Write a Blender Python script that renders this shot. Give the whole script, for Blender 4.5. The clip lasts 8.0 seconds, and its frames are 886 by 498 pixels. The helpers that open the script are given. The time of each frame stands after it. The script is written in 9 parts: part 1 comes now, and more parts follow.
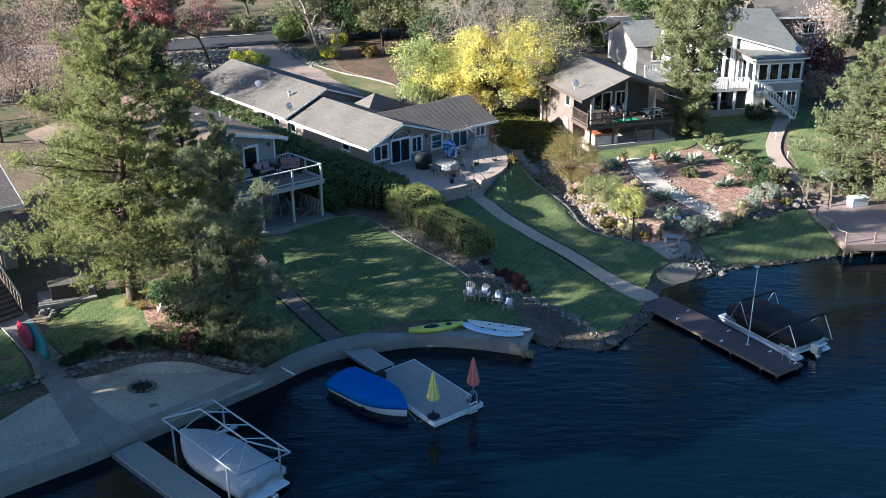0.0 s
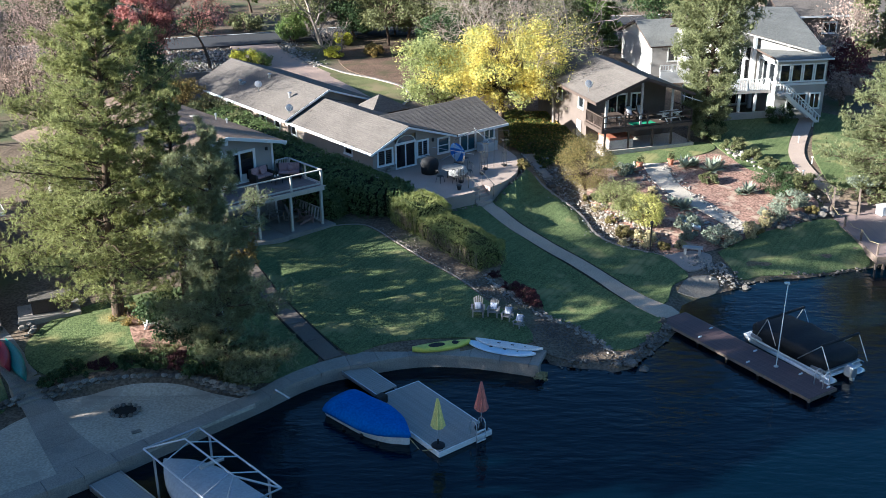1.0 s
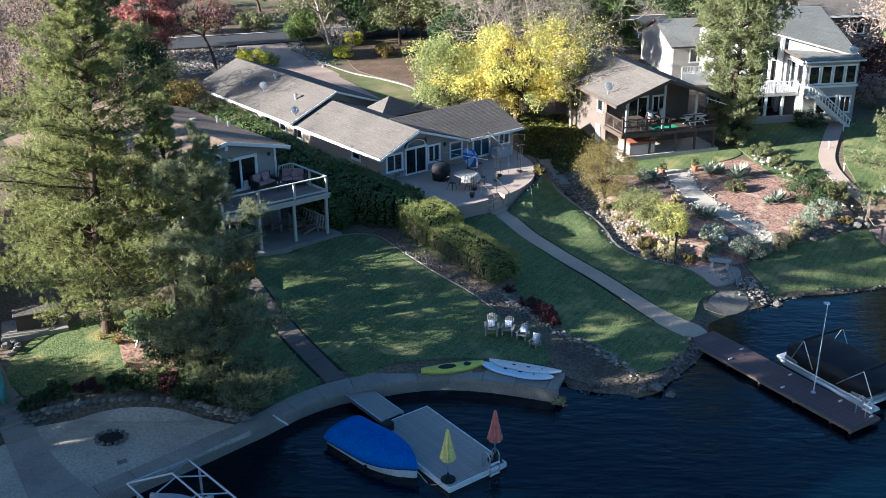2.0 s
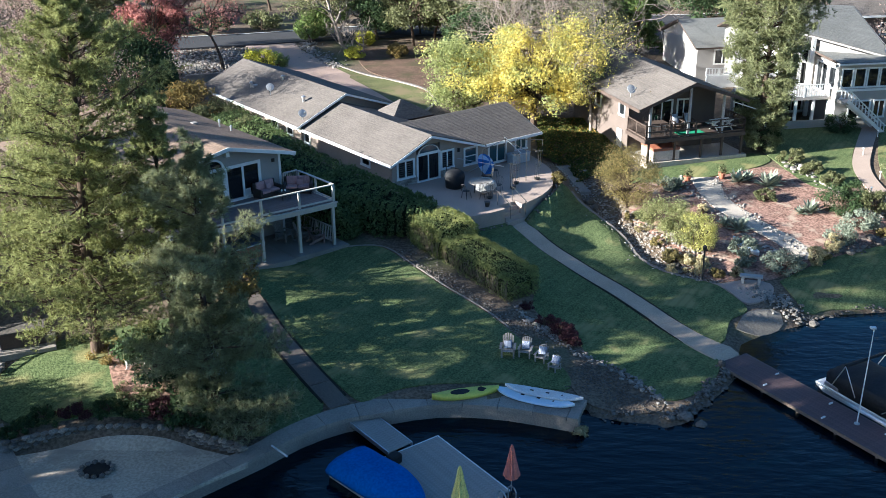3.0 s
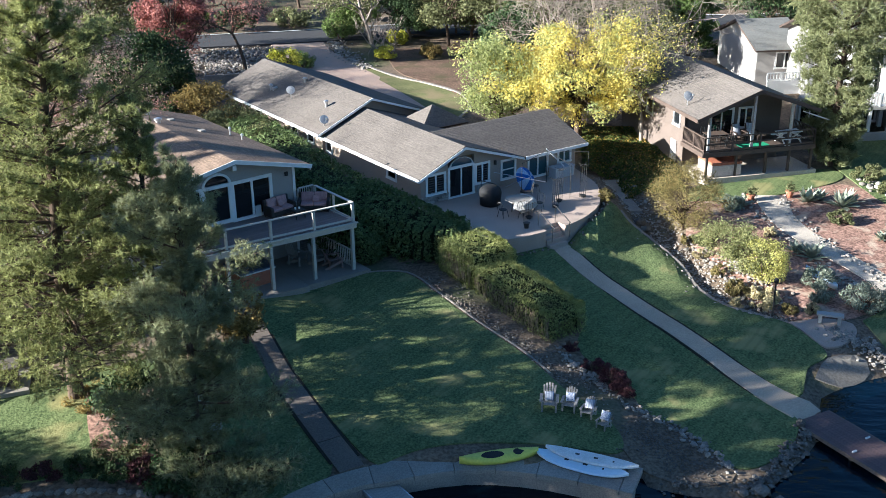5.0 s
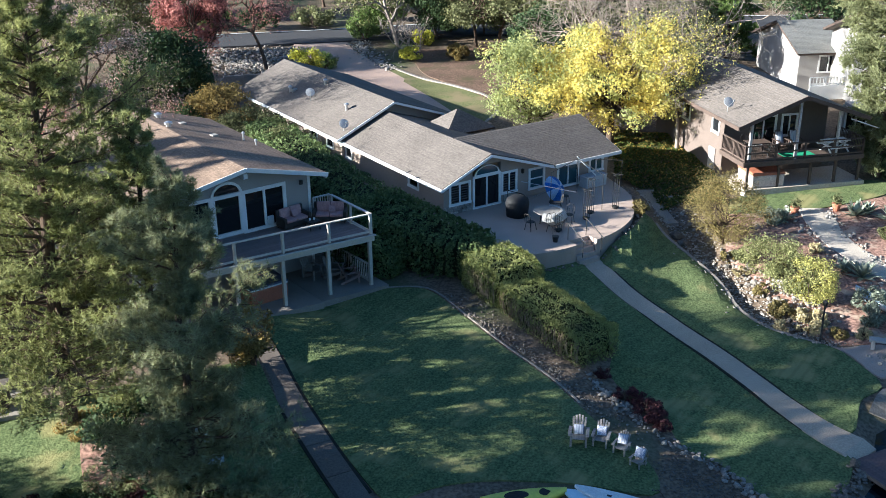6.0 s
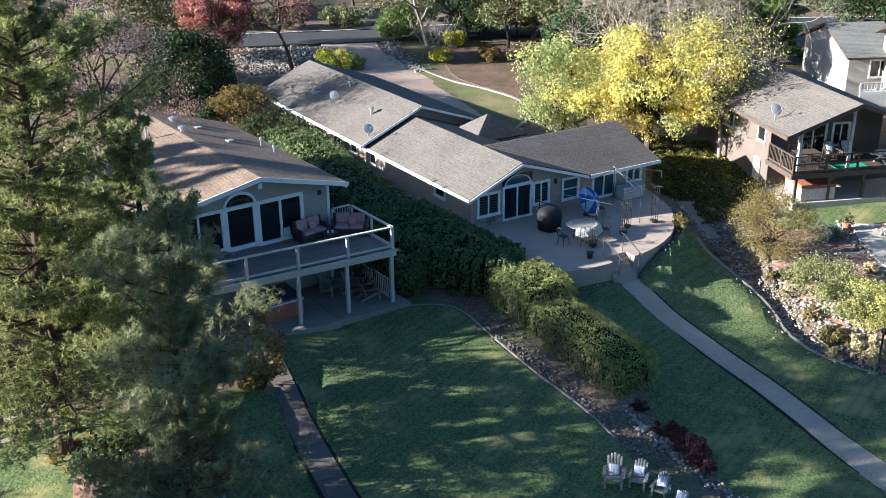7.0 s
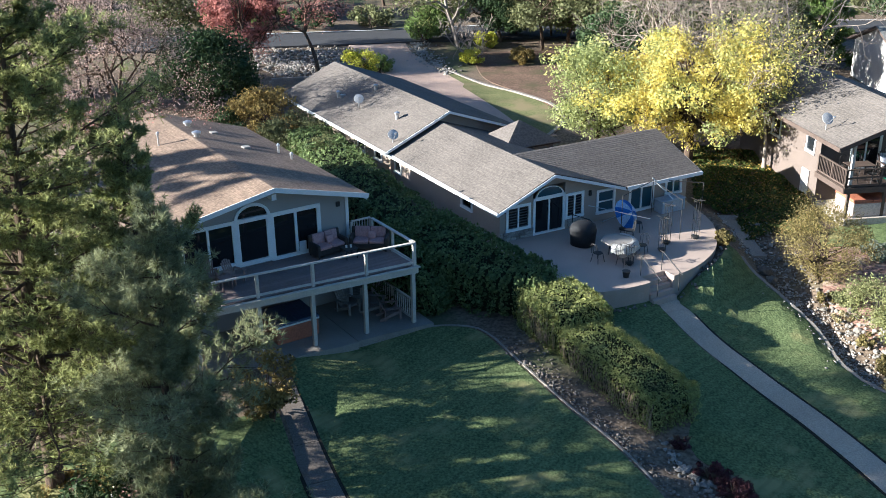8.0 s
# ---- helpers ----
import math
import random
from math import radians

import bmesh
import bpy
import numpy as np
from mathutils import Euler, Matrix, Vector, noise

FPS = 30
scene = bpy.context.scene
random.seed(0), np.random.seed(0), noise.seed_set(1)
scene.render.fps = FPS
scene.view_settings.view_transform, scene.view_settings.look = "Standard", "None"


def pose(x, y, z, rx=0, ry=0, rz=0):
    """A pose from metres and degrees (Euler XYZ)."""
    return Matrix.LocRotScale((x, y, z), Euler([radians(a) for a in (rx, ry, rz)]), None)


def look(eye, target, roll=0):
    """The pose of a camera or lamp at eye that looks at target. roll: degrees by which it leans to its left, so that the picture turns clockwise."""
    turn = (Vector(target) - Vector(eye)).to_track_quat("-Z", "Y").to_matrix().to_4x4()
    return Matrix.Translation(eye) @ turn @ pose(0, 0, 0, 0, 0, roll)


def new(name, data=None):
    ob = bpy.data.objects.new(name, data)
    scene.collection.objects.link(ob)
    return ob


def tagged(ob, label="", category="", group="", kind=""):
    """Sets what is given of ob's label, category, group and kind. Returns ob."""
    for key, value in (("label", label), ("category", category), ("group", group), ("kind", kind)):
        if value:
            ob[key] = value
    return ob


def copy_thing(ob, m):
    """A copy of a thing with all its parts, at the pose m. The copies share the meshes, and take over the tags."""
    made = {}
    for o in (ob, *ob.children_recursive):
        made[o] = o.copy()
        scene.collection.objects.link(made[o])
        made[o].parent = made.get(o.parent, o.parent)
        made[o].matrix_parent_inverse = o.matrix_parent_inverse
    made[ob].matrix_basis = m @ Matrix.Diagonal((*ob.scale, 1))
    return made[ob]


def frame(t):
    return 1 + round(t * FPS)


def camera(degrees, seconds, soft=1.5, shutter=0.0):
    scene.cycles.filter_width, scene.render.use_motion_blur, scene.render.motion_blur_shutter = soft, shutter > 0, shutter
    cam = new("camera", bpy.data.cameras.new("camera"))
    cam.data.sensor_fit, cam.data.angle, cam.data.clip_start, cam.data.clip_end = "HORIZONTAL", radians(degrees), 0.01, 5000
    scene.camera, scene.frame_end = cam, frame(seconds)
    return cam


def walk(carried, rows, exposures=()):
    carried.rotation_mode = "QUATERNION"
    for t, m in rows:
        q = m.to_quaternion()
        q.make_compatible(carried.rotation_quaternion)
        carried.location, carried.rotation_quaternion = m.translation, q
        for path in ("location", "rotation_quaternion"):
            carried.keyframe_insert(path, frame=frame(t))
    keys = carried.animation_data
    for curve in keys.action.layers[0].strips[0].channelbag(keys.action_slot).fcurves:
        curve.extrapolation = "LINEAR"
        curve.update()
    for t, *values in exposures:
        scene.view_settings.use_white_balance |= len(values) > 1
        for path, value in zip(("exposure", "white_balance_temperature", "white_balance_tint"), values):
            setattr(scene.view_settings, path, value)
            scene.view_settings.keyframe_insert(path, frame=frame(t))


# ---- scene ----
cam = camera(47.9, 8.0, soft=0.75)
METRES, EYE, TILT, LEAN, TURN = 26.0, 25.3, 0.0, 0.0, 0.0
ROWS = [
    (0.0, 0.0, 0.0, 0.0, -0.23, -22.24, 0.56),
    (0.5, 0.0019, 0.0672, -0.0135, -0.04, -22.24, 0.56),
    (1.0, 0.0032, 0.1332, -0.027, 0.26, -22.24, 0.56),
    (1.5, 0.0045, 0.1986, -0.0402, 0.64, -22.23, 0.57),
    (3.0, 0.003, 0.39, -0.0741, 1.88, -22.23, 0.62),
    (3.5, 0.0022, 0.4533, -0.0859, 2.37, -22.22, 0.63),
    (4.0, 0.0003, 0.5159, -0.097, 2.85, -22.22, 0.65),
    (4.5, -0.001, 0.5779, -0.108, 3.39, -22.23, 0.65),
    (6.0, -0.0042, 0.7568, -0.1363, 5.71, -22.25, 0.65),
    (6.5, -0.0063, 0.8149, -0.1456, 6.67, -22.24, 0.65),
    (7.0, -0.0085, 0.8724, -0.1539, 7.63, -22.24, 0.66),
    (7.5, -0.0113, 0.9288, -0.1624, 8.57, -22.23, 0.66),
    (8.0, -0.0147, 0.9848, -0.1704, 9.58, -22.22, 0.65),
]
walk(cam, [(t, pose(0, 0, EYE, TILT, LEAN, TURN) @ pose(METRES * x, METRES * y, METRES * z, 90 + pitch, roll, yaw)) for t, x, y, z, yaw, pitch, roll in ROWS], exposures=[(0.0, 2.12, 5750, 8.0)])

# ---- light ----
SUN_EL, SUN_FROM = 17.5, (-0.956, -0.292)
sun_az = math.atan2(SUN_FROM[0], SUN_FROM[1])
world = bpy.data.worlds.new("sky")
scene.world = world
world.use_nodes = True
wn, wl = world.node_tree.nodes, world.node_tree.links
sky = wn.new("ShaderNodeTexSky")
sky.sky_type, sky.sun_disc = "NISHITA", False
sky.sun_elevation, sky.sun_rotation = radians(SUN_EL), sun_az
sky.ozone_density = 4.0
wn["Background"].inputs[1].default_value = 0.048
deep = wn.new("ShaderNodeHueSaturation")
deep.inputs["Saturation"].default_value = 1.12
wl.new(sky.outputs[0], deep.inputs["Color"])
wl.new(deep.outputs[0], wn["Background"].inputs[0])
sun = new("sun", bpy.data.lights.new("sun", "SUN"))
sun.data.energy, sun.data.angle, sun.data.color = 5.0, radians(0.6), (1.0, 0.93, 0.82)
ce = math.cos(radians(SUN_EL))
sun.matrix_world = look((SUN_FROM[0] * ce * 200, SUN_FROM[1] * ce * 200 + 60, math.sin(radians(SUN_EL)) * 200), (0, 60, 0))


# ---- materials ----
def mat(name, a, b=None, rough=0.8, metal=0.0, scale=3.0, fine=30.0, bump=0.15, mixfine=0.35, spec=0.4, island=0.0, random_ob=0.0,
        stretch=(1, 1, 1), trans=0.0, blotch=None, blotch_scale=0.4, blotch_at=0.55, stripe=0.0):
    """Two-scale noise between colours a and b, with relief; island and random_ob vary brightness per mesh island or per object."""
    m = bpy.data.materials.new(name)
    m.use_nodes = True
    nt = m.node_tree
    n, l = nt.nodes, nt.links
    bsdf = n["Principled BSDF"]
    b = b or tuple(c * 0.75 for c in a)
    co = n.new("ShaderNodeTexCoord")
    mp = n.new("ShaderNodeMapping")
    mp.inputs["Scale"].default_value = stretch
    l.new(co.outputs["Object"], mp.inputs[0])

    def tex(s, det=4.0):
        t = n.new("ShaderNodeTexNoise")
        t.inputs["Scale"].default_value, t.inputs["Detail"].default_value = s, det
        l.new(mp.outputs[0], t.inputs["Vector"])
        return t.outputs["Fac"]

    def mixcol(f, c1, c2):
        x = n.new("ShaderNodeMix")
        x.data_type = "RGBA"
        for i, c in ((6, c1), (7, c2)):
            if isinstance(c, tuple):
                x.inputs[i].default_value = (*c, 1)
            else:
                l.new(c, x.inputs[i])
        if isinstance(f, float):
            x.inputs[0].default_value = f
        else:
            l.new(f, x.inputs[0])
        return x.outputs[2]

    def ramp(f, lo, hi):
        r = n.new("ShaderNodeMapRange")
        r.inputs[1].default_value, r.inputs[2].default_value = lo, hi
        l.new(f, r.inputs[0])
        return r.outputs[0]

    big, small = tex(scale), tex(fine, 3.0)
    col = mixcol(ramp(big, 0.35, 0.65), a, b)
    lo, hi = tuple(c * (1 - mixfine) for c in b), tuple(min(1, c * (1 + mixfine * 0.7)) for c in a)
    col = mixcol(0.5, col, mixcol(ramp(small, 0.35, 0.65), lo, hi))
    if blotch:
        col = mixcol(ramp(tex(blotch_scale, 5.0), blotch_at, blotch_at + 0.12), col, blotch)
    if stripe:
        # mower tracks: narrow bands across the slope, broken up by the large noise
        w = n.new("ShaderNodeTexWave")
        w.inputs["Scale"].default_value, w.inputs["Distortion"].default_value = 0.75, 2.5
        w.inputs["Detail"].default_value, w.inputs["Detail Scale"].default_value = 3.0, 1.2
        turn = n.new("ShaderNodeMapping")
        turn.inputs["Rotation"].default_value = (0, 0, 0.56)
        l.new(co.outputs["Object"], turn.inputs[0])
        l.new(turn.outputs[0], w.inputs["Vector"])
        f = n.new("ShaderNodeMath")
        f.operation = "MULTIPLY"
        f.inputs[1].default_value = stripe
        l.new(ramp(w.outputs["Fac"], 0.55, 0.95), f.inputs[0])
        col = mixcol(f.outputs[0], col, tuple(c * 0.35 for c in b))
    for amount, kind, out in ((island, "ShaderNodeNewGeometry", "Random Per Island"), (random_ob, "ShaderNodeObjectInfo", "Random")):
        if amount:
            h = n.new("ShaderNodeHueSaturation")
            g = n.new(kind)
            r = n.new("ShaderNodeMapRange")
            r.inputs[3].default_value, r.inputs[4].default_value = 1 - amount, 1 + amount
            l.new(g.outputs[out], r.inputs[0])
            l.new(r.outputs[0], h.inputs["Value"])
            l.new(col, h.inputs["Color"])
            col = h.outputs[0]
    l.new(col, bsdf.inputs["Base Color"])
    bsdf.inputs["Roughness"].default_value, bsdf.inputs["Metallic"].default_value = rough, metal
    bsdf.inputs["Specular IOR Level"].default_value = spec
    if bump:
        bp = n.new("ShaderNodeBump")
        bp.inputs["Strength"].default_value, bp.inputs["Distance"].default_value = bump, 0.03
        l.new(small, bp.inputs["Height"])
        l.new(bp.outputs[0], bsdf.inputs["Normal"])
    if trans:
        t = n.new("ShaderNodeBsdfTranslucent")
        l.new(col, t.inputs[0])
        mx = n.new("ShaderNodeMixShader")
        mx.inputs[0].default_value = trans
        l.new(bsdf.outputs[0], mx.inputs[1])
        l.new(t.outputs[0], mx.inputs[2])
        l.new(mx.outputs[0], n["Material Output"].inputs[0])
    return m


def leafmat(name, a, b, island=0.35, trans=0.3):
    return mat(name, a, b, rough=0.6, scale=0.5, fine=2.0, bump=0, mixfine=0.3, spec=0.1, island=island, trans=trans)


GRASS = mat("lawn_grass", (0.155, 0.185, 0.08), (0.082, 0.118, 0.05), rough=0.9, scale=0.9, fine=11, bump=1.0, mixfine=0.6, spec=0.03, blotch=(0.25, 0.235, 0.105), blotch_scale=0.5, blotch_at=0.55, stripe=0.17)
DRYGRASS = mat("dry_lawn_grass", (0.2, 0.195, 0.09), (0.12, 0.13, 0.058), rough=0.9, scale=0.7, fine=12, bump=0.8, mixfine=0.4, spec=0.03, blotch=(0.22, 0.18, 0.1), blotch_scale=0.4, blotch_at=0.52)
SOIL = mat("soil", (0.2, 0.15, 0.105), (0.1, 0.075, 0.054), rough=0.95, scale=0.7, fine=7, bump=0.8, mixfine=0.5, spec=0.1, blotch=(0.1, 0.11, 0.055), blotch_scale=0.16)
DARKSOIL = mat("damp_dark_soil", (0.045, 0.04, 0.03), (0.028, 0.026, 0.02), rough=0.95, scale=2, fine=14, bump=0.6, spec=0.1)
MULCH = mat("bark_mulch", (0.34, 0.205, 0.155), (0.17, 0.1, 0.078), rough=0.95, scale=1.6, fine=7, bump=1.0, mixfine=0.8, spec=0.1, blotch=(0.42, 0.32, 0.24), blotch_scale=1.3, blotch_at=0.54)
LEAFMULCH = mat("brown_leaf_mulch", (0.19, 0.125, 0.088), (0.11, 0.075, 0.055), rough=0.95, scale=0.8, fine=9, bump=1.0, mixfine=0.6, spec=0.05, blotch=(0.1, 0.085, 0.05), blotch_scale=0.35, blotch_at=0.5)
CONCRETE = mat("concrete", (0.32, 0.28, 0.235), (0.23, 0.2, 0.168), rough=0.85, scale=0.8, fine=18, bump=0.25, mixfine=0.2, spec=0.25, random_ob=0.1, blotch=(0.2, 0.185, 0.165), blotch_scale=0.7, blotch_at=0.6)
WALKBROWN = mat("stained_brown_concrete", (0.19, 0.155, 0.125), (0.13, 0.105, 0.086), rough=0.9, scale=0.8, fine=18, bump=0.25, mixfine=0.25, spec=0.2, random_ob=0.12)
PATIO = mat("patio_concrete", (0.43, 0.33, 0.265), (0.35, 0.27, 0.22), rough=0.8, scale=0.8, fine=20, bump=0.2, mixfine=0.15, spec=0.3)
PALEWALK = mat("pale_walk_concrete", (0.5, 0.39, 0.285), (0.4, 0.31, 0.228), rough=0.85, scale=0.8, fine=18, bump=0.25, mixfine=0.2, spec=0.2, random_ob=0.06)
GRAVEL = mat("pale_gravel", (0.55, 0.48, 0.39), (0.43, 0.37, 0.3), rough=0.95, scale=1.0, fine=16, bump=0.6, mixfine=0.25, spec=0.1)
SAND = mat("beach_sand", (0.5, 0.43, 0.34), (0.37, 0.315, 0.25), rough=0.95, scale=0.6, fine=9, bump=0.5, mixfine=0.25, spec=0.1, blotch=(0.33, 0.28, 0.225), blotch_scale=0.5, blotch_at=0.57)
DRIVE = mat("driveway_concrete", (0.47, 0.335, 0.26), (0.38, 0.275, 0.215), rough=0.85, scale=0.4, fine=10, bump=0.2, mixfine=0.15, spec=0.25)
ASPHALT = mat("asphalt", (0.06, 0.06, 0.062), (0.045, 0.045, 0.048), rough=0.9, scale=0.4, fine=20, bump=0.3, spec=0.2)
BEDSTONE = mat("bed_stone", (0.22, 0.19, 0.155), (0.12, 0.1, 0.085), rough=0.9, scale=2.0, fine=14, bump=0.4, mixfine=0.3, island=0.4, spec=0.2)
STONE = mat("river_stone", (0.37, 0.33, 0.28), (0.2, 0.175, 0.15), rough=0.85, scale=2.0, fine=14, bump=0.4, mixfine=0.3, island=0.45, spec=0.25)
WHITE = mat("white_paint", (0.8, 0.79, 0.76), (0.72, 0.71, 0.68), rough=0.55, scale=2.0, fine=25, bump=0.05, mixfine=0.06)
STUCCO1 = mat("tan_stucco", (0.38, 0.3, 0.245), (0.33, 0.265, 0.215), rough=0.9, scale=0.8, fine=30, bump=0.3, mixfine=0.1, spec=0.15)
STUCCO2 = mat("grey_siding", (0.36, 0.33, 0.30), (0.31, 0.285, 0.26), rough=0.85, scale=0.8, fine=24, bump=0.2, mixfine=0.1, spec=0.2)
STUCCO3 = mat("brown_siding", (0.16, 0.125, 0.105), (0.125, 0.1, 0.084), rough=0.85, scale=0.9, fine=24, bump=0.2, mixfine=0.12, spec=0.2)
GREYWALL = mat("pale_grey_wall", (0.4, 0.375, 0.345), (0.34, 0.32, 0.295), rough=0.8, scale=0.8, fine=24, bump=0.1, mixfine=0.08, spec=0.2)
SHINGLE1 = mat("brown_grey_shingle", (0.16, 0.138, 0.12), (0.115, 0.1, 0.087), rough=0.92, scale=0.5, fine=9, bump=0.5, mixfine=0.3, spec=0.15, stretch=(1, 1, 1), island=0.05)
SHINGLE2 = mat("tan_shingle", (0.27, 0.192, 0.138), (0.16, 0.115, 0.085), rough=0.92, scale=0.6, fine=9, bump=0.5, mixfine=0.35, spec=0.15, island=0.09)
SHINGLE3 = mat("brown_shingle", (0.18, 0.155, 0.135), (0.12, 0.104, 0.09), rough=0.92, scale=0.5, fine=9, bump=0.5, mixfine=0.3, spec=0.15, island=0.06)
SHINGLE4 = mat("grey_shingle", (0.215, 0.21, 0.19), (0.16, 0.158, 0.143), rough=0.92, scale=0.5, fine=9, bump=0.5, mixfine=0.25, spec=0.15, island=0.06)
DARKTRIM = mat("dark_brown_wood", (0.1, 0.07, 0.055), (0.065, 0.045, 0.035), rough=0.7, scale=2, fine=20, bump=0.2)
DECKWOOD = mat("deck_boards", (0.23, 0.172, 0.152), (0.165, 0.125, 0.11), rough=0.8, scale=1.2, fine=16, bump=0.3, mixfine=0.2, random_ob=0.12)
REDDECK = mat("red_brown_decking", (0.125, 0.08, 0.077), (0.092, 0.06, 0.058), rough=0.7, scale=0.7, fine=12, bump=0.25, mixfine=0.2, random_ob=0.06)
DOCKGREY = mat("grey_dock_boards", (0.33, 0.31, 0.28), (0.26, 0.245, 0.222), rough=0.8, scale=0.7, fine=12, bump=0.25, mixfine=0.15, random_ob=0.02)
TANVENT = mat("tan_painted_steel", (0.3, 0.27, 0.23), (0.24, 0.215, 0.185), rough=0.6, scale=3, fine=20, bump=0.05, mixfine=0.1)
METAL = mat("galvanised_steel", (0.62, 0.62, 0.62), (0.5, 0.5, 0.5), rough=0.35, metal=0.8, scale=3, fine=20, bump=0.05, mixfine=0.1)
BLACKMETAL = mat("black_iron", (0.02, 0.02, 0.02), (0.03, 0.028, 0.025), rough=0.5, scale=4, fine=30, bump=0.1)
BARK = mat("bark", (0.12, 0.085, 0.06), (0.07, 0.05, 0.038), rough=0.95, scale=3, fine=16, bump=1.0, mixfine=0.5, spec=0.1, stretch=(1, 1, 0.3))
PALEBARK = mat("pale_bark", (0.36, 0.30, 0.25), (0.25, 0.205, 0.17), rough=0.95, scale=2, fine=16, bump=0.6, mixfine=0.3, spec=0.1)


def glassmat(name, tint=(0.012, 0.014, 0.016), rough=0.04):
    m = bpy.data.materials.new(name)
    m.use_nodes = True
    b = m.node_tree.nodes["Principled BSDF"]
    b.inputs["Base Color"].default_value = (*tint, 1)
    b.inputs["Roughness"].default_value, b.inputs["IOR"].default_value = rough, 1.5
    return m


GLASS = glassmat("dark_window_glass")
BLUEGLASS = glassmat("blue_tinted_glass", (0.03, 0.075, 0.095), 0.08)


def watermat():
    m = bpy.data.materials.new("lake_water")
    m.use_nodes = True
    n, l = m.node_tree.nodes, m.node_tree.links
    b = n["Principled BSDF"]
    b.inputs["Base Color"].default_value = (0.0006, 0.005, 0.0105, 1)
    b.inputs["Specular IOR Level"].default_value = 0.42
    b.inputs["Specular Tint"].default_value = (0.62, 0.95, 1.0, 1)
    b.inputs["Roughness"].default_value, b.inputs["IOR"].default_value = 0.06, 1.333
    co = n.new("ShaderNodeTexCoord")
    mp = n.new("ShaderNodeMapping")
    mp.inputs["Scale"].default_value, mp.inputs["Rotation"].default_value = (0.6, 1.6, 1), (0, 0, 0.25)
    l.new(co.outputs["Object"], mp.inputs[0])
    t1, t2 = n.new("ShaderNodeTexNoise"), n.new("ShaderNodeTexNoise")
    t1.inputs["Scale"].default_value, t1.inputs["Detail"].default_value = 1.6, 4
    t2.inputs["Scale"].default_value, t2.inputs["Detail"].default_value = 0.25, 2
    ad = n.new("ShaderNodeMath")
    ad.operation = "MULTIPLY"
    for t, i in ((t1, 0), (t2, 1)):
        l.new(mp.outputs[0], t.inputs["Vector"])
        l.new(t.outputs["Fac"], ad.inputs[i])
    bp = n.new("ShaderNodeBump")
    bp.inputs["Strength"].default_value, bp.inputs["Distance"].default_value = 0.35, 0.25
    l.new(ad.outputs[0], bp.inputs["Height"])
    l.new(bp.outputs[0], b.inputs["Normal"])
    return m


WATER = watermat()
CREAMRAIL = mat("cream_rail_paint", (0.55, 0.5, 0.43), (0.47, 0.43, 0.37), rough=0.6, scale=2.0, fine=20, bump=0.08, mixfine=0.15)
# lighter counterpart of REDDECK, with sunlight put into the board colour
PINKDECK = mat("sun_bleached_decking", (0.28, 0.2, 0.175), (0.215, 0.155, 0.135), rough=0.8, scale=0.7, fine=12, bump=0.25, mixfine=0.2)


# ---- mesh helpers ----
def thing(name, label, category, m=None, group="", kind=""):
    e = new(name)
    e.empty_display_size = 0.1
    e.matrix_basis = m or Matrix()
    return tagged(e, label, category, group, kind)


def meshob(name, bm, material, smooth=False):
    bmesh.ops.recalc_face_normals(bm, faces=bm.faces)
    me = bpy.data.meshes.new(name)
    bm.to_mesh(me)
    bm.free()
    me.materials.append(material)
    if smooth:
        me.polygons.foreach_set("use_smooth", [True] * len(me.polygons))
    return new(name, me)


def part(name, bm, material, parent, label="", smooth=False):
    ob = meshob(name, bm, material, smooth)
    ob.parent = parent
    if label:
        tagged(ob, label)
    return ob


def again(ob, parent, m):
    """One more part on the same mesh."""
    o = new(ob.name.split(".")[0], ob.data)
    o.parent, o.matrix_basis = parent, m
    return o


def B():
    return bmesh.new()


def box(bm, x0, x1, y0, y1, z0, z1, bevel=0.0):
    v = [bm.verts.new((x, y, z)) for z in (z0, z1) for x, y in ((x0, y0), (x1, y0), (x1, y1), (x0, y1))]
    f = [bm.faces.new([v[i] for i in q]) for q in ((3, 2, 1, 0), (4, 5, 6, 7), (0, 1, 5, 4), (1, 2, 6, 5), (2, 3, 7, 6), (3, 0, 4, 7))]
    if bevel:
        bmesh.ops.bevel(bm, geom=list({e for q in f for e in q.edges}), offset=bevel, segments=2, affect="EDGES", profile=0.5)
    return bm


def bar(bm, p, q, r, r2=None, n=6):
    """A round bar from p to q."""
    p, q = Vector(p), Vector(q)
    z = (q - p).normalized()
    x = z.orthogonal().normalized()
    y = z.cross(x)
    r2 = r if r2 is None else r2
    rings = [[bm.verts.new(c + (x * math.cos(a) + y * math.sin(a)) * rr) for a in (2 * math.pi * i / n for i in range(n))] for c, rr in ((p, r), (q, r2))]
    for i in range(n):
        bm.faces.new((rings[0][i], rings[0][(i + 1) % n], rings[1][(i + 1) % n], rings[1][i]))
    bm.faces.new(rings[0][::-1])
    bm.faces.new(rings[1])
    return bm


def beam(bm, p, q, w, h, up=(0, 0, 1)):
    """A square beam from p to q, w wide and h high."""
    p, q = Vector(p), Vector(q)
    d = (q - p).normalized()
    s = d.cross(Vector(up)).normalized() * w / 2
    u = s.cross(d).normalized() * h / 2
    v = [bm.verts.new(c + a * s + b * u) for c in (p, q) for a, b in ((-1, -1), (1, -1), (1, 1), (-1, 1))]
    for f in ((3, 2, 1, 0), (4, 5, 6, 7), (0, 1, 5, 4), (1, 2, 6, 5), (2, 3, 7, 6), (3, 0, 4, 7)):
        bm.faces.new([v[i] for i in f])
    return bm


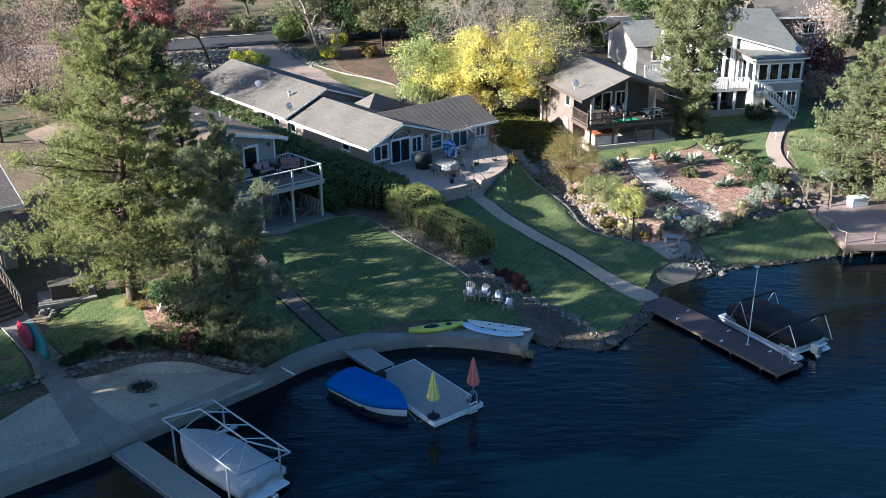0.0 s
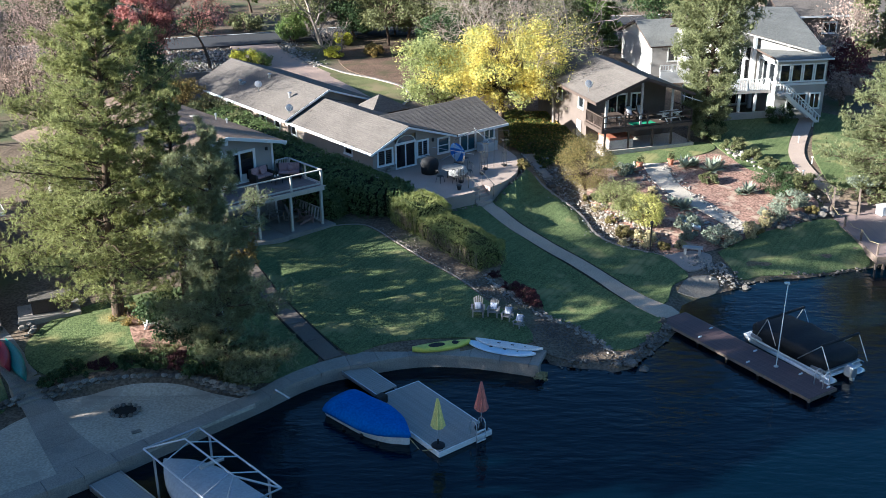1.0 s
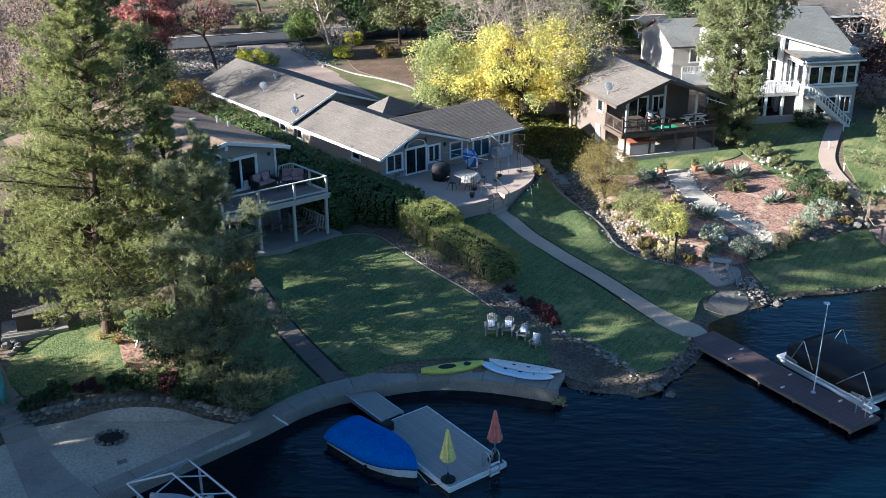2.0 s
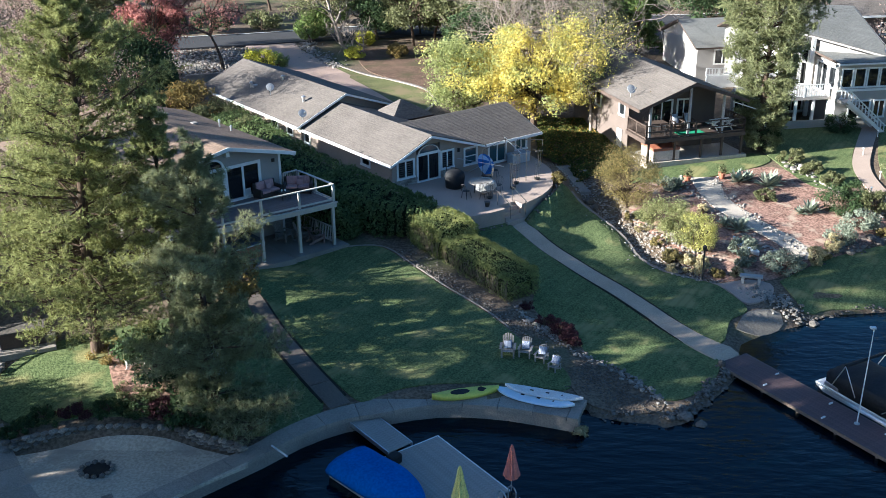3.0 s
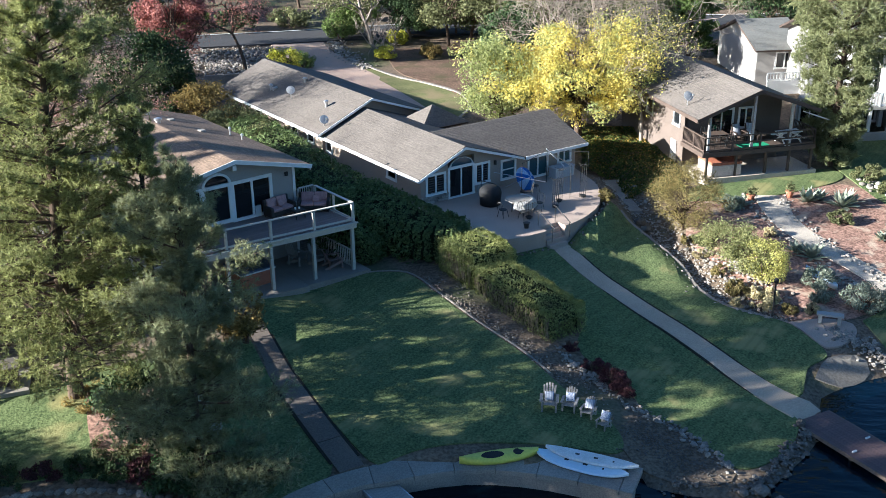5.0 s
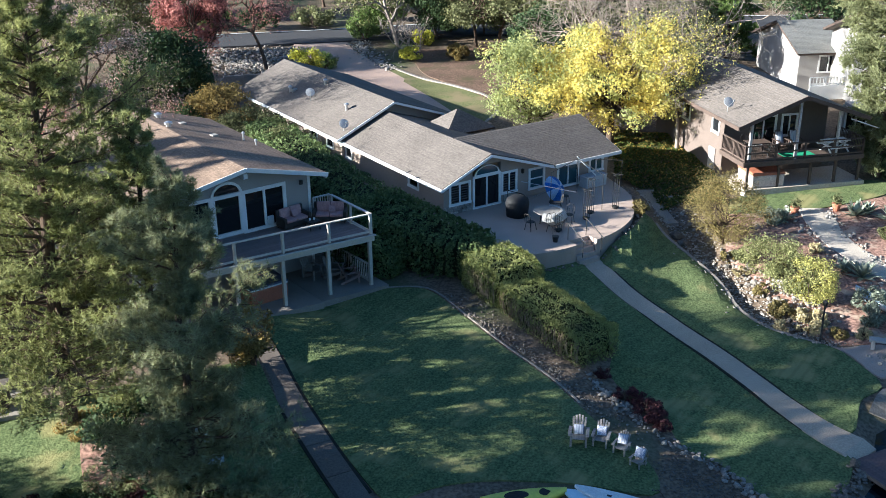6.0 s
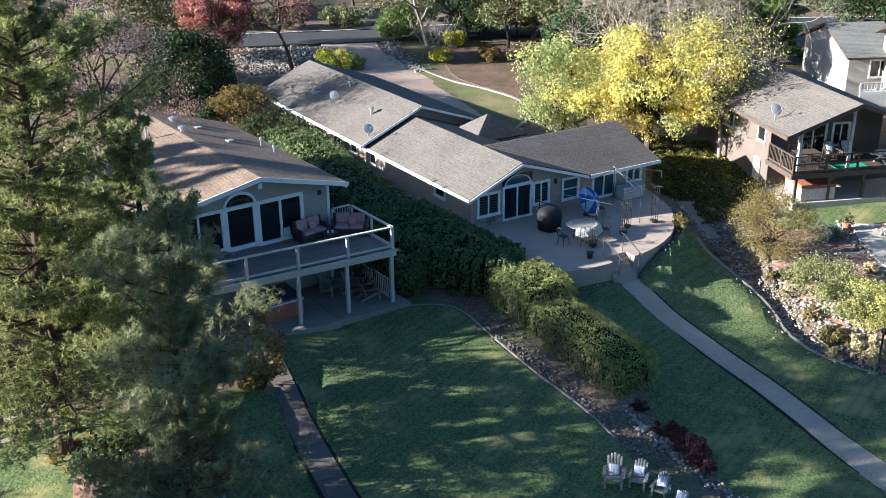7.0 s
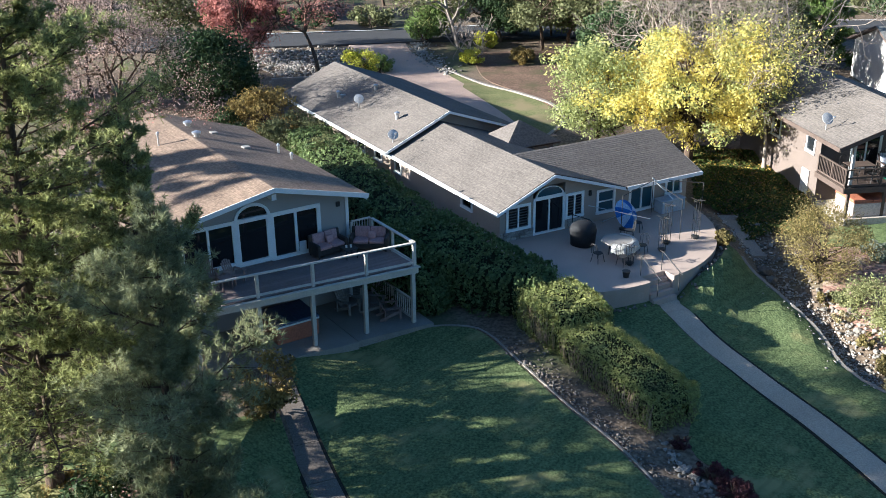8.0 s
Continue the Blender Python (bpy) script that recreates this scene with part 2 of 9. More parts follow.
def prism(bm, poly, z0, z1):
    """A flat outline of (x, y) carried from z0 to z1."""
    a = [bm.verts.new((x, y, z0)) for x, y in poly]
    b = [bm.verts.new((x, y, z1)) for x, y in poly]
    bm.faces.new(a[::-1])
    bm.faces.new(b)
    for i in range(len(a)):
        j = (i + 1) % len(a)
        bm.faces.new((a[i], a[j], b[j], b[i]))
    return bm


def wallprism(bm, poly, y0, y1):
    """A flat outline of (x, z) carried from y0 to y1."""
    a = [bm.verts.new((x, y0, z)) for x, z in poly]
    b = [bm.verts.new((x, y1, z)) for x, z in poly]
    bm.faces.new(a)
    bm.faces.new(b[::-1])
    for i in range(len(a)):
        j = (i + 1) % len(a)
        bm.faces.new((a[j], a[i], b[i], b[j]))
    return bm


def turned(bm, profile, n=16, cx=0.0, cy=0.0):
    """A body of revolution from (radius, z) pairs."""
    rings = [[bm.verts.new((cx + r * math.cos(2 * math.pi * i / n), cy + r * math.sin(2 * math.pi * i / n), z)) for i in range(n)] for r, z in profile]
    for a, b in zip(rings, rings[1:]):
        for i in range(n):
            bm.faces.new((a[i], a[(i + 1) % n], b[(i + 1) % n], b[i]))
    bm.faces.new(rings[0][::-1])
    bm.faces.new(rings[-1])
    return bm


def loft(bm, sections):
    """A skin through rings of equally many points, closed at both ends."""
    rings = [[bm.verts.new(p) for p in s] for s in sections]
    n = len(rings[0])
    for a, b in zip(rings, rings[1:]):
        for i in range(n):
            bm.faces.new((a[i], a[(i + 1) % n], b[(i + 1) % n], b[i]))
    bm.faces.new(rings[0][::-1])
    bm.faces.new(rings[-1])
    return bm


def spline(pts, step):
    """Points at even steps along a smooth curve through pts."""
    p = [np.array(q, float) for q in pts]
    p = [2 * p[0] - p[1]] + p + [2 * p[-1] - p[-2]]
    out = []
    for a, b, c, d in zip(p, p[1:], p[2:], p[3:]):
        k = max(2, int(np.linalg.norm(c - b) / step * 4))
        for t in np.arange(k) / k:
            out.append(0.5 * (2 * b + (c - a) * t + (2 * a - 5 * b + 4 * c - d) * t * t + (3 * b - a - 3 * c + d) * t ** 3))
    out.append(p[-2])
    out = np.array(out)
    s = np.concatenate([[0], np.cumsum(np.linalg.norm(np.diff(out, axis=0), axis=1))])
    m = max(2, int(round(s[-1] / step)) + 1)
    q = np.linspace(0, s[-1], m)
    return np.stack([np.interp(q, s, out[:, i]) for i in range(out.shape[1])], 1)


def offset(line, d):
    """The line moved d to its left."""
    t = np.gradient(line[:, :2], axis=0)
    t /= np.linalg.norm(t, axis=1)[:, None]
    return line[:, :2] + d * np.stack([-t[:, 1], t[:, 0]], 1)


def rawmesh(name, verts, faces, material, parent=None, smooth=False):
    """A mesh from arrays; all faces have equally many corners."""
    verts, faces = np.asarray(verts, np.float32), np.asarray(faces, np.int32)
    me = bpy.data.meshes.new(name)
    k = faces.shape[1]
    me.vertices.add(len(verts))
    me.vertices.foreach_set("co", verts.ravel())
    me.loops.add(faces.size)
    me.loops.foreach_set("vertex_index", faces.ravel())
    me.polygons.add(len(faces))
    me.polygons.foreach_set("loop_start", np.arange(len(faces), dtype=np.int32) * k)
    me.polygons.foreach_set("loop_total", np.full(len(faces), k, np.int32))
    if smooth:
        me.polygons.foreach_set("use_smooth", np.ones(len(faces), bool))
    me.update(calc_edges=True)
    me.validate()
    me.materials.append(material)
    ob = new(name, me)
    if parent:
        ob.parent = parent
    return ob

# ---- ground and lake ----
WATER_Z = 0.4
SHORE = [(-30, 25), (-18.4, 34.2), (-14.55, 37.35), (-8.55, 43.1), (-7.6, 44.2), (-6.5, 45.2), (-5.3, 45.95), (-4.2, 46.3), (-3.05, 46.75), (-1.8, 47.08), (-0.4, 47.15), (1.4, 46.9), (3.4, 46.3), (4.3, 46.0),
         (4.65, 47.4), (5.6, 46.95), (6.8, 46.7), (8.2, 46.3), (9.1, 46.8), (9.8, 47.8), (11.0, 49.2), (11.9, 50.4), (12.4, 52.1), (13.1, 54.0), (14.0, 54.7), (15.4, 55.5), (16.7, 56.1), (18.2, 57.2), (21.2, 57.6), (24.0, 58.4), (26.5, 59.3), (34, 59.5), (60, 62), (400, 80)]
QUAY_LINE = SHORE[:14]
WATER_POLY = np.array(SHORE + [(400, -300), (-300, -300), (-300, -60)])


def shore_distance(x, y):
    """Metres inland from the waterline; negative in the lake."""
    x, y = np.asarray(x, float), np.asarray(y, float)
    best, inside = np.full(x.shape, 1e9), np.zeros(x.shape, bool)
    for (ax, ay), (bx, by) in zip(WATER_POLY, np.roll(WATER_POLY, -1, axis=0)):
        dx, dy = bx - ax, by - ay
        t = np.clip(((x - ax) * dx + (y - ay) * dy) / (dx * dx + dy * dy), 0, 1)
        best = np.minimum(best, np.hypot(x - ax - t * dx, y - ay - t * dy))
        if ay != by:
            inside ^= ((ay > y) != (by > y)) & (x < ax + dx * (y - ay) / dy)
    return np.where(inside, -best, best)


CREEK = spline([(5.6, 79.5), (6.6, 75), (7.7, 71.6), (8.5, 68.8), (9.45, 66.4), (9.95, 64.2), (10.75, 62.4), (12.0, 61.45), (13.2, 60.9)], 0.8)


# the patio edge that lies level with the lawn
PATIO_RIM = spline([(3.5, 66.5), (4.2, 67.5), (5.0, 69.3), (5.3, 71.4), (5.2, 73.4), (4.9, 75.2)], 0.3)


def smooth(a, b, x):
    t = np.clip((x - a) / (b - a), 0, 1)
    return t * t * (3 - 2 * t)


def land(x, y):
    """The height of dry land."""
    x, y = np.asarray(x, float), np.asarray(y, float)
    mid = np.interp(y, [30, 46, 52, 58, 62, 66, 80, 100, 122, 200, 400, 1500], [1.0, 1.05, 1.45, 1.95, 2.3, 2.5, 2.9, 3.5, 4.0, 6.5, 14, 60])
    west = np.interp(y, [30, 43.6, 44.4, 49, 56, 66, 80, 100, 122, 200, 400, 1500], [1.0, 1.0, 1.5, 2.3, 2.45, 2.5, 2.9, 3.5, 4.0, 6.5, 14, 60])
    east = np.interp(y, [30, 46, 52, 58, 64, 68, 72, 77, 86, 100, 122, 200, 400, 1500], [0.5, 0.5, 0.8, 1.1, 1.4, 1.8, 2.1, 2.5, 3.0, 3.5, 4.0, 6.5, 14, 60])
    z = mid + (west - mid) * smooth(-9.5, -12.5, x) + (east - mid) * smooth(0.5, 7, x)
    best = np.full(x.shape, 1e9)
    for cx, cy in CREEK:
        best = np.minimum(best, (x - cx) ** 2 + (y - cy) ** 2)
    rim = np.full(x.shape, 1e9)
    for px, py in PATIO_RIM:
        rim = np.minimum(rim, (x - px) ** 2 + (y - py) ** 2)
    z = z - 0.55 * np.exp(-best / 0.9)
    z = z + (3.12 - z) * np.exp(-rim / 0.9) * smooth(2.5, 3.6, x)
    return z + (np.minimum(z, 1.15) - z) * smooth(25.2, 25.8, x) * smooth(68.8, 68.1, y)


def ground_z(x, y):
    d = shore_distance(x, y)
    z = land(x, y) - 0.5 * np.exp(-((np.asarray(x, float) - 3.6) ** 2 + (np.asarray(y, float) - 66.5) ** 2) / 0.8)
    wall = smooth(5.0, 3.8, np.asarray(x, float))
    bank = np.where(d > 0, np.minimum(z, WATER_Z + 0.55 * d), WATER_Z + 0.5 * d)
    quay = np.where(d > 0.45, z, -1.5)
    return np.maximum(bank + (quay - bank) * wall, -1.6)


def gz(x, y):
    return float(ground_z(np.array([x]), np.array([y]))[0])


def grid_mesh(name, xs, ys, material):
    X, Y = np.meshgrid(xs, ys)
    Z = ground_z(X, Y) - 0.06
    v = np.stack([X.ravel(), Y.ravel(), Z.ravel()], 1)
    w = len(xs)
    i = (np.arange(len(ys) - 1)[:, None] * w + np.arange(w - 1)).ravel()
    return rawmesh(name, v, np.stack([i, i + 1, i + w + 1, i + w], 1), material, smooth=True)


xs = np.concatenate([np.linspace(-1500, -60, 14)[:-1], np.arange(-60, -32, 2.0), np.arange(-32, 40, 0.5), np.arange(40, 80, 2.0), np.linspace(80, 1500, 14)])
ys = np.concatenate([np.linspace(-1200, 20, 10)[:-1], np.arange(20, 34, 2.0), np.arange(34, 92, 0.5), np.arange(92, 150, 2.0), np.linspace(150, 1500, 16)])
tagged(grid_mesh("ground", xs, ys, SOIL), "bare brown soil with leaf litter under the gardens", "ground", kind="structure")

wv = [(x, y, WATER_Z) for y in (-1200, 20, 110) for x in (-1500, -40, 60, 1500)]
tagged(rawmesh("water", wv, [(r * 4 + c, r * 4 + c + 1, r * 4 + c + 5, r * 4 + c + 4) for r in range(2) for c in range(3)], WATER),
       "dark blue lake water with small ripples", "water", kind="structure")


def drape(name, poly, material, lift, label, category, step=1.0, sink=0.12, kind="structure", height=None):
    """A sheet with the outline poly that follows the ground, with its edge turned down."""
    bm = B()
    bm.faces.new([bm.verts.new((x, y, 0)) for x, y in poly])
    p = np.array(poly)
    for ax in (0, 1):
        for c in np.arange(math.ceil(p[:, ax].min() / step) * step, p[:, ax].max(), step):
            co = (c, 0, 0) if ax == 0 else (0, c, 0)
            bmesh.ops.bisect_plane(bm, geom=bm.verts[:] + bm.edges[:] + bm.faces[:], plane_co=co, plane_no=(1 - ax, ax, 0))
    bmesh.ops.triangulate(bm, faces=bm.faces)
    z = (height or ground_z)(np.array([v.co.x for v in bm.verts]), np.array([v.co.y for v in bm.verts]))
    for v, h in zip(bm.verts, z):
        v.co.z = h + lift
    edges = [e for e in bm.edges if e.is_boundary]
    r = bmesh.ops.extrude_edge_only(bm, edges=edges)
    for v in r["geom"]:
        if isinstance(v, bmesh.types.BMVert):
            v.co.z -= sink
    ob = meshob(name, bm, material)
    return tagged(ob, label, category, kind=kind)


def smooth_poly(pts, step=0.6):
    q = spline(list(pts) + [pts[0]], step)[:-1]
    return [tuple(p) for p in q]


def ribbon(name, line, width, material, lift, label, category, thick=0.14, slab=0.0, gap=0.02):
    """A path along line. With slab, cut into slabs that long, each a piece of its own."""
    line = spline(line, 0.5)
    wide = np.interp(np.linspace(0, 1, len(line)), np.linspace(0, 1, len(width)), width) if isinstance(width, (list, tuple)) else np.full(len(line), width)
    n = np.gradient(line, axis=0)
    n /= np.linalg.norm(n, axis=1)[:, None]
    n = np.stack([-n[:, 1], n[:, 0]], 1) * wide[:, None] / 2
    a, b = line + n, line - n
    za = zb = ground_z(line[:, 0], line[:, 1]) + lift
    k = max(1, int(round(slab / 0.5))) if slab else len(line) - 1
    root = thing(name, label, category, kind="structure") if slab else None
    made = None
    for i in range(0, len(line) - 1, k):
        j = min(i + k, len(line) - 1)
        bm = B()
        rows = []
        for m in range(i, j + 1):
            t = line[min(m + 1, len(line) - 1)] - line[max(m - 1, 0)]
            s = (t / np.linalg.norm(t)) * (gap / 2 if slab else 0) * (1 if m == i else -1 if m == j else 0)
            rows.append([bm.verts.new((*(q[m] + s), z)) for q, z in ((a, za[m]), (b, zb[m]), (b, zb[m] - thick), (a, za[m] - thick))])
        for r, s in zip(rows, rows[1:]):
            for c in range(4):
                bm.faces.new((r[c], r[(c + 1) % 4], s[(c + 1) % 4], s[c]))
        bm.faces.new(rows[0][::-1])
        bm.faces.new(rows[-1])
        if slab:
            part("slab", bm, material, root)
        else:
            made = tagged(meshob(name, bm, material), label, category, kind="structure")
    return root or made


RAMPGREY = mat("wet_sand", (0.2, 0.18, 0.15), (0.14, 0.125, 0.105), rough=0.8, scale=0.9, fine=10, bump=0.4, mixfine=0.25, spec=0.2)
LAWN_L = smooth_poly([(-11.7, 59.0), (-10.4, 59.75), (-8.9, 60.85), (-7.4, 61.85), (-5.7, 62.08), (-4.75, 61.45), (-3.8, 60.2), (-2.75, 58.85), (-1.5, 57.25), (-0.4, 56.0), (0.58, 54.8), (1.5, 53.5), (2.3, 52.4), (3.2, 51.6), (3.95, 50.6), (4.3, 49.5), (3.9, 48.7), (1.6, 48.72), (-0.35, 48.72), (-1.9, 48.6), (-3.35, 48.2), (-4.3, 47.6), (-5.05, 47.3), (-6.85, 49.6), (-8.65, 52.4), (-10.55, 55.4), (-11.9, 57.6)], 0.4)
drape("lawn_1", LAWN_L, GRASS, 0.0, "mown green lawn with dry yellowish patches", "lawn")
drape("lawn_2", smooth_poly([(-11.4, 54.7), (-9.7, 51.9), (-7.9, 49.1), (-6.45, 46.75), (-8.4, 44.7), (-11.5, 45.0), (-15.5, 45.1), (-19.0, 44.6), (-20.8, 47.0), (-19.0, 50.4), (-14.0, 53.0)]), GRASS, 0.0, "mown green lawn under pine trees", "lawn")
drape("lawn_3", smooth_poly([(-0.4, 64.4), (0.3, 65.4), (1.3, 65.8), (1.9, 65.6), (3.45, 62.95), (4.95, 61.15), (6.75, 58.75), (8.2, 56.3), (9.1, 54.7), (10.25, 52.95), (11.35, 51.85), (11.0, 50.4), (10.2, 49.3), (8.9, 48.4), (8.1, 48.6), (7.5, 49.6), (6.7, 50.9), (5.7, 51.5), (5.2, 52.2), (4.9, 53.4), (4.5, 54.6), (3.5, 54.95), (3.05, 55.4), (2.9, 56.3), (3.05, 57.2), (3.3, 58.3), (2.3, 59.5), (0.9, 61.1), (0.1, 62.6)], 0.4), GRASS, 0.0, "mown green lawn with faint mowing stripes", "lawn")
drape("lawn_4", smooth_poly([(2.7, 66.3), (3.0, 67.0), (3.7, 67.3), (4.5, 68.2), (5.05, 69.6), (5.5, 70.9), (6.3, 70.5), (7.25, 69.1), (8.3, 67.1), (8.95, 65.2), (9.2, 63.4), (9.8, 62.1), (10.9, 61.1), (12.5, 60.2), (13.4, 58.4), (13.9, 56.7), (12.8, 55.6), (12.0, 53.5), (11.45, 53.6), (10.2, 55.4), (9.35, 56.95), (7.85, 59.45), (6.05, 61.95), (4.55, 63.75)], 0.4), GRASS, 0.02, "mown green lawn beside a dry creek bed", "lawn", step=0.5)
drape("lawn_5", smooth_poly([(16.4, 59.9), (16.9, 57.0), (18.3, 57.6), (21.3, 57.95), (24.2, 58.75), (25.6, 59.5), (25.6, 63.6), (24.4, 64.7), (20.2, 62.9), (18.2, 61.4)]), GRASS, 0.0, "mown green lawn at the waterside", "lawn")
drape("lawn_6", smooth_poly([(10.6, 75.4), (12.0, 76.2), (14.9, 77.2), (19.4, 79.0), (20.6, 78.0), (19.7, 76.7), (17.2, 75.3), (14.2, 74.1), (11.8, 73.8), (10.2, 73.6)]), GRASS, 0.0, "strip of mown green lawn in front of a house", "lawn")
drape("lawn_7", smooth_poly([(22.0, 85.0), (29.2, 86.2), (26.4, 78.4), (25.1, 73.3), (22.2, 72.8), (20.9, 77.0), (20.4, 81.5)]), GRASS, 0.0, "mown green lawn beside a curved walk", "lawn")
drape("lawn_8", smooth_poly([(31.3, 86.6), (34.8, 82.0), (32.5, 70.5), (27.4, 69.8), (27.2, 74.0), (28.2, 78.4)]), GRASS, 0.0, "mown green lawn by conifers", "lawn")
drape("lawn_9", smooth_poly([(-15.0, 107.0), (-10.6, 101.2), (-7.4, 98.6), (-4.8, 95.6), (-3.8, 92.0), (-4.8, 88.2), (-8.0, 90.8), (-12.4, 100.2)]), DRYGRASS, 0.0, "mown lawn behind the house beside a driveway", "lawn")
drape("lawn_10", smooth_poly([(-24.6, 47.4), (-22.9, 46.5), (-20.2, 42.9), (-21.5, 41.0), (-27, 40), (-30, 46)]), GRASS, 0.0, "mown green lawn below a timber stair", "lawn")
drape("garden_bed_1", smooth_poly([(10.4, 73.5), (14.2, 74.0), (17.2, 75.2), (19.8, 76.4), (21.4, 75.4), (23.2, 72.4), (25.0, 67.4), (22.8, 64.6), (19.9, 62.7), (17.0, 60.8), (15.4, 60.0), (13.2, 60.9), (11.6, 62.7), (10.8, 65.5), (9.6, 68.6)]), MULCH, -0.01, "garden bed covered with reddish bark mulch", "garden bed")
drape("garden_bed_2", smooth_poly([(-12.7, 112.0), (-5.0, 113.6), (0.5, 112.0), (0.2, 98.0), (-3.2, 94.0), (-6.2, 98.2), (-10.2, 102.8)]), LEAFMULCH, -0.01, "bed of brown leaf mulch under trees", "garden bed")
drape("garden_bed_3", smooth_poly([(-16.6, 49.6), (-14.6, 50.2), (-12.6, 49.0), (-12.6, 46.2), (-14.6, 45.9), (-15.7, 47.4)]), MULCH, 0.03, "reddish bark mulch patch under a pine", "garden bed")
drape("garden_bed_4", smooth_poly([(4.2, 56.0), (6.0, 51.6), (8.3, 48.2), (6.8, 47.3), (4.9, 47.9), (4.0, 49.5), (1.8, 52.6), (-0.8, 56.0), (-3.2, 59.2), (-5.2, 62.0), (-7.6, 62.0), (-6.6, 64.4), (-2.2, 65.0), (1.4, 61.6)]), SOIL, -0.02, "brown soil bed with fallen leaves under hedges", "garden bed")
drape("beach_1", smooth_poly([(-18.2, 43.0), (-15.2, 44.0), (-12.4, 44.0), (-9.6, 43.1), (-8.7, 42.7), (-10.2, 41.3), (-12.8, 38.9), (-14.4, 37.9), (-15.3, 38.4), (-16.5, 40.3)]), SAND, 0.02, "pale sand beach behind a concrete edge", "beach", step=0.5, height=land)
drape("beach_2", smooth_poly([(-20.4, 39.0), (-19.0, 41.6), (-17.8, 41.6), (-16.6, 39.2), (-15.7, 37.4), (-18.3, 35.1), (-26, 29.0), (-30, 32)]), SAND, 0.02, "pale sand beach beside a concrete path", "beach", step=0.5, height=land)
# flat grey sheet in place of a boulder-like concrete ramp
drape("cove_beach", smooth_poly([(12.9, 54.9), (13.9, 56.5), (15.4, 56.7), (15.5, 55.8), (14.2, 54.9)]), RAMPGREY, 0.0, "small grey sheet for a concrete ramp in a cove", "beach", step=0.4, sink=0.05)

# walks
ribbon("pavement_1", [(12.0, 52.05), (10.8, 53.3), (9.65, 55.05), (8.8, 56.6), (7.3, 59.1), (5.5, 61.55), (4.0, 63.35), (2.35, 66.05)], [1.6, 1.25, 1.05, 1.05, 1.05, 1.05, 1.05, 1.1], PALEWALK, 0.03, "curved pale concrete walk between lawns", "path", slab=2.0, gap=0.012)
ribbon("pavement_2", [(-5.75, 46.85), (-7.4, 49.3), (-9.2, 52.1), (-11.1, 55.1), (-12.6, 57.5)], 0.98, WALKBROWN, 0.03, "straight concrete walk of brownish slabs through the lawn", "path", slab=2.0, gap=0.035)
# trimmed soil strips, near-black so their colour includes the edge shadow
for k_, (line_, w_) in enumerate((([(11.4, 52.7), (10.8, 53.3), (9.65, 55.05), (8.8, 56.6), (7.3, 59.1), (5.5, 61.55), (4.0, 63.35), (2.6, 65.6)], 1.3), ([(-6.1, 47.4), (-7.4, 49.3), (-9.2, 52.1), (-11.1, 55.1)], 1.22))):
    ribbon("edging_%d" % (4 + k_), line_, w_, DARKSOIL, 0.012, "trimmed soil strip with edge shadow along the walk", "edging", thick=0.1)
ribbon("pavement_3", [(30.3, 85.6), (28.0, 80.6), (26.3, 76.2), (26.0, 72.6), (26.5, 69.2), (27.3, 67.0)], 1.15, PATIO, 0.03, "curved pale concrete walk down to the water", "path", slab=2.0, gap=0.012)
ribbon("pavement_4", [(15.25, 74.5), (15.3, 71.5), (15.9, 69.2), (17.2, 66.8), (18.4, 64.4), (18.7, 62.6)], [1.9, 1.6, 1.5, 1.6, 1.4, 1.2], GRAVEL, 0.02, "pale gravel walk through the mulch beds", "path")
ribbon("pavement_5", [(-23.1, 47.9), (-21.2, 45.8), (-18.9, 42.9), (-17.0, 40.2), (-14.8, 37.6)], [1.6, 1.4, 1.3, 1.5, 2.2], CONCRETE, 0.04, "grey concrete walk from a stair to the dock", "path", slab=1.5)
drape("pavement_6", smooth_poly([(12.8, 60.2), (13.5, 58.5), (14.1, 57.3), (15.5, 58.2), (15.8, 59.6), (14.3, 60.1)], 0.4), PATIO, 0.02, "small tan gravel landing with a bench", "path", step=0.5)
ribbon("driveway", [(-22.4, 116.6), (-20.6, 112.0), (-16.8, 105.0), (-12.2, 97.0), (-8.6, 90.5), (-6.5, 87.0)], [5.5, 4.5, 4.6, 5.0, 6.0, 6.5], DRIVE, 0.03, "tan concrete driveway curving up to the street", "driveway")
ribbon("road", [(-160, 98), (-60, 109.5), (-28, 116.4), (-10, 121.4), (20, 126), (60, 128), (200, 126)], 7.0, ASPHALT, 0.06, "dark asphalt street", "road", thick=0.3)
ROADLINE = mat("road_line_paint", (0.75, 0.75, 0.72), rough=0.7, scale=3, fine=20, bump=0.05)
ribbon("road_line_1", [(-160, 94.8), (-60, 106.3), (-28.6, 113.3), (-10, 118.2), (20, 122.8), (60, 124.8), (200, 122.8)], 0.18, ROADLINE, 0.07, "white edge line on the street", "road line", thick=0.02)
ribbon("road_line_2", [(-160, 101.2), (-60, 112.7), (-27.4, 119.6), (-10, 124.6), (20, 129.2), (60, 131.2), (200, 129.2)], 0.18, ROADLINE, 0.07, "white edge line on the street", "road line", thick=0.02)

# quay wall and the slabs on top of it
QUAY = spline(QUAY_LINE, 1.0)
bm = B()
inner = offset(QUAY, 0.4)
rows = [[bm.verts.new((p[0], p[1], z)) for p, z in ((a, -1.3), (a, 0.9), (b, 0.9), (b, -1.3))] for a, b in zip(QUAY, inner)]
for r, s in zip(rows, rows[1:]):
    for c in range(4):
        bm.faces.new((r[c], r[(c + 1) % 4], s[(c + 1) % 4], s[c]))
bm.faces.new(rows[0][::-1])
bm.faces.new(rows[-1])
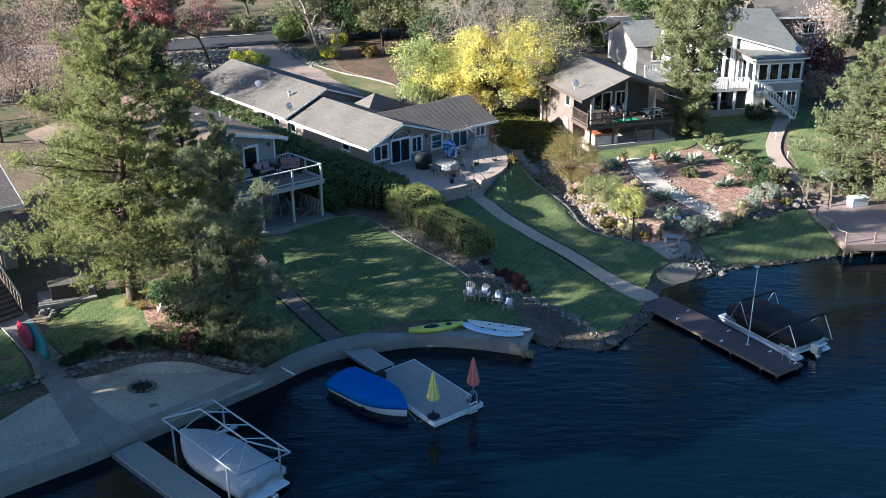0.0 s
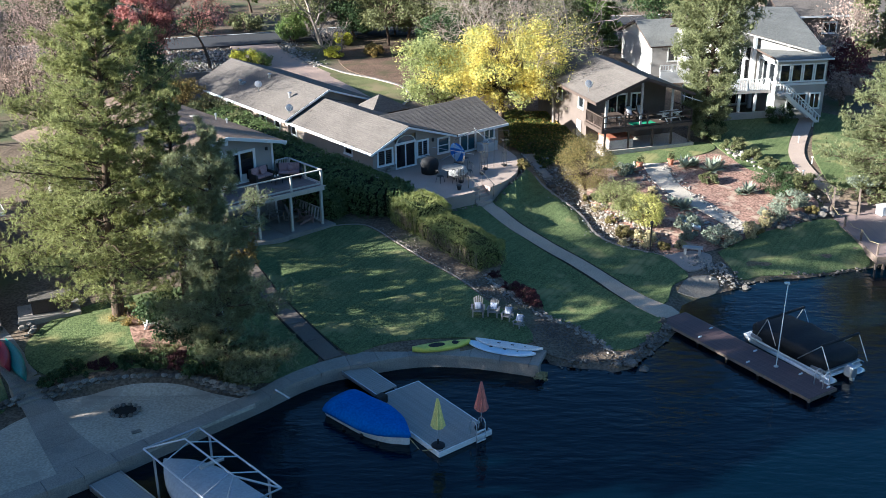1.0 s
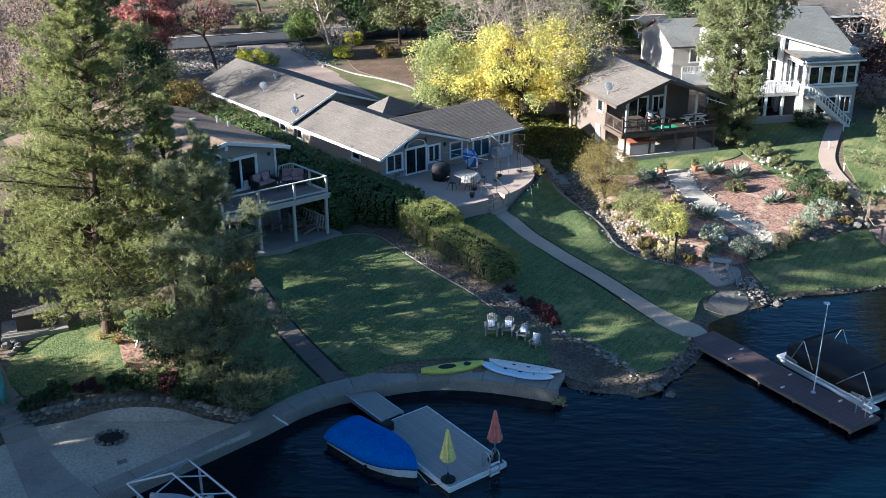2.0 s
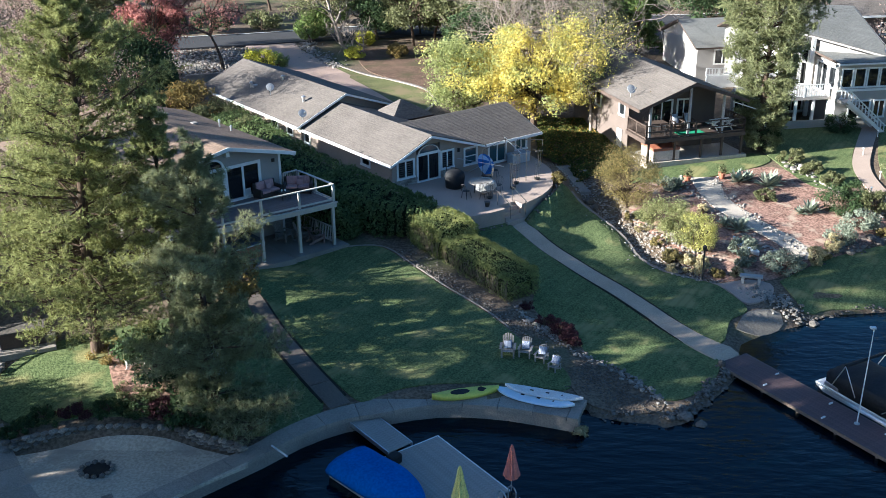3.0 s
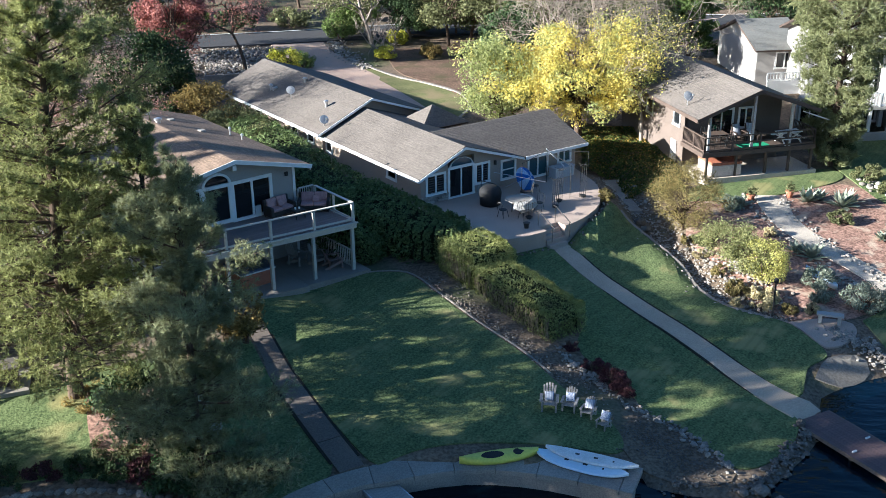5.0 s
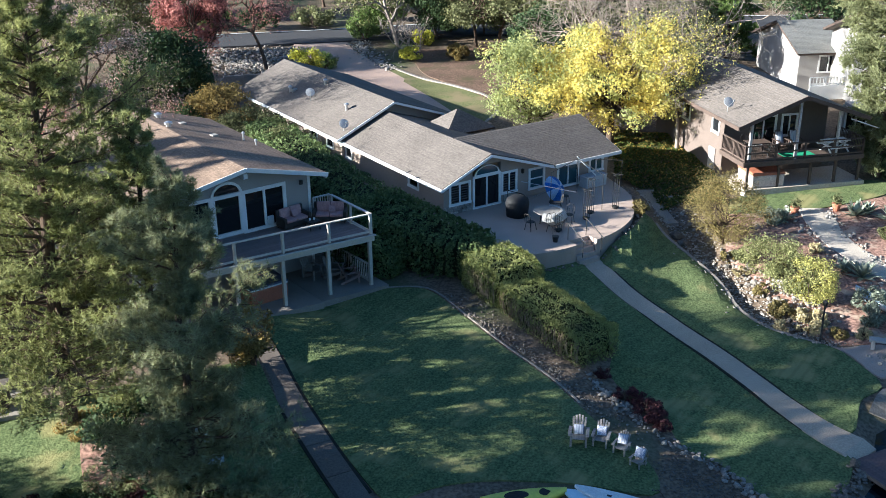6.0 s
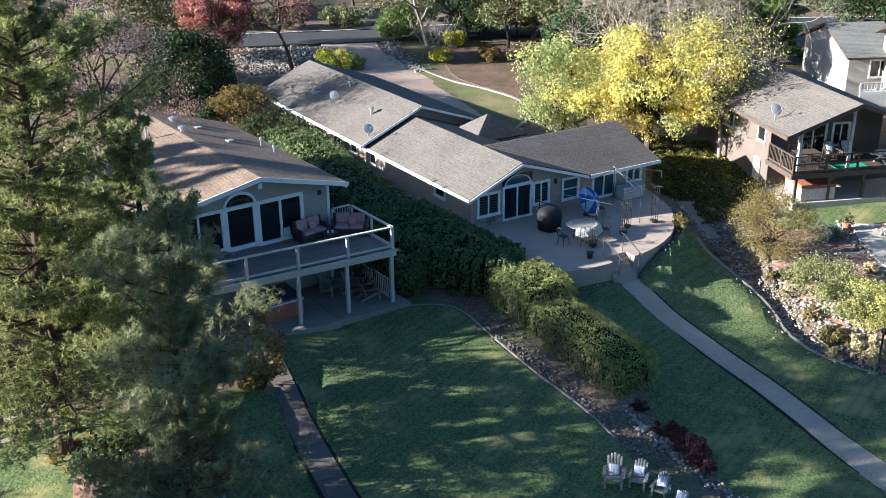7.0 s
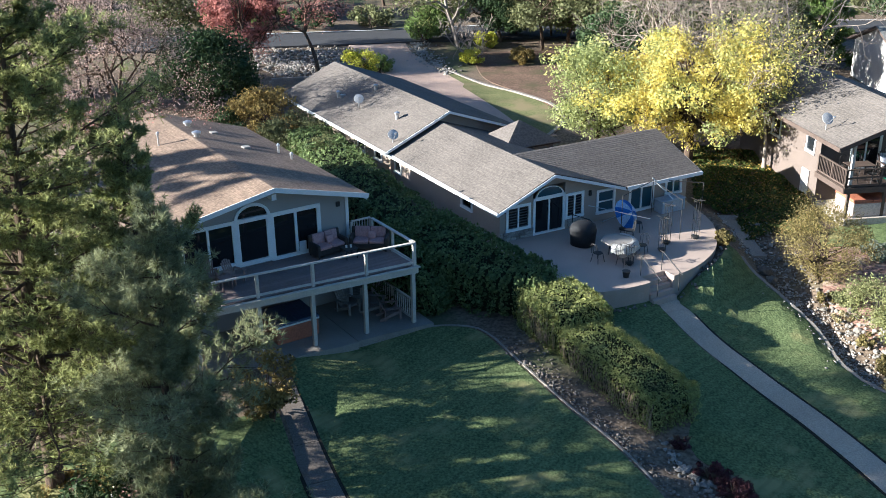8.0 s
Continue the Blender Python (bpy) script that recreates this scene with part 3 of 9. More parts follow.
quay = tagged(meshob("quay_wall", bm, CONCRETE), "stained concrete lake wall along the shore", "lake wall", kind="structure")
cap = spline(QUAY_LINE, 0.5)
outer_edge = offset(cap, -0.06)
width = np.interp(cap[:, 0], [-20, -15, -9, -5, -3, 0, 4.3], [0.8, 0.8, 0.75, 1.0, 1.4, 1.5, 1.6])
inner_edge = np.array([offset(cap, w)[i] for i, w in enumerate(width)])
for i in range(0, len(cap) - 1, 3):
    j = min(i + 3, len(cap) - 1)
    bm = B()
    g = 0.012
    o, q = outer_edge[i:j + 1].copy(), inner_edge[i:j + 1].copy()
    for e in (o, q):
        d = e[-1] - e[0]
        d /= np.linalg.norm(d)
        e[0] += d * g
        e[-1] -= d * g
    prism(bm, [tuple(p) for p in o] + [tuple(p) for p in q[::-1]], 0.9, 1.09)
    part("slab", bm, CONCRETE, quay)


# ---- houses ----
def wall(bm, u0, u1, z0, z1, y0, y1, holes=()):
    """A wall from y0 to y1 with openings (u0, u1, z0, z1) cut through."""
    us = sorted({u0, u1, *[h[i] for h in holes for i in (0, 1)]})
    zs = sorted({z0, z1, *[h[i] for h in holes for i in (2, 3)]})
    for a, b in zip(us, us[1:]):
        run = None
        for c, d in zip(zs, zs[1:]):
            hole = any(h[0] - 1e-6 <= a and b <= h[1] + 1e-6 and h[2] - 1e-6 <= c and d <= h[3] + 1e-6 for h in holes)
            if hole:
                if run:
                    box(bm, a, b, y0, y1, *run)
                run = None
            else:
                run = (run[0], d) if run else (c, d)
        if run:
            box(bm, a, b, y0, y1, *run)
    bmesh.ops.remove_doubles(bm, verts=bm.verts, dist=1e-4)
    return bm


def window(parent, u0, u1, z0, z1, y, lights=2, m=None, material=None, glass=None, name="window", label="", fw=0.07, slats=False, bars=0):
    """A framed window or glass door in the wall's outer face y, facing -y; lights side by side."""
    material, glass = material or WHITE, glass or GLASS
    bm = B()
    box(bm, u0 - 0.06, u1 + 0.06, y - 0.04, y + 0.1, z1 - fw, z1 + 0.06)
    box(bm, u0 - 0.08, u1 + 0.08, y - 0.07, y + 0.1, z0 - 0.06, z0 + fw)
    box(bm, u0 - 0.06, u0 + fw, y - 0.04, y + 0.1, z0 + fw, z1 - fw)
    box(bm, u1 - fw, u1 + 0.06, y - 0.04, y + 0.1, z0 + fw, z1 - fw)
    w = (u1 - u0) / lights
    for i in range(1, lights):
        box(bm, u0 + i * w - fw * 0.55, u0 + i * w + fw * 0.55, y - 0.03, y + 0.08, z0 + fw, z1 - fw)
    for i in range(bars):
        zz = z0 + (z1 - z0) * (i + 1) / (bars + 1)
        box(bm, u0 + fw, u1 - fw, y - 0.025, y + 0.06, zz - 0.03, zz + 0.03)
    f = part(name, bm, material, parent, label)
    if m is not None:
        f.matrix_basis = m
    for i in range(lights):
        a, b = u0 + i * w + fw * 0.5, u0 + (i + 1) * w - fw * 0.5
        part("pane", box(B(), a, b, y + 0.03, y + 0.05, z0 + fw * 0.5, z1 - fw * 0.5), glass, f)
        if slats:
            k = int((z1 - z0) / 0.14)
            for s in range(k):
                zz = z0 + 0.1 + (z1 - z0 - 0.2) * s / (k - 1)
                part("slat", beam(B(), (a + 0.03, y + 0.015, zz), (b - 0.03, y + 0.015, zz), 0.02, 0.05), SLAT, f, "dark shutter slat")
    return f


SLAT = mat("dark_shutter", (0.09, 0.085, 0.08), (0.06, 0.058, 0.055), rough=0.6, scale=3, fine=20)


def slope(bm, e0, e1, r1, r0, course=0.18):
    """A roof slope from the eave e0-e1 up to the ridge r0-r1, laid in lapped courses."""
    e0, e1, r0, r1 = (Vector(p) for p in (e0, e1, r0, r1))
    nrm = (e1 - e0).cross(r0 - e0).normalized()
    if nrm.z < 0:
        nrm = -nrm
    k = max(2, int(((r0 - e0).length + (r1 - e1).length) / 2 / course))
    for i in range(k):
        a, b = i / k, (i + 1) / k + 0.2 / k * (i < k - 1)
        p = [e0.lerp(r0, a) + nrm * 0.011, e1.lerp(r1, a) + nrm * 0.011, e1.lerp(r1, b), e0.lerp(r0, b)]
        q = [e0.lerp(r0, a), e1.lerp(r1, a)]
        # each course in strips, so that strips vary
        w = max(1, int((p[1] - p[0]).length / 2.2))
        for j in range(w):
            s, t = j / w, (j + 1) / w
            vs = [bm.verts.new(x) for x in (p[0].lerp(p[1], s), p[0].lerp(p[1], t), p[3].lerp(p[2], t), p[3].lerp(p[2], s))]
            lo = [bm.verts.new(x) for x in (q[0].lerp(q[1], s), q[0].lerp(q[1], t))]
            bm.faces.new(vs)
            bm.faces.new((lo[0], lo[1], vs[1], vs[0]))
    return bm


def slope_slab(bm, e0, e1, r1, r0, thick=0.16):
    """The boarding below a slope's shingles."""
    e0, e1, r0, r1 = (Vector(p) for p in (e0, e1, r0, r1))
    nrm = (e1 - e0).cross(r0 - e0).normalized()
    if nrm.z < 0:
        nrm = -nrm
    d = nrm * -thick
    t = [bm.verts.new(p + nrm * -0.004) for p in (e0, e1, r1, r0)]
    u = [bm.verts.new(p + d) for p in (e0, e1, r1, r0)]
    bm.faces.new(u[::-1])
    bm.faces.new(t)
    for i in range(4):
        j = (i + 1) % 4
        bm.faces.new((t[i], u[i], u[j], t[j]))
    return bm


def roofpart(parent, quads, material, label=""):
    """One roof part for each slope, with its lapped shingles on top."""
    for q in quads:
        ob = part("roof", slope_slab(B(), *q), DARKTRIM, parent, label)
        bm = slope(B(), *q)
        me = bpy.data.meshes.new("shingles")
        bm.to_mesh(me)
        bm.free()
        me.materials.append(material)
        s = new("shingles", me)
        s.parent = ob
        tagged(s, kind="stuff")


def fascia(parent, lines, material=None, h=0.2, label="", w=0.04):
    for p, q in lines:
        part("fascia", beam(B(), p, q, w, h), material or WHITE, parent, label)


def railing(parent, p, q, material, h=1.0, posts=0.0, bal=0.0, cap=0.1, mids=(), balr=0.018, name="railing", base=0.1):
    """A railing between two floor points: cap rail and, where asked, posts, thin uprights or middle rails."""
    p, q = Vector(p), Vector(q)
    up = Vector((0, 0, 1))
    L = (q - p).length
    r = part(name, beam(B(), p + up * h, q + up * h, cap, 0.05), material, parent)
    for m in (base, *mids):
        if m:
            part("rail", beam(B(), p + up * m, q + up * m, 0.05, 0.09), material, r)
    if posts:
        k = max(1, round(L / posts))
        for i in range(k + 1):
            c = p.lerp(q, i / k)
            part("post", beam(B(), c, c + up * (h - 0.027), 0.1, 0.1, (q - p)), material, r)
    if bal:
        k = int(L / bal)
        src = None
        for i in range(1, k):
            c = p.lerp(q, i / k)
            if src is None:
                src = part("baluster", beam(B(), (0, 0, 0.1), (0, 0, h - 0.027), balr * 2, balr * 2, (1, 0, 0)), material, r)
                src.matrix_basis = Matrix.Translation(c)
            else:
                again(src, r, Matrix.Translation(c))
    return r


def steps(parent, w, n, rise, run, material, m, name="stair", drop=0.0):
    """n steps going down along -y from the origin's top; w wide."""
    for i in range(n):
        bm = box(B(), -w / 2, w / 2, -(i + 1) * run, -i * run, -n * rise - drop, -(i + 1) * rise, 0.012)
        s = part("step", bm, material, parent)
        s.matrix_basis = m


DISH = mat("dish_paint", (0.5, 0.49, 0.47), (0.42, 0.41, 0.4), rough=0.6, scale=3, fine=20)


def dish(name, x, y, z, r, az, label):
    """A round dish on a short mast."""
    d = thing(name, label, "satellite dish", pose(x, y, z, 0, 0, az), group="roof dishes")
    bm = B()
    bar(bm, (0, 0, -0.15), (0, 0, 0.35), 0.03)
    part("mast", bm, METAL, d)
    rows = []
    bm = B()
    for side in (0.0, 0.02):
        for i in range(5):
            a = i / 4
            rows.append([(r * a * math.cos(t), -0.06 * r * (1 - a * a) + side, r * a * math.sin(t)) for t in np.arange(14) * 2 * math.pi / 14])
    rings = [[bm.verts.new(p) for p in rr] for rr in (rows[1:5] + rows[:4:-1][:4])]
    for a, b in zip(rings, rings[1:]):
        for i in range(14):
            bm.faces.new((a[i], a[(i + 1) % 14], b[(i + 1) % 14], b[i]))
    bm.faces.new(rings[0])
    bm.faces.new(rings[-1])
    b = part("bowl", bm, DISH, d)
    b.matrix_basis = pose(0, -0.05, 0.45, -35, 0, 0)
    bm = B()
    bar(bm, (0, -0.05, 0.12), (0, -0.55, 0.62), 0.015)
    box(bm, -0.05, 0.05, -0.62, -0.5, 0.58, 0.68)
    part("feed_arm", bm, METAL, d)
    return d


def vent(name, parent, u, v, z, r=0.09, h=0.4):
    bm = B()
    turned(bm, [(r, -0.2), (r, h), (r * 1.6, h + 0.02), (r * 1.6, h + 0.1), (r * 0.5, h + 0.16)], 10, u, v)
    o = part(name, bm, METAL, parent, "grey metal roof vent")
    o.location.z = z
    return o


# house with the arched door and patio
H1 = pose(-5.2, 69.0, 0, 0, 0, 39)
h1 = thing("house", "single-storey tan stucco house with brown-grey shingle roof", "house", H1)
W1 = [(0.45, 1.72, 3.8, 4.95), (1.98, 3.72, 3.32, 5.08), (3.62 + 0.25, 4.85, 3.82, 5.0), (5.75, 6.8, 3.7, 4.85), (7.8, 9.3, 3.4, 4.75), (10.15, 11.15, 3.9, 4.72)]
bm = B()
wall(bm, 0.05, 7.5, 2.3, 4.98, 0.1, 0.3, [(a, b, c, min(d, 4.98)) for a, b, c, d in W1[:4]])
wallprism(bm, [(0.05, 4.98), (1.92, 4.98), (1.92, 5.72), (0.6, 5.2)], 0.1, 0.3)
wallprism(bm, [(3.78, 4.98), (7.5, 4.98), (7.0, 5.02), (3.78, 5.98)], 0.1, 0.3)
wallprism(bm, [(1.92, 5.72), (1.92, 5.68), (3.78, 5.68), (3.78, 5.98), (2.8, 6.26)], 0.1, 0.3)
part("wall", bm, STUCCO1, h1)
part("wall", wall(B(), 7.5, 11.55, 2.3, 4.98, 0.1, 0.3, W1[4:]), STUCCO1, h1)
side = [(2.6, 3.6, 4.1, 4.6), (10.2, 11.0, 3.9, 4.7), (12.6, 13.5, 4.0, 4.6), (14.8, 15.8, 4.0, 4.7), (20.5, 21.5, 4.0, 4.8)]
ML = pose(0, 0, 0, 0, 0, -90)
w = part("wall", wall(B(), -26.0, -0.3, 2.0, 5.1, 0.05, 0.25, [(-b, -a, c, d) for a, b, c, d in side]), STUCCO1, h1)
w.matrix_basis = ML
part("wall", box(B(), 11.35, 11.55, 0.3, 6.6, 2.3, 4.98), STUCCO1, h1)
part("wall", wallprism(B(), [(7.5, 4.9), (11.55, 4.9), (9.5, 5.2)], 6.4, 6.6), STUCCO1, h1)
part("wall", box(B(), 7.9, 8.1, 11.2, 26.0, 2.3, 5.15), STUCCO1, h1)
bm = B()
wallprism(bm, [(-0.2, 2.3), (8.0, 2.3), (8.0, 5.1), (3.3, 6.82), (-0.2, 5.3)], 11.0, 11.2)
part("wall", bm, STUCCO1, h1)
part("wall", wallprism(B(), [(0.05, 2.3), (8.0, 2.3), (8.0, 5.1), (3.3, 6.82), (0.05, 5.3)], 25.8, 26.0), STUCCO1, h1)
part("wall", wallprism(B(), [(0.16, 0), (6.5, 0), (3.3, 1.55)], 0, 0.1), STUCCO1, h1).matrix_basis = pose(0, 11.4, 4.2)
bm = B()
wallprism(bm, [(0.25, 4.9), (6.2, 4.9), (3.2, 4.95)], 6.6, 6.7)
part("wall", bm, STUCCO1, h1)
part("wall", wall(B(), 0, 6.2, 2.3, 5.0, 0, 0.15), STUCCO1, h1).matrix_basis = pose(11.45, 0.3, 0, 0, 0, 90)
part("gable", wallprism(B(), [(0.4, 4.95), (6.2, 4.95), (3.3, 6.2)], -0.1, 0.08), STUCCO1, h1).matrix_basis = pose(11.5, -0.1, 0, 0, 0, 90)
roofpart(h1, [((-0.4, -0.4, 5.0), (-0.4, 11.2, 5.0), (2.8, 11.2, 6.4), (2.8, -0.4, 6.4)),
              ((7.1, 11.2, 5.0), (7.1, -0.4, 5.0), (2.8, -0.4, 6.4), (2.8, 11.2, 6.4)),
              ((7.1, -0.5, 5.0), (11.98, -0.5, 5.0), (11.98, 3.2, 6.42), (2.75, 3.2, 6.42)),
              ((11.98, 6.9, 5.0), (7.1, 6.9, 5.0), (2.75, 3.2, 6.42), (11.98, 3.2, 6.42))], SHINGLE1)
roofpart(h1, [((-0.75, 10.5, 5.2), (-0.75, 26.4, 5.2), (3.3, 26.4, 7.0), (3.3, 10.5, 7.0)),
              ((8.45, 26.4, 5.2), (8.45, 10.5, 5.2), (3.3, 10.5, 7.0), (3.3, 26.4, 7.0))], SHINGLE1)
roofpart(h1, [((4.7, 6.9, 5.35), (8.4, 6.9, 5.35), (6.55, 8.3, 6.5), (6.5, 8.3, 6.5)), ((8.4, 6.9, 5.35), (8.4, 9.8, 5.35), (6.55, 8.3, 6.5), (6.5, 8.3, 6.5)),
              ((4.7, 9.8, 5.35), (4.7, 6.9, 5.35), (6.5, 8.3, 6.5), (6.5, 8.31, 6.5)), ((8.4, 9.8, 5.35), (4.7, 9.8, 5.35), (6.5, 8.3, 6.5), (6.55, 8.3, 6.5))], SHINGLE1)
part("porch", box(B(), 5.0, 8.1, 7.2, 9.5, 2.4, 5.3), STUCCO1, h1)
fascia(h1, [((-0.42, -0.42, 4.93), (-0.42, 11.0, 4.93)), ((-0.77, 10.5, 5.13), (-0.77, 26.4, 5.13)), ((7.12, -0.53, 4.93), (12.0, -0.53, 4.93))], h=0.19)
fascia(h1, [((-0.44, -0.43, 4.88), (2.8, -0.43, 6.28)), ((2.8, -0.43, 6.28), (7.14, -0.43, 4.88)), ((-0.79, 10.46, 5.1), (3.3, 10.46, 6.9)), ((3.3, 10.46, 6.9), (8.49, 10.46, 5.1)),
            ((12.0, -0.55, 4.9), (12.0, 3.2, 6.31)), ((12.0, 3.2, 6.31), (12.0, 6.9, 4.9))], h=0.14)
window(h1, *W1[0], 0.1, 2, slats=True, label="white framed window with dark louvred shutters")
window(h1, *W1[1], 0.1, 2, name="door", label="white framed sliding glass door")
window(h1, *W1[2], 0.1, 2, slats=True, label="white framed window with dark louvred shutters")
window(h1, *W1[3], 0.1, 1, glass=BLUEGLASS, bars=1, label="white framed sash window")
window(h1, *W1[4], 0.1, 2, glass=BLUEGLASS, name="door", label="white framed sliding glass door")
window(h1, *W1[5], 0.1, 2, glass=BLUEGLASS)
for a, b, c, d in side:
    window(h1, -b, -a, c, d, 0.05, 1, m=ML)
# arched light over the door
arc = [(2.85 + 0.82 * math.cos(t), 5.14 + 0.52 * math.sin(t)) for t in np.linspace(0, math.pi, 15)]
arc_in = [(2.85 + 0.73 * math.cos(t), 5.19 + 0.43 * math.sin(t)) for t in np.linspace(0, math.pi, 15)]
bm = B()
a, b = [[[bm.verts.new((x, y, z)) for x, z in ring] for ring in (arc, arc_in)] for y in (0.04, 0.12)]
for f in (a, b):
    for i in range(14):
        bm.faces.new((f[0][i], f[0][i + 1], f[1][i + 1], f[1][i]))
for i in range(14):
    bm.faces.new((a[0][i], a[0][i + 1], b[0][i + 1], b[0][i]))
    bm.faces.new((a[1][i], a[1][i + 1], b[1][i + 1], b[1][i]))
box(bm, 2.03, 3.67, 0.04, 0.12, 5.1, 5.19)
aw = part("window", bm, WHITE, h1, "white half-round arched window")
part("pane", wallprism(B(), arc_in, 0.07, 0.095), BLUEGLASS, aw)
# stone facing below the left window
fs = random.Random(4)
bm = B()
for r in range(5):
    u = 0.05
    while u < 1.9:
        w_ = fs.uniform(0.14, 0.34)
        box(bm, u + 0.01, min(u + w_, 1.92) - 0.01, 0.02 - fs.uniform(0, 0.03), 0.098, 3.0 + r * 0.15 + 0.01, 3.14 + r * 0.15, 0.015)
        u += w_
part("stone_facing", bm, STONE, h1, "rough brown stone facing")
part("stone_facing", box(B(), 3.95, 4.9, 0.03, 0.098, 3.3, 3.75, 0.02), STONE, h1, "rough brown stone facing")
for u in (0.25, 5.25):
    bm = B()
    box(bm, u - 0.06, u + 0.06, -0.02, 0.1, 4.75, 5.0)
    part("wall_lamp", bm, BLACKMETAL, h1, "small dark wall lantern")
for u, v, z, h in ((1.4, 13.2, 6.0, 0.45), (1.0, 20.6, 5.9, 0.35), (2.6, 18.4, 6.6, 0.3)):
    vent("vent_pipe", h1, u, v, z, 0.1, h)
bm = B()
box(bm, 0.98, 1.35, 20.2, 20.4, 5.9, 6.2)
part("roof_box", bm, METAL, h1)
box_p = H1 @ Vector((0.9, 17.3, 5.95))
dish("satellite_dish", box_p.x, box_p.y, box_p.z + 0.2, 0.3, 20, "white satellite dish on a shingle roof")
q = H1 @ Vector((0.0, 11.0, 5.45))
dish("satellite_dish", q.x, q.y, q.z + 0.1, 0.3, 30, "grey satellite dish at a roof edge")
part("condenser", box(B(), -1.0, -0.35, 22.6, 23.4, 2.6, 3.6, 0.04), METAL, h1, "grey air conditioner at the wall")
part("floor", box(B(), 0.1, 11.3, 0.3, 10.9, 3.0, 3.28), PATIO, h1)

# patio in front of it
PATIO_Z = 3.3
patio = thing("patio", "raised tan concrete patio with a curved edge", "patio", H1, kind="structure")
edge = [(-0.5, 0.1), (-0.6, -1.0), (-0.6, -3.2), (-0.5, -5.6), (0.6, -6.7), (2.2, -7.05), (4.4, -7.05), (6.2, -6.7), (8.0, -5.8), (9.4, -4.5), (10.5, -3.0), (11.2, -1.2), (11.6, 0.1)]
edge = [tuple(p) for p in spline(edge[1:-1], 0.5)]
ST0, ST1, STV = 3.2, 4.5, -6.4
edge = [p for p in edge if not (ST0 - 0.1 < p[0] < ST1 + 0.1 and p[1] < -6)]
k = max(i for i, p in enumerate(edge) if p[0] < ST0 and p[1] < -6) + 1
edge[k:k] = [(ST0, -7.05), (ST0, STV), (ST1, STV), (ST1, -7.04)]
part("slab", prism(B(), [(-0.5, 0.098)] + edge + [(11.6, 0.098)], 3.1, PATIO_Z), PATIO, patio)
part("wall", prism(B(), [(-0.45, 0.09)] + [(x * 0.995 + 0.03, y * 0.992) for x, y in edge] + [(11.5, 0.09)], 1.6, 3.1), PATIO, patio)
steps(patio, ST1 - ST0 - 0.01, 4, 0.2, 0.23, PATIO, pose((ST0 + ST1) / 2, STV, PATIO_Z), drop=0.4)
bm = B()
rs = random.Random(9)
for i in range(0, len(edge), 1):
    for k in range(3):
        x, y = edge[i]
        s = rs.uniform(0.05, 0.11)
        n_ = Vector((x - 5.0, y + 0.5, 0)).normalized()
        if ST0 - 0.3 < x < ST1 + 0.3 and y < -6:
            continue
        px, py = x + n_.x * rs.uniform(0.05, 0.3) + rs.uniform(-.2, .2), y + n_.y * rs.uniform(0.05, 0.35)
        wx = H1 @ Vector((px, py, 0))
        bmesh.ops.create_icosphere(bm, subdivisions=1, radius=s, matrix=Matrix.Translation((px, py, gz(wx.x, wx.y) + 0.03)) @ Euler((rs.random() * 3, rs.random() * 3, 0)).to_matrix().to_4x4() @ Matrix.Diagonal((1, 0.75, 0.6, 1)))
part("edging_stones", bm, BEDSTONE, patio, "loose river stones along the patio edge")


def handrail(m, label, run=1.0, fall=0.55):
    """A wrought-iron handrail for a short stair."""
    r = thing("handrail", label, "handrail", m, group="patio handrails")
    bm = B()
    bar(bm, (0, 0.15, -0.0), (0, 0.15, 0.85), 0.022)
    bar(bm, (0, -run, -fall), (0, -run, 0.85 - fall), 0.022)
    bar(bm, (0, 0.3, 0.87), (0, 0.1, 0.87), 0.025)
    bar(bm, (0, 0.1, 0.87), (0, -run - 0.05, 0.87 - fall), 0.025)
    bar(bm, (0, -run - 0.05, 0.87 - fall), (0, -run - 0.2, 0.8 - fall), 0.025)
    part("rail", bm, BLACKMETAL, r)
    return r


for u in (ST0 + 0.06, ST1 - 0.06):
    handrail(H1 @ pose(u, STV - 0.02, PATIO_Z), "black iron handrail at the patio steps")
handrail(H1 @ pose(3.9, -0.6, PATIO_Z, 0, 0, 15), "black iron handrail beside the glass door", 0.8, 0.0)

# house with the timber deck
H2 = pose(-11.4, 63.86, 0, 0, 0, 43)
h2 = thing("house", "two-storey grey house with tan shingle roof and deck", "house", H2)
DZ = 5.0
W2 = [(-3.15, -1.0, 5.03, 7.0), (-4.65, -3.26, 5.12, 7.0), (-6.95, -4.76, 5.2, 7.0)]
L2 = [(-1.75, -0.75, 3.5, 4.2), (-8.4, -6.9, 3.2, 4.3)]
ARCH_X = -3.95
arc = [(ARCH_X + 0.78 * math.cos(t), 7.0 + 0.66 * math.sin(t)) for t in np.linspace(0, math.pi, 17)]
arc_in = [(ARCH_X + 0.64 * math.cos(t), 7.07 + 0.46 * math.sin(t)) for t in np.linspace(0, math.pi, 17)]
bm = wall(B(), -9.3, 0.35, 2.0, 7.0, 0.0, 0.2, W2 + L2)
wallprism(bm, [(-8.9, 7.0), (-4.73, 7.0), (-4.73, 7.8), (-8.9, 7.02)], 0.0, 0.2)
wallprism(bm, [(-3.17, 7.0), (0.35, 7.0), (0.35, 7.23), (-3.15, 8.08), (-3.17, 8.08)], 0.0, 0.2)
for p, q in zip(arc, arc[1:]):
    wallprism(bm, [q, p, (p[0], 8.08 + 0.18 * (p[0] + 3.15)), (q[0], 8.08 + 0.18 * (q[0] + 3.15))], 0.0, 0.2)
part("wall", bm, STUCCO2, h2)
part("wall", box(B(), 0.15, 0.35, 0.2, 12.6, 2.0, 7.2), STUCCO2, h2)
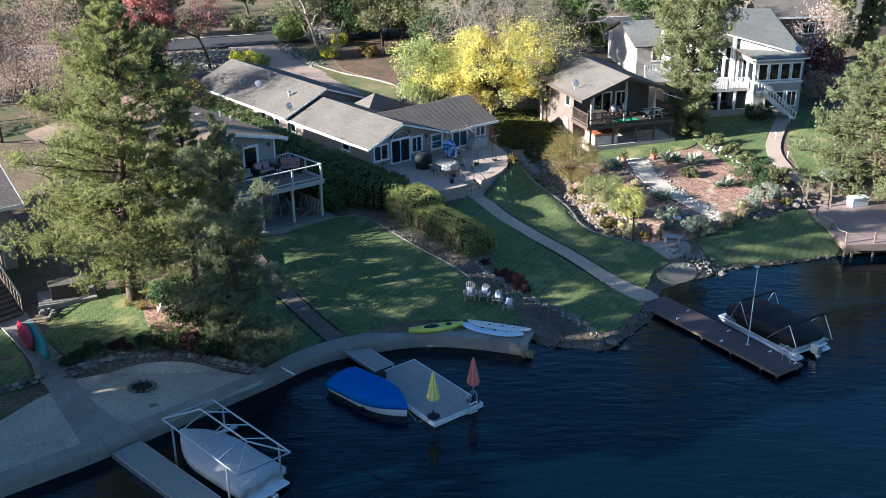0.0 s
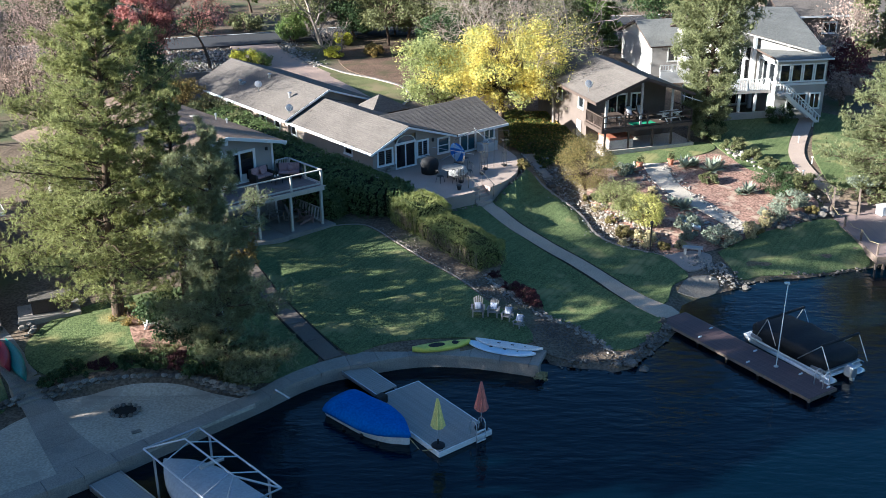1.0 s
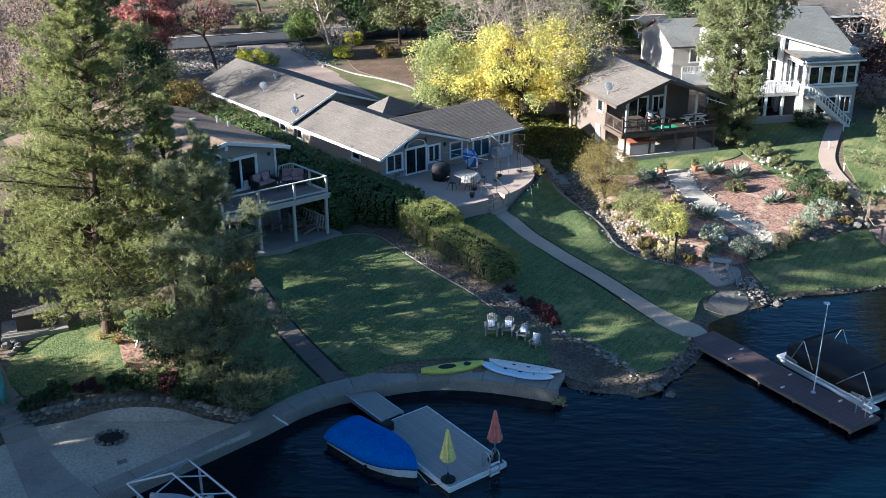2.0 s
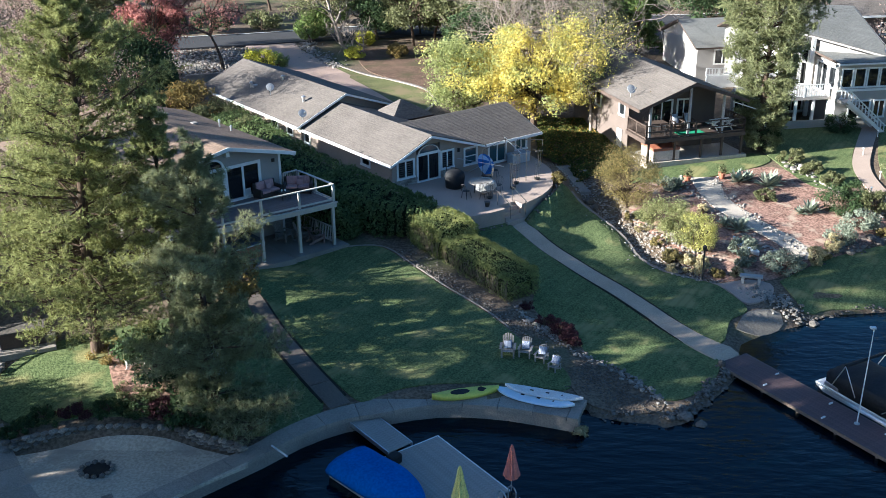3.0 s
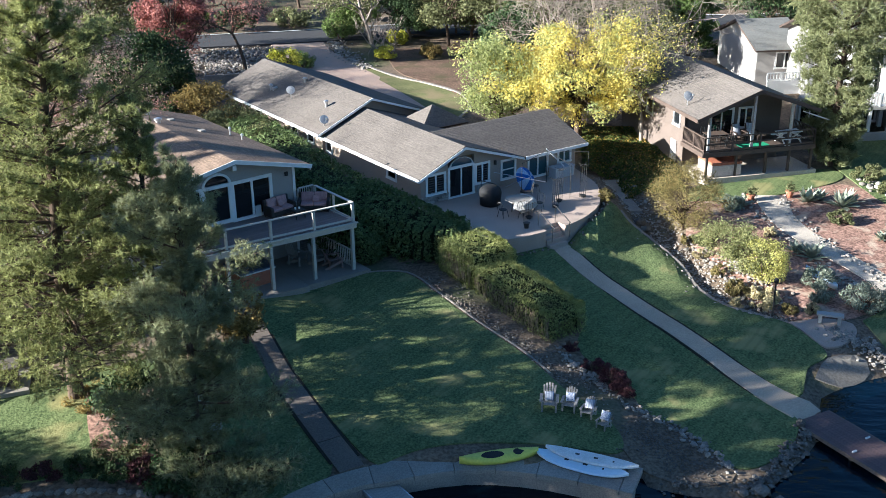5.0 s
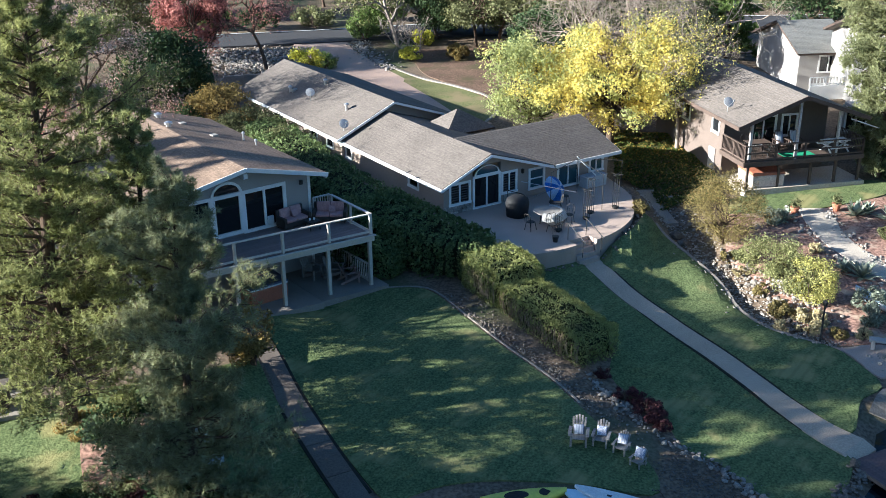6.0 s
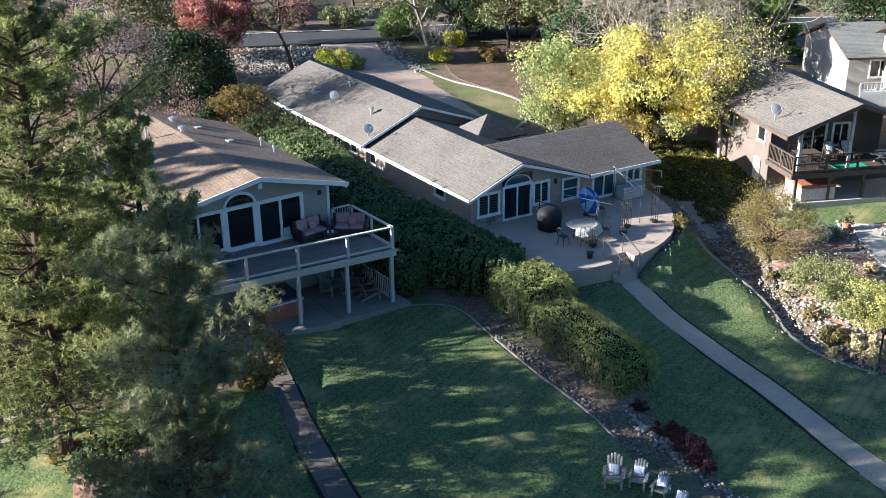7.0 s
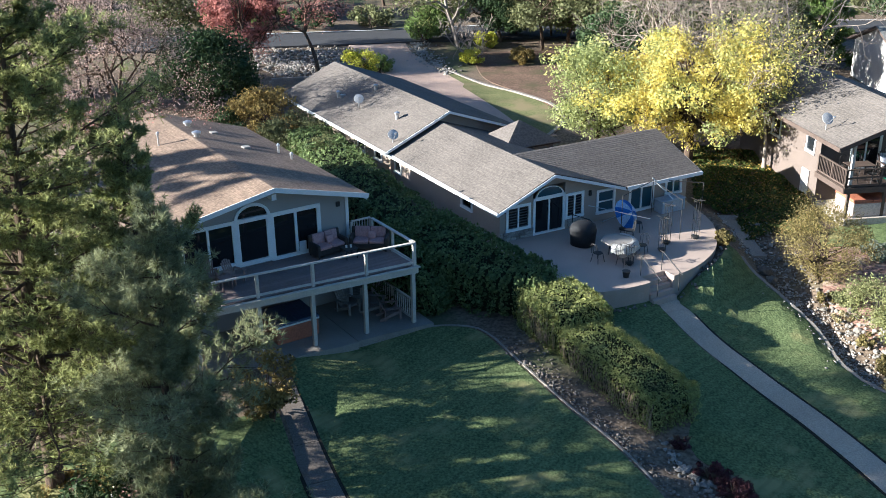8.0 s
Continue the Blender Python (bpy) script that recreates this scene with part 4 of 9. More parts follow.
part("wall", box(B(), -9.3, -9.1, 0.2, 12.6, 2.0, 6.9), STUCCO2, h2)
part("wall", wallprism(B(), [(-9.3, 2.0), (0.35, 2.0), (0.35, 7.2), (-3.15, 8.0), (-9.3, 6.9)], 12.6, 12.8), STUCCO2, h2)
roofpart(h2, [((1.02, -0.55, 7.22), (1.02, 12.4, 7.22), (-3.15, 14.2, 8.28), (-3.15, -0.55, 8.28)),
              ((-10.6, 14.2, 6.85), (-10.6, -0.55, 6.85), (-3.15, -0.55, 8.28), (-3.15, 14.2, 8.28))], SHINGLE2)
fascia(h2, [((1.06, -0.6, 7.14), (-3.15, -0.6, 8.2)), ((-3.15, -0.6, 8.2), (-10.65, -0.6, 6.77)), ((1.0, -0.55, 7.06), (1.0, 12.4, 7.06))], h=0.2)
part("corner_board", box(B(), 0.24, 0.38, -0.03, 0.12, 2.4, 7.2), WHITE, h2)
part("post_bracket", box(B(), -3.25, -3.05, -0.5, 0.0, 7.75, 8.0), WHITE, h2)
window(h2, *W2[0], 0.0, 2, name="door", label="wide white framed sliding glass door", fw=0.11)
window(h2, *W2[1], 0.0, 1, label="large white framed picture window", fw=0.11)
window(h2, *W2[2], 0.0, 2, label="white framed sliding window", fw=0.09)
for w_ in L2:
    window(h2, *w_, 0.0, 1)
bm = B()
a, b = [[[bm.verts.new((x, y, z)) for x, z in ring] for ring in (arc, arc_in)] for y in (-0.06, 0.15)]
for f in (a, b):
    for i in range(16):
        bm.faces.new((f[0][i], f[0][i + 1], f[1][i + 1], f[1][i]))
for i in range(16):
    bm.faces.new((a[0][i], a[0][i + 1], b[0][i + 1], b[0][i]))
    bm.faces.new((a[1][i], a[1][i + 1], b[1][i + 1], b[1][i]))
aw = part("window", bm, WHITE, h2, "white half-round arched window")
part("pane", wallprism(B(), arc_in, 0.05, 0.075), GLASS, aw)
part("pet_door", box(B(), -1.98, -1.66, -0.035, 0.03, 5.12, 5.55, 0.01), WHITE, h2, "small white pet flap")
part("wall_lamp", box(B(), -0.2, -0.05, -0.1, 0.0, 6.75, 6.95), BLACKMETAL, h2, "small dark wall lantern")
for u, v, z in ((-2.4, 11.2, 8.0), (-2.9, 8.6, 8.15)):
    vent("roof_vent", h2, u, v, z, 0.14, 0.22)
for u, v, z, h in ((0.2, 6.4, 7.4, 0.35), (0.3, 5.2, 7.4, 0.2), (-4.6, 9.0, 8.0, 0.5)):
    vent("vent_pipe", h2, u, v, z, 0.05, h)
for u, v, z in ((-1.6, 9.9, 7.86), (-1.2, 6.9, 7.78)):
    part("roof_vent", box(B(), u - 0.17, u + 0.17, v - 0.2, v + 0.2, z - 0.1, z + 0.11, 0.03), TANVENT, h2, "low metal roof vent")

deck = thing("deck", "raised timber deck with white rails and posts", "deck", H2)
DK = [(1.35, 0.0), (1.35, -3.8), (-3.8, -3.25), (-9.6, -2.65), (-9.6, 0.0)]
k = 0
while k < 27:
    v0, v1 = -3.8 + k * 0.14, -3.8 + k * 0.14 + 0.132
    vm = min(v1, -0.005)
    if v0 < -0.02:
        left = max(-9.6, 1.35 - (v0 + 3.8) * 5.15 / 0.55) if v0 < -3.25 else max(-9.6, -3.8 - (v0 + 3.25) * 5.8 / 0.6)
        if left < 1.2:
            part("board", box(B(), left, 1.35, v0, vm, DZ - 0.04, DZ), DECKWOOD, deck)
    k += 1
outer = [(1.4, 0.05, 0), (1.4, -3.86, 0), (-3.8, -3.3, 0), (-9.6, -2.7, 0)]
for a, b in zip(outer[1:], outer[2:]):
    part("rim_beam", beam(B(), (a[0], a[1], DZ - 0.16), (b[0], b[1], DZ - 0.16), 0.07, 0.3), CREAMRAIL, deck)
part("rim_beam", beam(B(), (1.4, 0.0, DZ - 0.16), (1.4, -3.86, DZ - 0.16), 0.07, 0.3), CREAMRAIL, deck)
part("ledge", beam(B(), (1.45, -3.95, DZ - 0.02), (-9.6, -2.78, DZ - 0.02), 0.12, 0.05), CREAMRAIL, deck)
for a, b in (((1.33, -3.75), (-3.8, -3.2)), ((-3.8, -3.2), (-9.6, -2.6))):
    railing(deck, (*a, DZ), (*b, DZ), CREAMRAIL, 0.98, cap=0.14, base=0.12, mids=())
for u in (1.3, -0.78, -3.0, -5.2, -7.4, -9.5):
    v = np.interp(u, [-9.6, -3.8, 1.33], [-2.6, -3.2, -3.75])
    part("rail_post", box(B(), u - 0.06, u + 0.06, v - 0.06, v + 0.06, DZ, DZ + 0.95, 0.01), CREAMRAIL, deck)
railing(deck, (1.33, -0.3, DZ), (1.33, -3.75, DZ), CREAMRAIL, 0.98, posts=1.75, cap=0.14, base=0.12)
railing(deck, (0.42, -0.15, DZ), (1.33, -0.15, DZ), CREAMRAIL, 0.98, posts=1.3, bal=0.13, cap=0.1)
for u, v in ((1.25, -3.7), (-0.85, -3.46), (-3.05, -3.23), (-5.2, -3.0), (-7.6, -2.78)):
    part("post", box(B(), u - 0.08, u + 0.08, v - 0.08, v + 0.08, 2.3, DZ - 0.04, 0.01), CREAMRAIL, deck)
part("soffit", prism(B(), [(p[0] - 0.05 * (p[0] > 0), p[1] + 0.08 * (p[1] < 0)) for p in DK], DZ - 0.28, DZ - 0.24), DECKWOOD, deck)
railing(deck, (1.3, -0.2, 2.45), (1.3, -3.6, 2.45), CREAMRAIL, 0.95, posts=1.7, bal=0.16, cap=0.08)
p2 = thing("patio", "grey concrete slab patio under the deck", "patio", H2, kind="structure")
for a, b in ((1.9, -1.5), (-1.5, -4.6), (-4.6, -9.0)):
    v0 = -4.25 if a > 0 else (-4.0 if a > -2 else -3.7)
    part("slab", prism(B(), [(b + 0.015, v0 + 0.35), (a - 0.015, v0), (a - 0.015, -0.01), (b + 0.015, -0.01)], 2.0, 2.44), CONCRETE, p2)

# house with the covered deck
H3 = pose(10.9, 75.3, 0, 0, 0, 18)
h3 = thing("house", "brown house with a covered deck over a patio", "house", H3)
W3 = [(2.6, 4.2, 4.45, 6.3), (4.6, 5.6, 5.0, 6.3)]
bm = wall(B(), 0.9, 7.6, 2.2, 6.7, 3.4, 3.6, W3 + [(3.0, 4.2, 2.9, 3.6)])
wallprism(bm, [(0.9, 6.7), (7.6, 6.7), (7.2, 6.85), (4.0, 8.0), (0.9, 6.85)], 3.4, 3.6)
part("wall", bm, STUCCO3, h3)
for w_ in W3:
    window(h3, *w_, 3.4, 2)
window(h3, 3.0, 4.2, 2.9, 3.6, 3.4, 1)
lw = [(4.0, 4.9, 5.2, 6.3), (2.4, 3.2, 2.4, 4.2), (8.0, 9.0, 5.0, 6.2)]
o = part("wall", wall(B(), -13.0, -3.4, 2.2, 6.9, 0.85, 1.05, [(-b, -a, c, d) for a, b, c, d in lw[::2]]), STUCCO3, h3)
o.matrix_basis = ML
# pale panel on the side wall: a small sunlit patch put into colour
o = part("wall", wall(B(), -5.0, -4.2, 2.2, 4.2, 0.78, 0.85), mat("cream_render", (0.6, 0.54, 0.47), rough=0.8, fine=20), h3, "pale panel painted as a sunlit wall patch")
o.matrix_basis = ML
for a, b, c, d in lw[::2]:
    window(h3, -b, -a, c, d, 0.85, 1, m=ML)
part("wall", box(B(), 7.4, 7.6, 3.6, 13.0, 2.2, 6.8), STUCCO3, h3)
part("wall", wallprism(B(), [(0.9, 2.2), (7.6, 2.2), (7.6, 6.8), (4.0, 8.0), (0.9, 6.8)], 12.9, 13.0), STUCCO3, h3)
roofpart(h3, [((-0.05, 0.0, 6.72), (-0.05, 13.6, 6.72), (4.0, 13.6, 8.27), (4.0, 0.0, 8.27)), ((8.1, 13.6, 6.8), (8.1, 0.0, 6.8), (4.0, 0.0, 8.27), (4.0, 13.6, 8.27))], SHINGLE3)
fascia(h3, [((-0.1, -0.04, 6.62), (4.0, -0.04, 8.17)), ((4.0, -0.04, 8.17), (8.15, -0.04, 6.7)), ((-0.09, 0, 6.62), (-0.09, 13.6, 6.62))], DARKTRIM, h=0.22)
D3 = 4.45
d3 = thing("deck", "dark-stained timber deck with thin posts", "deck", H3)
for k in range(25):
    part("board", box(B(), 0.75, 8.35, 0.5 + k * 0.117, 0.5 + k * 0.117 + 0.11, D3 - 0.04, D3), DARKTRIM, d3)
part("rim_beam", beam(B(), (0.7, 0.45, D3 - 0.15), (8.4, 0.45, D3 - 0.15), 0.06, 0.28), DARKTRIM, d3)
part("rim_beam", beam(B(), (0.7, 0.45, D3 - 0.15), (0.7, 3.4, D3 - 0.15), 0.06, 0.28), DARKTRIM, d3)
railing(d3, (0.78, 0.5, D3), (8.3, 0.5, D3), DARKTRIM, 0.95, posts=1.9, cap=0.1, mids=(0.5,))
railing(d3, (0.78, 0.5, D3), (0.78, 3.3, D3), DARKTRIM, 0.95, posts=1.4, bal=0.14, cap=0.1)
railing(d3, (8.3, 0.5, D3), (8.3, 3.3, D3), DARKTRIM, 0.95, posts=1.4, bal=0.14, cap=0.1)
for u in (1.06, 3.04, 5.1, 6.7, 8.25):
    part("post", box(B(), u - 0.07, u + 0.07, 0.53, 0.67, 2.4, D3 - 0.04), DARKTRIM, d3)
GREYPOST = mat("grey_post_paint", (0.5, 0.47, 0.44), rough=0.6, fine=20)
for u, t in ((1.06, 6.95), (4.0, 7.95), (6.6, 7.1)):
    part("roof_post", box(B(), u - 0.07, u + 0.07, 0.53, 0.67, D3, t), GREYPOST, d3)
part("patio_slab", box(B(), 0.9, 8.6, 0.35, 3.4, 2.0, 2.8), GRAVEL, h3, "pale concrete patio under the deck")
q = H3 @ Vector((0.5, 2.6, 6.95))
dish("satellite_dish", q.x, q.y, q.z + 0.15, 0.32, 25, "white satellite dish on a brown roof")
part("awning", beam(B(), (7.3, 0.3, 6.6), (9.2, 0.6, 5.9), 0.5, 0.06), WHITE, h3, "white awning arm at the roof corner")

# pale house with the sunroom and outside stair
H4 = pose(26.4, 86.3, 0, 0, 0, 10)
h4 = thing("house", "pale two-storey house with sunroom, deck and outside stair", "house", H4)
S4 = [(0.35 + i * 1.02, 1.2 + i * 1.02, 6.05, 7.45) for i in range(4)]
L4 = [(1.2, 2.9, 3.7, 5.0), (3.2, 4.1, 3.7, 5.0)]
part("wall", wall(B(), 0.1, 4.45, 2.6, 7.75, -2.0, -1.8, S4 + L4), GREYWALL, h4)
for w_ in S4:
    window(h4, *w_, -2.0, 1, fw=0.05)
for w_ in L4:
    window(h4, *w_, -2.0, 2, fw=0.06)
part("wall", box(B(), 4.25, 4.45, -1.8, 8.0, 2.6, 7.75), GREYWALL, h4)
# side door and window are added; their dark glass replaces shade on this wall
SIDE4 = pose(0.1, 0, 0, 0, 0, -90)
part("wall", wall(B(), -2.8, 1.8, 2.6, 7.75, 0, 0.2, [(-1.3, 0.3, 5.35, 7.5), (0.55, 1.6, 5.9, 7.45)]), GREYWALL, h4).matrix_basis = SIDE4
window(h4, -1.3, 0.3, 5.35, 7.5, 0, 2, m=SIDE4, name="door", label="white-framed glass door added to darken the side wall")
window(h4, 0.55, 1.6, 5.9, 7.45, 0, 1, m=SIDE4)
part("trim_band", box(B(), 0.02, 4.53, -2.08, -2.0, 5.75, 5.92), WHITE, h4)
part("canopy", box(B(), -0.15, 4.75, -2.45, -1.95, 7.8, 7.93, 0.02), WHITE, h4, "white flat eave over the sunroom")
# main gable body behind, its tall front wall in shade
G4 = [(-2.0, -1.45, 5.35, 8.6), (-1.3, -0.75, 5.35, 8.8), (-0.6, -0.05, 5.35, 8.8)]
bm = wall(B(), -2.1, 0.1, 5.05, 8.2, 2.6, 2.8, [(a, b, c, min(d, 8.2)) for a, b, c, d in G4])
wall(bm, -4.0, 0.1, 2.6, 5.05, 2.6, 2.8, [(-3.7, -2.2, 3.2, 5.0), (-1.9, -0.1, 3.2, 5.0)])
wallprism(bm, [(-2.1, 8.2), (0.1, 8.2), (0.1, 9.2), (-2.1, 9.4)], 2.6, 2.8)
part("wall", bm, GREYWALL, h4)
for a, b, c, d in G4:
    window(h4, a, b, c, 8.1, 2.6, 1, fw=0.06)
for w_ in ((-3.7, -2.2, 3.2, 5.0), (-1.9, -0.1, 3.2, 5.0)):
    window(h4, *w_, 2.6, 2)
part("wall", box(B(), -2.1, -1.9, 2.8, 14, 2.6, 8.4), GREYWALL, h4)
roofpart(h4, [((-2.9, 3.0, 9.98), (4.95, -1.0, 7.9), (5.05, 6.0, 10.75), (-2.9, 6.0, 11.2)), ((5.05, 14.0, 7.7), (-2.9, 14.0, 8.15), (-2.9, 6.0, 11.2), (5.05, 6.0, 10.75)),
              ((-0.1, -2.4, 7.96), (4.7, -2.4, 7.96), (4.7, -0.7, 8.036), (-0.1, 1.6, 8.138))], SHINGLE4)
part("wall", wallprism(B(), [(0, 7.6), (5.05, 7.6), (5.05, 8.9), (0, 7.7)], 0, 0.15), GREYWALL, h4).matrix_basis = pose(4.75, -0.65, 0, 0, 0, 153)
fascia(h4, [((5.0, -1.05, 7.8), (-2.95, 2.97, 9.88)), ((5.1, -1.0, 7.8), (5.1, 6.0, 10.65))], GREYWALL, 0.14)
for u in (4.28, -2.05):
    part("gable", wallprism(B(), [(-0.8, 7.75), (13.8, 7.7), (6.0, 10.55)], 0, 0.15), GREYWALL, h4).matrix_basis = pose(u + 0.15, 0, 0, 0, 0, 90)
for u, v, z0, z1 in ((-0.2, 1.75, 2.6, 9.05), (-2.3, 2.85, 5.25, 9.6)):
    part("column", box(B(), u - 0.14, u + 0.14, v - 0.14, v + 0.14, z0, z1, 0.02), WHITE, h4)
q = H4 @ Vector((3.7, -2.1, 8.1))
dish("satellite_dish", q.x, q.y, q.z + 0.15, 0.34, 10, "white satellite dish on a grey roof")
# left wing with its white end wall and chimney
LW = [(-3.1, -1.6, 4.8, 6.1)]
part("wall", wall(B(), -4.7, -0.5, 2.6, 6.4, 13.5, 13.7, LW), GREYWALL, h4)
window(h4, *LW[0], 13.5, 2)
part("wall", box(B(), -4.7, -4.5, 13.7, 22.0, 2.6, 6.4), GREYWALL, h4)
roofpart(h4, [((-5.1, 12.9, 6.4), (-0.5, 12.9, 6.4), (-0.5, 17.8, 8.15), (-5.1, 17.8, 8.15)), ((-0.5, 22.8, 6.4), (-5.1, 22.8, 6.4), (-5.1, 17.8, 8.15), (-0.5, 17.8, 8.15))], SHINGLE4)
part("gable", wallprism(B(), [(13.5, 6.35), (22.2, 6.35), (17.8, 8.0)], 0, 0.15), GREYWALL, h4).matrix_basis = pose(-4.55, 0, 0, 0, 0, 90)
part("chimney", box(B(), -1.0, -0.2, 13.0, 13.9, 2.6, 9.0, 0.03), WHITE, h4, "white chimney")
part("parapet", box(B(), -4.8, -0.1, 10.8, 11.0, 2.6, 4.4), WHITE, h4, "white balcony wall")
railing(h4, (-4.8, 10.9, 4.4), (-0.1, 10.9, 4.4), WHITE, 0.6, posts=1.2, bal=0.25, cap=0.1, balr=0.03)
# deck and stair
d4 = thing("deck", "white-railed raised deck with a stair to the lawn", "deck", H4)
D4 = 5.25
part("floor", box(B(), -6.0, 0.08, -1.3, 2.58, D4 - 0.2, D4), GREYWALL, d4)
part("wall", wall(B(), -6.0, -4.0, 2.6, 5.05, 2.6, 2.8, [(-5.8, -4.3, 3.2, 5.0)]), GREYWALL, d4)
window(d4, -5.8, -4.3, 3.2, 5.0, 2.6, 2)
railing(d4, (-6.0, -1.25, D4), (-0.1, -1.25, D4), WHITE, 0.95, posts=1.9, bal=0.2, cap=0.1, balr=0.03)
for u in (-5.9, -4.2, -2.6, -1.2, 0.0):
    part("post", box(B(), u - 0.1, u + 0.1, -1.25, -1.05, 2.6, D4 - 0.2), WHITE, d4)
part("plinth", box(B(), -6.0, 0.1, -1.4, -1.25, 2.6, 3.5), GREYWALL, d4)
part("landing", box(B(), 0.1, 1.2, -3.3, -2.1, D4 - 0.2, D4), GREYWALL, d4)
for i in range(11):
    part("step", box(B(), 1.2 + i * 0.2, 1.42 + i * 0.2, -3.3, -2.2, D4 - (i + 1) * 0.2 - 0.06, D4 - (i + 1) * 0.2), DECKWOOD, d4)
for v in (-3.35, -2.2):
    r = part("railing", beam(B(), (0.3, v, D4 + 0.95), (3.6, v, D4 - 1.9), 0.08, 0.08), WHITE, d4)
    part("rail", beam(B(), (0.3, v, D4 + 0.1), (3.6, v, D4 - 2.55), 0.06, 0.25), WHITE, r)
    for i in range(12):
        u = 0.4 + i * 0.28
        zz = D4 - (u - 0.3) * 0.86
        part("baluster", beam(B(), (u, v, zz + 0.1), (u, v, zz + 0.95), 0.06, 0.06, (1, 0, 0)), WHITE, r)

# house at the end of the stair on the shore
H5 = pose(-27.0, 52.5, 0, 0, 0, 36)
h5 = thing("house", "brown house with a white eave above a dark patio", "house", H5)
part("wall", wall(B(), -8, 2.5, 1.8, 6.6, 0, 0.2, [(-1.5, 0.2, 2.6, 4.6), (0.6, 1.8, 2.6, 4.6)]), STUCCO2, h5)
window(h5, -1.5, 0.2, 2.6, 4.6, 0, 2, name="door")
window(h5, 0.6, 1.8, 2.6, 4.6, 0, 1)
part("wall", box(B(), 2.3, 2.5, 0.2, 9, 1.8, 6.6), STUCCO2, h5)
roofpart(h5, [((-9, -0.8, 6.4), (3.2, -0.8, 6.4), (3.2, 4.5, 7.9), (-9, 4.5, 7.9)), ((3.2, 10, 6.4), (-9, 10, 6.4), (-9, 4.5, 7.9), (3.2, 4.5, 7.9))], SHINGLE3)
fascia(h5, [((-9, -0.84, 6.3), (3.24, -0.84, 6.3)), ((3.24, -0.84, 6.3), (3.24, 4.5, 7.8)), ((3.24, 4.5, 7.8), (3.24, 10, 6.3))], WHITE, 0.2)

# houses farther off
for x, y, yaw, L, Dp, hh, m_, lab in ((43, 118, 8, 15, 9, 3.0, SHINGLE3, "low brown-roofed house behind cypresses"), (-2, 140, 4, 14, 8, 3.2, SHINGLE4, "grey-roofed house across the street"), (-70, 92, 20, 18, 9, 3.0, SHINGLE3, "brown-roofed house among trees")):
    z = gz(x, y)
    h = thing("house", lab, "house", pose(x, y, z, 0, 0, yaw))
    part("wall", wall(B(), -L / 2, L / 2, -0.5, hh, -Dp / 2, -Dp / 2 + 0.2, [(-3, -1.4, 0.9, 2.1), (1.5, 3.5, 0.9, 2.1)]), STUCCO3, h)
    window(h, -3, -1.4, 0.9, 2.1, -Dp / 2, 2)
    window(h, 1.5, 3.5, 0.9, 2.1, -Dp / 2, 2)
    for s in (-1, 1):
        part("wall", wallprism(B(), [(-Dp / 2, -0.5), (Dp / 2, -0.5), (Dp / 2, hh), (0, hh + 1.9), (-Dp / 2, hh)], -0.1, 0.1), STUCCO3, h).matrix_basis = pose(s * (L / 2 - 0.1), 0, 0, 0, 0, 90)
    part("wall", box(B(), -L / 2, L / 2, Dp / 2 - 0.2, Dp / 2, -0.5, hh), STUCCO3, h)
    e = Dp / 2 + 0.6
    roofpart(h, [((-L / 2 - 0.5, -e, hh - 0.1), (L / 2 + 0.5, -e, hh - 0.1), (L / 2 + 0.5, 0, hh + 2.1), (-L / 2 - 0.5, 0, hh + 2.1)), ((L / 2 + 0.5, e, hh - 0.1), (-L / 2 - 0.5, e, hh - 0.1), (-L / 2 - 0.5, 0, hh + 2.1), (L / 2 + 0.5, 0, hh + 2.1))], m_)
    fascia(h, [((-L / 2 - 0.5, -e - 0.03, hh - 0.18), (L / 2 + 0.5, -e - 0.03, hh - 0.18))], WHITE, 0.2)


# ---- plants ----
def tube(V, F, pts, radii, n=5):
    """Adds a tapered tube through pts to the lists V and F (quads)."""
    pts = np.asarray(pts, float)
    t = np.gradient(pts, axis=0)
    t /= np.linalg.norm(t, axis=1)[:, None] + 1e-9
    ref = np.array([0.31, 0.17, 0.93]) if abs(t[0][2]) < 0.9 else np.array([1.0, 0.2, 0.1])
    x = np.cross(t, ref)
    x /= np.linalg.norm(x, axis=1)[:, None] + 1e-9
    y = np.cross(t, x)
    base = sum(len(v) for v in V)
    a = np.arange(n) * 2 * math.pi / n
    ring = pts[:, None] + np.asarray(radii)[:, None, None] * (x[:, None] * np.cos(a)[None, :, None] + y[:, None] * np.sin(a)[None, :, None])
    V.append(ring.reshape(-1, 3))
    k = len(pts)
    i, j = np.meshgrid(np.arange(k - 1), np.arange(n), indexing="ij")
    q = np.stack([i * n + j, i * n + (j + 1) % n, (i + 1) * n + (j + 1) % n, (i + 1) * n + j], -1).reshape(-1, 4)
    F.append(q + base)


def leaf_cards(pts, out, size, rng, aspect=0.55, flat=0.5):
    """Small folded leaves at pts: two triangles each, turned at random round the direction out."""
    n = len(pts)
    d = rng.normal(size=(n, 3)) * (1 - flat) + out * flat + np.array([0, 0, 0.1])
    d /= np.linalg.norm(d, axis=1)[:, None]
    s = np.cross(d, rng.normal(size=(n, 3)))
    s /= np.linalg.norm(s, axis=1)[:, None]
    u = np.cross(s, d)
    L = (size * rng.uniform(0.6, 1.4, n))[:, None]
    v = np.stack([pts - s * L * 0.5, pts + u * L * aspect * 0.5 + d * L * 0.1, pts + s * L * 0.5, pts - u * L * aspect * 0.5 + d * L * 0.1], 1).reshape(-1, 3)
    f = np.arange(n * 4).reshape(n, 4)
    return v, f


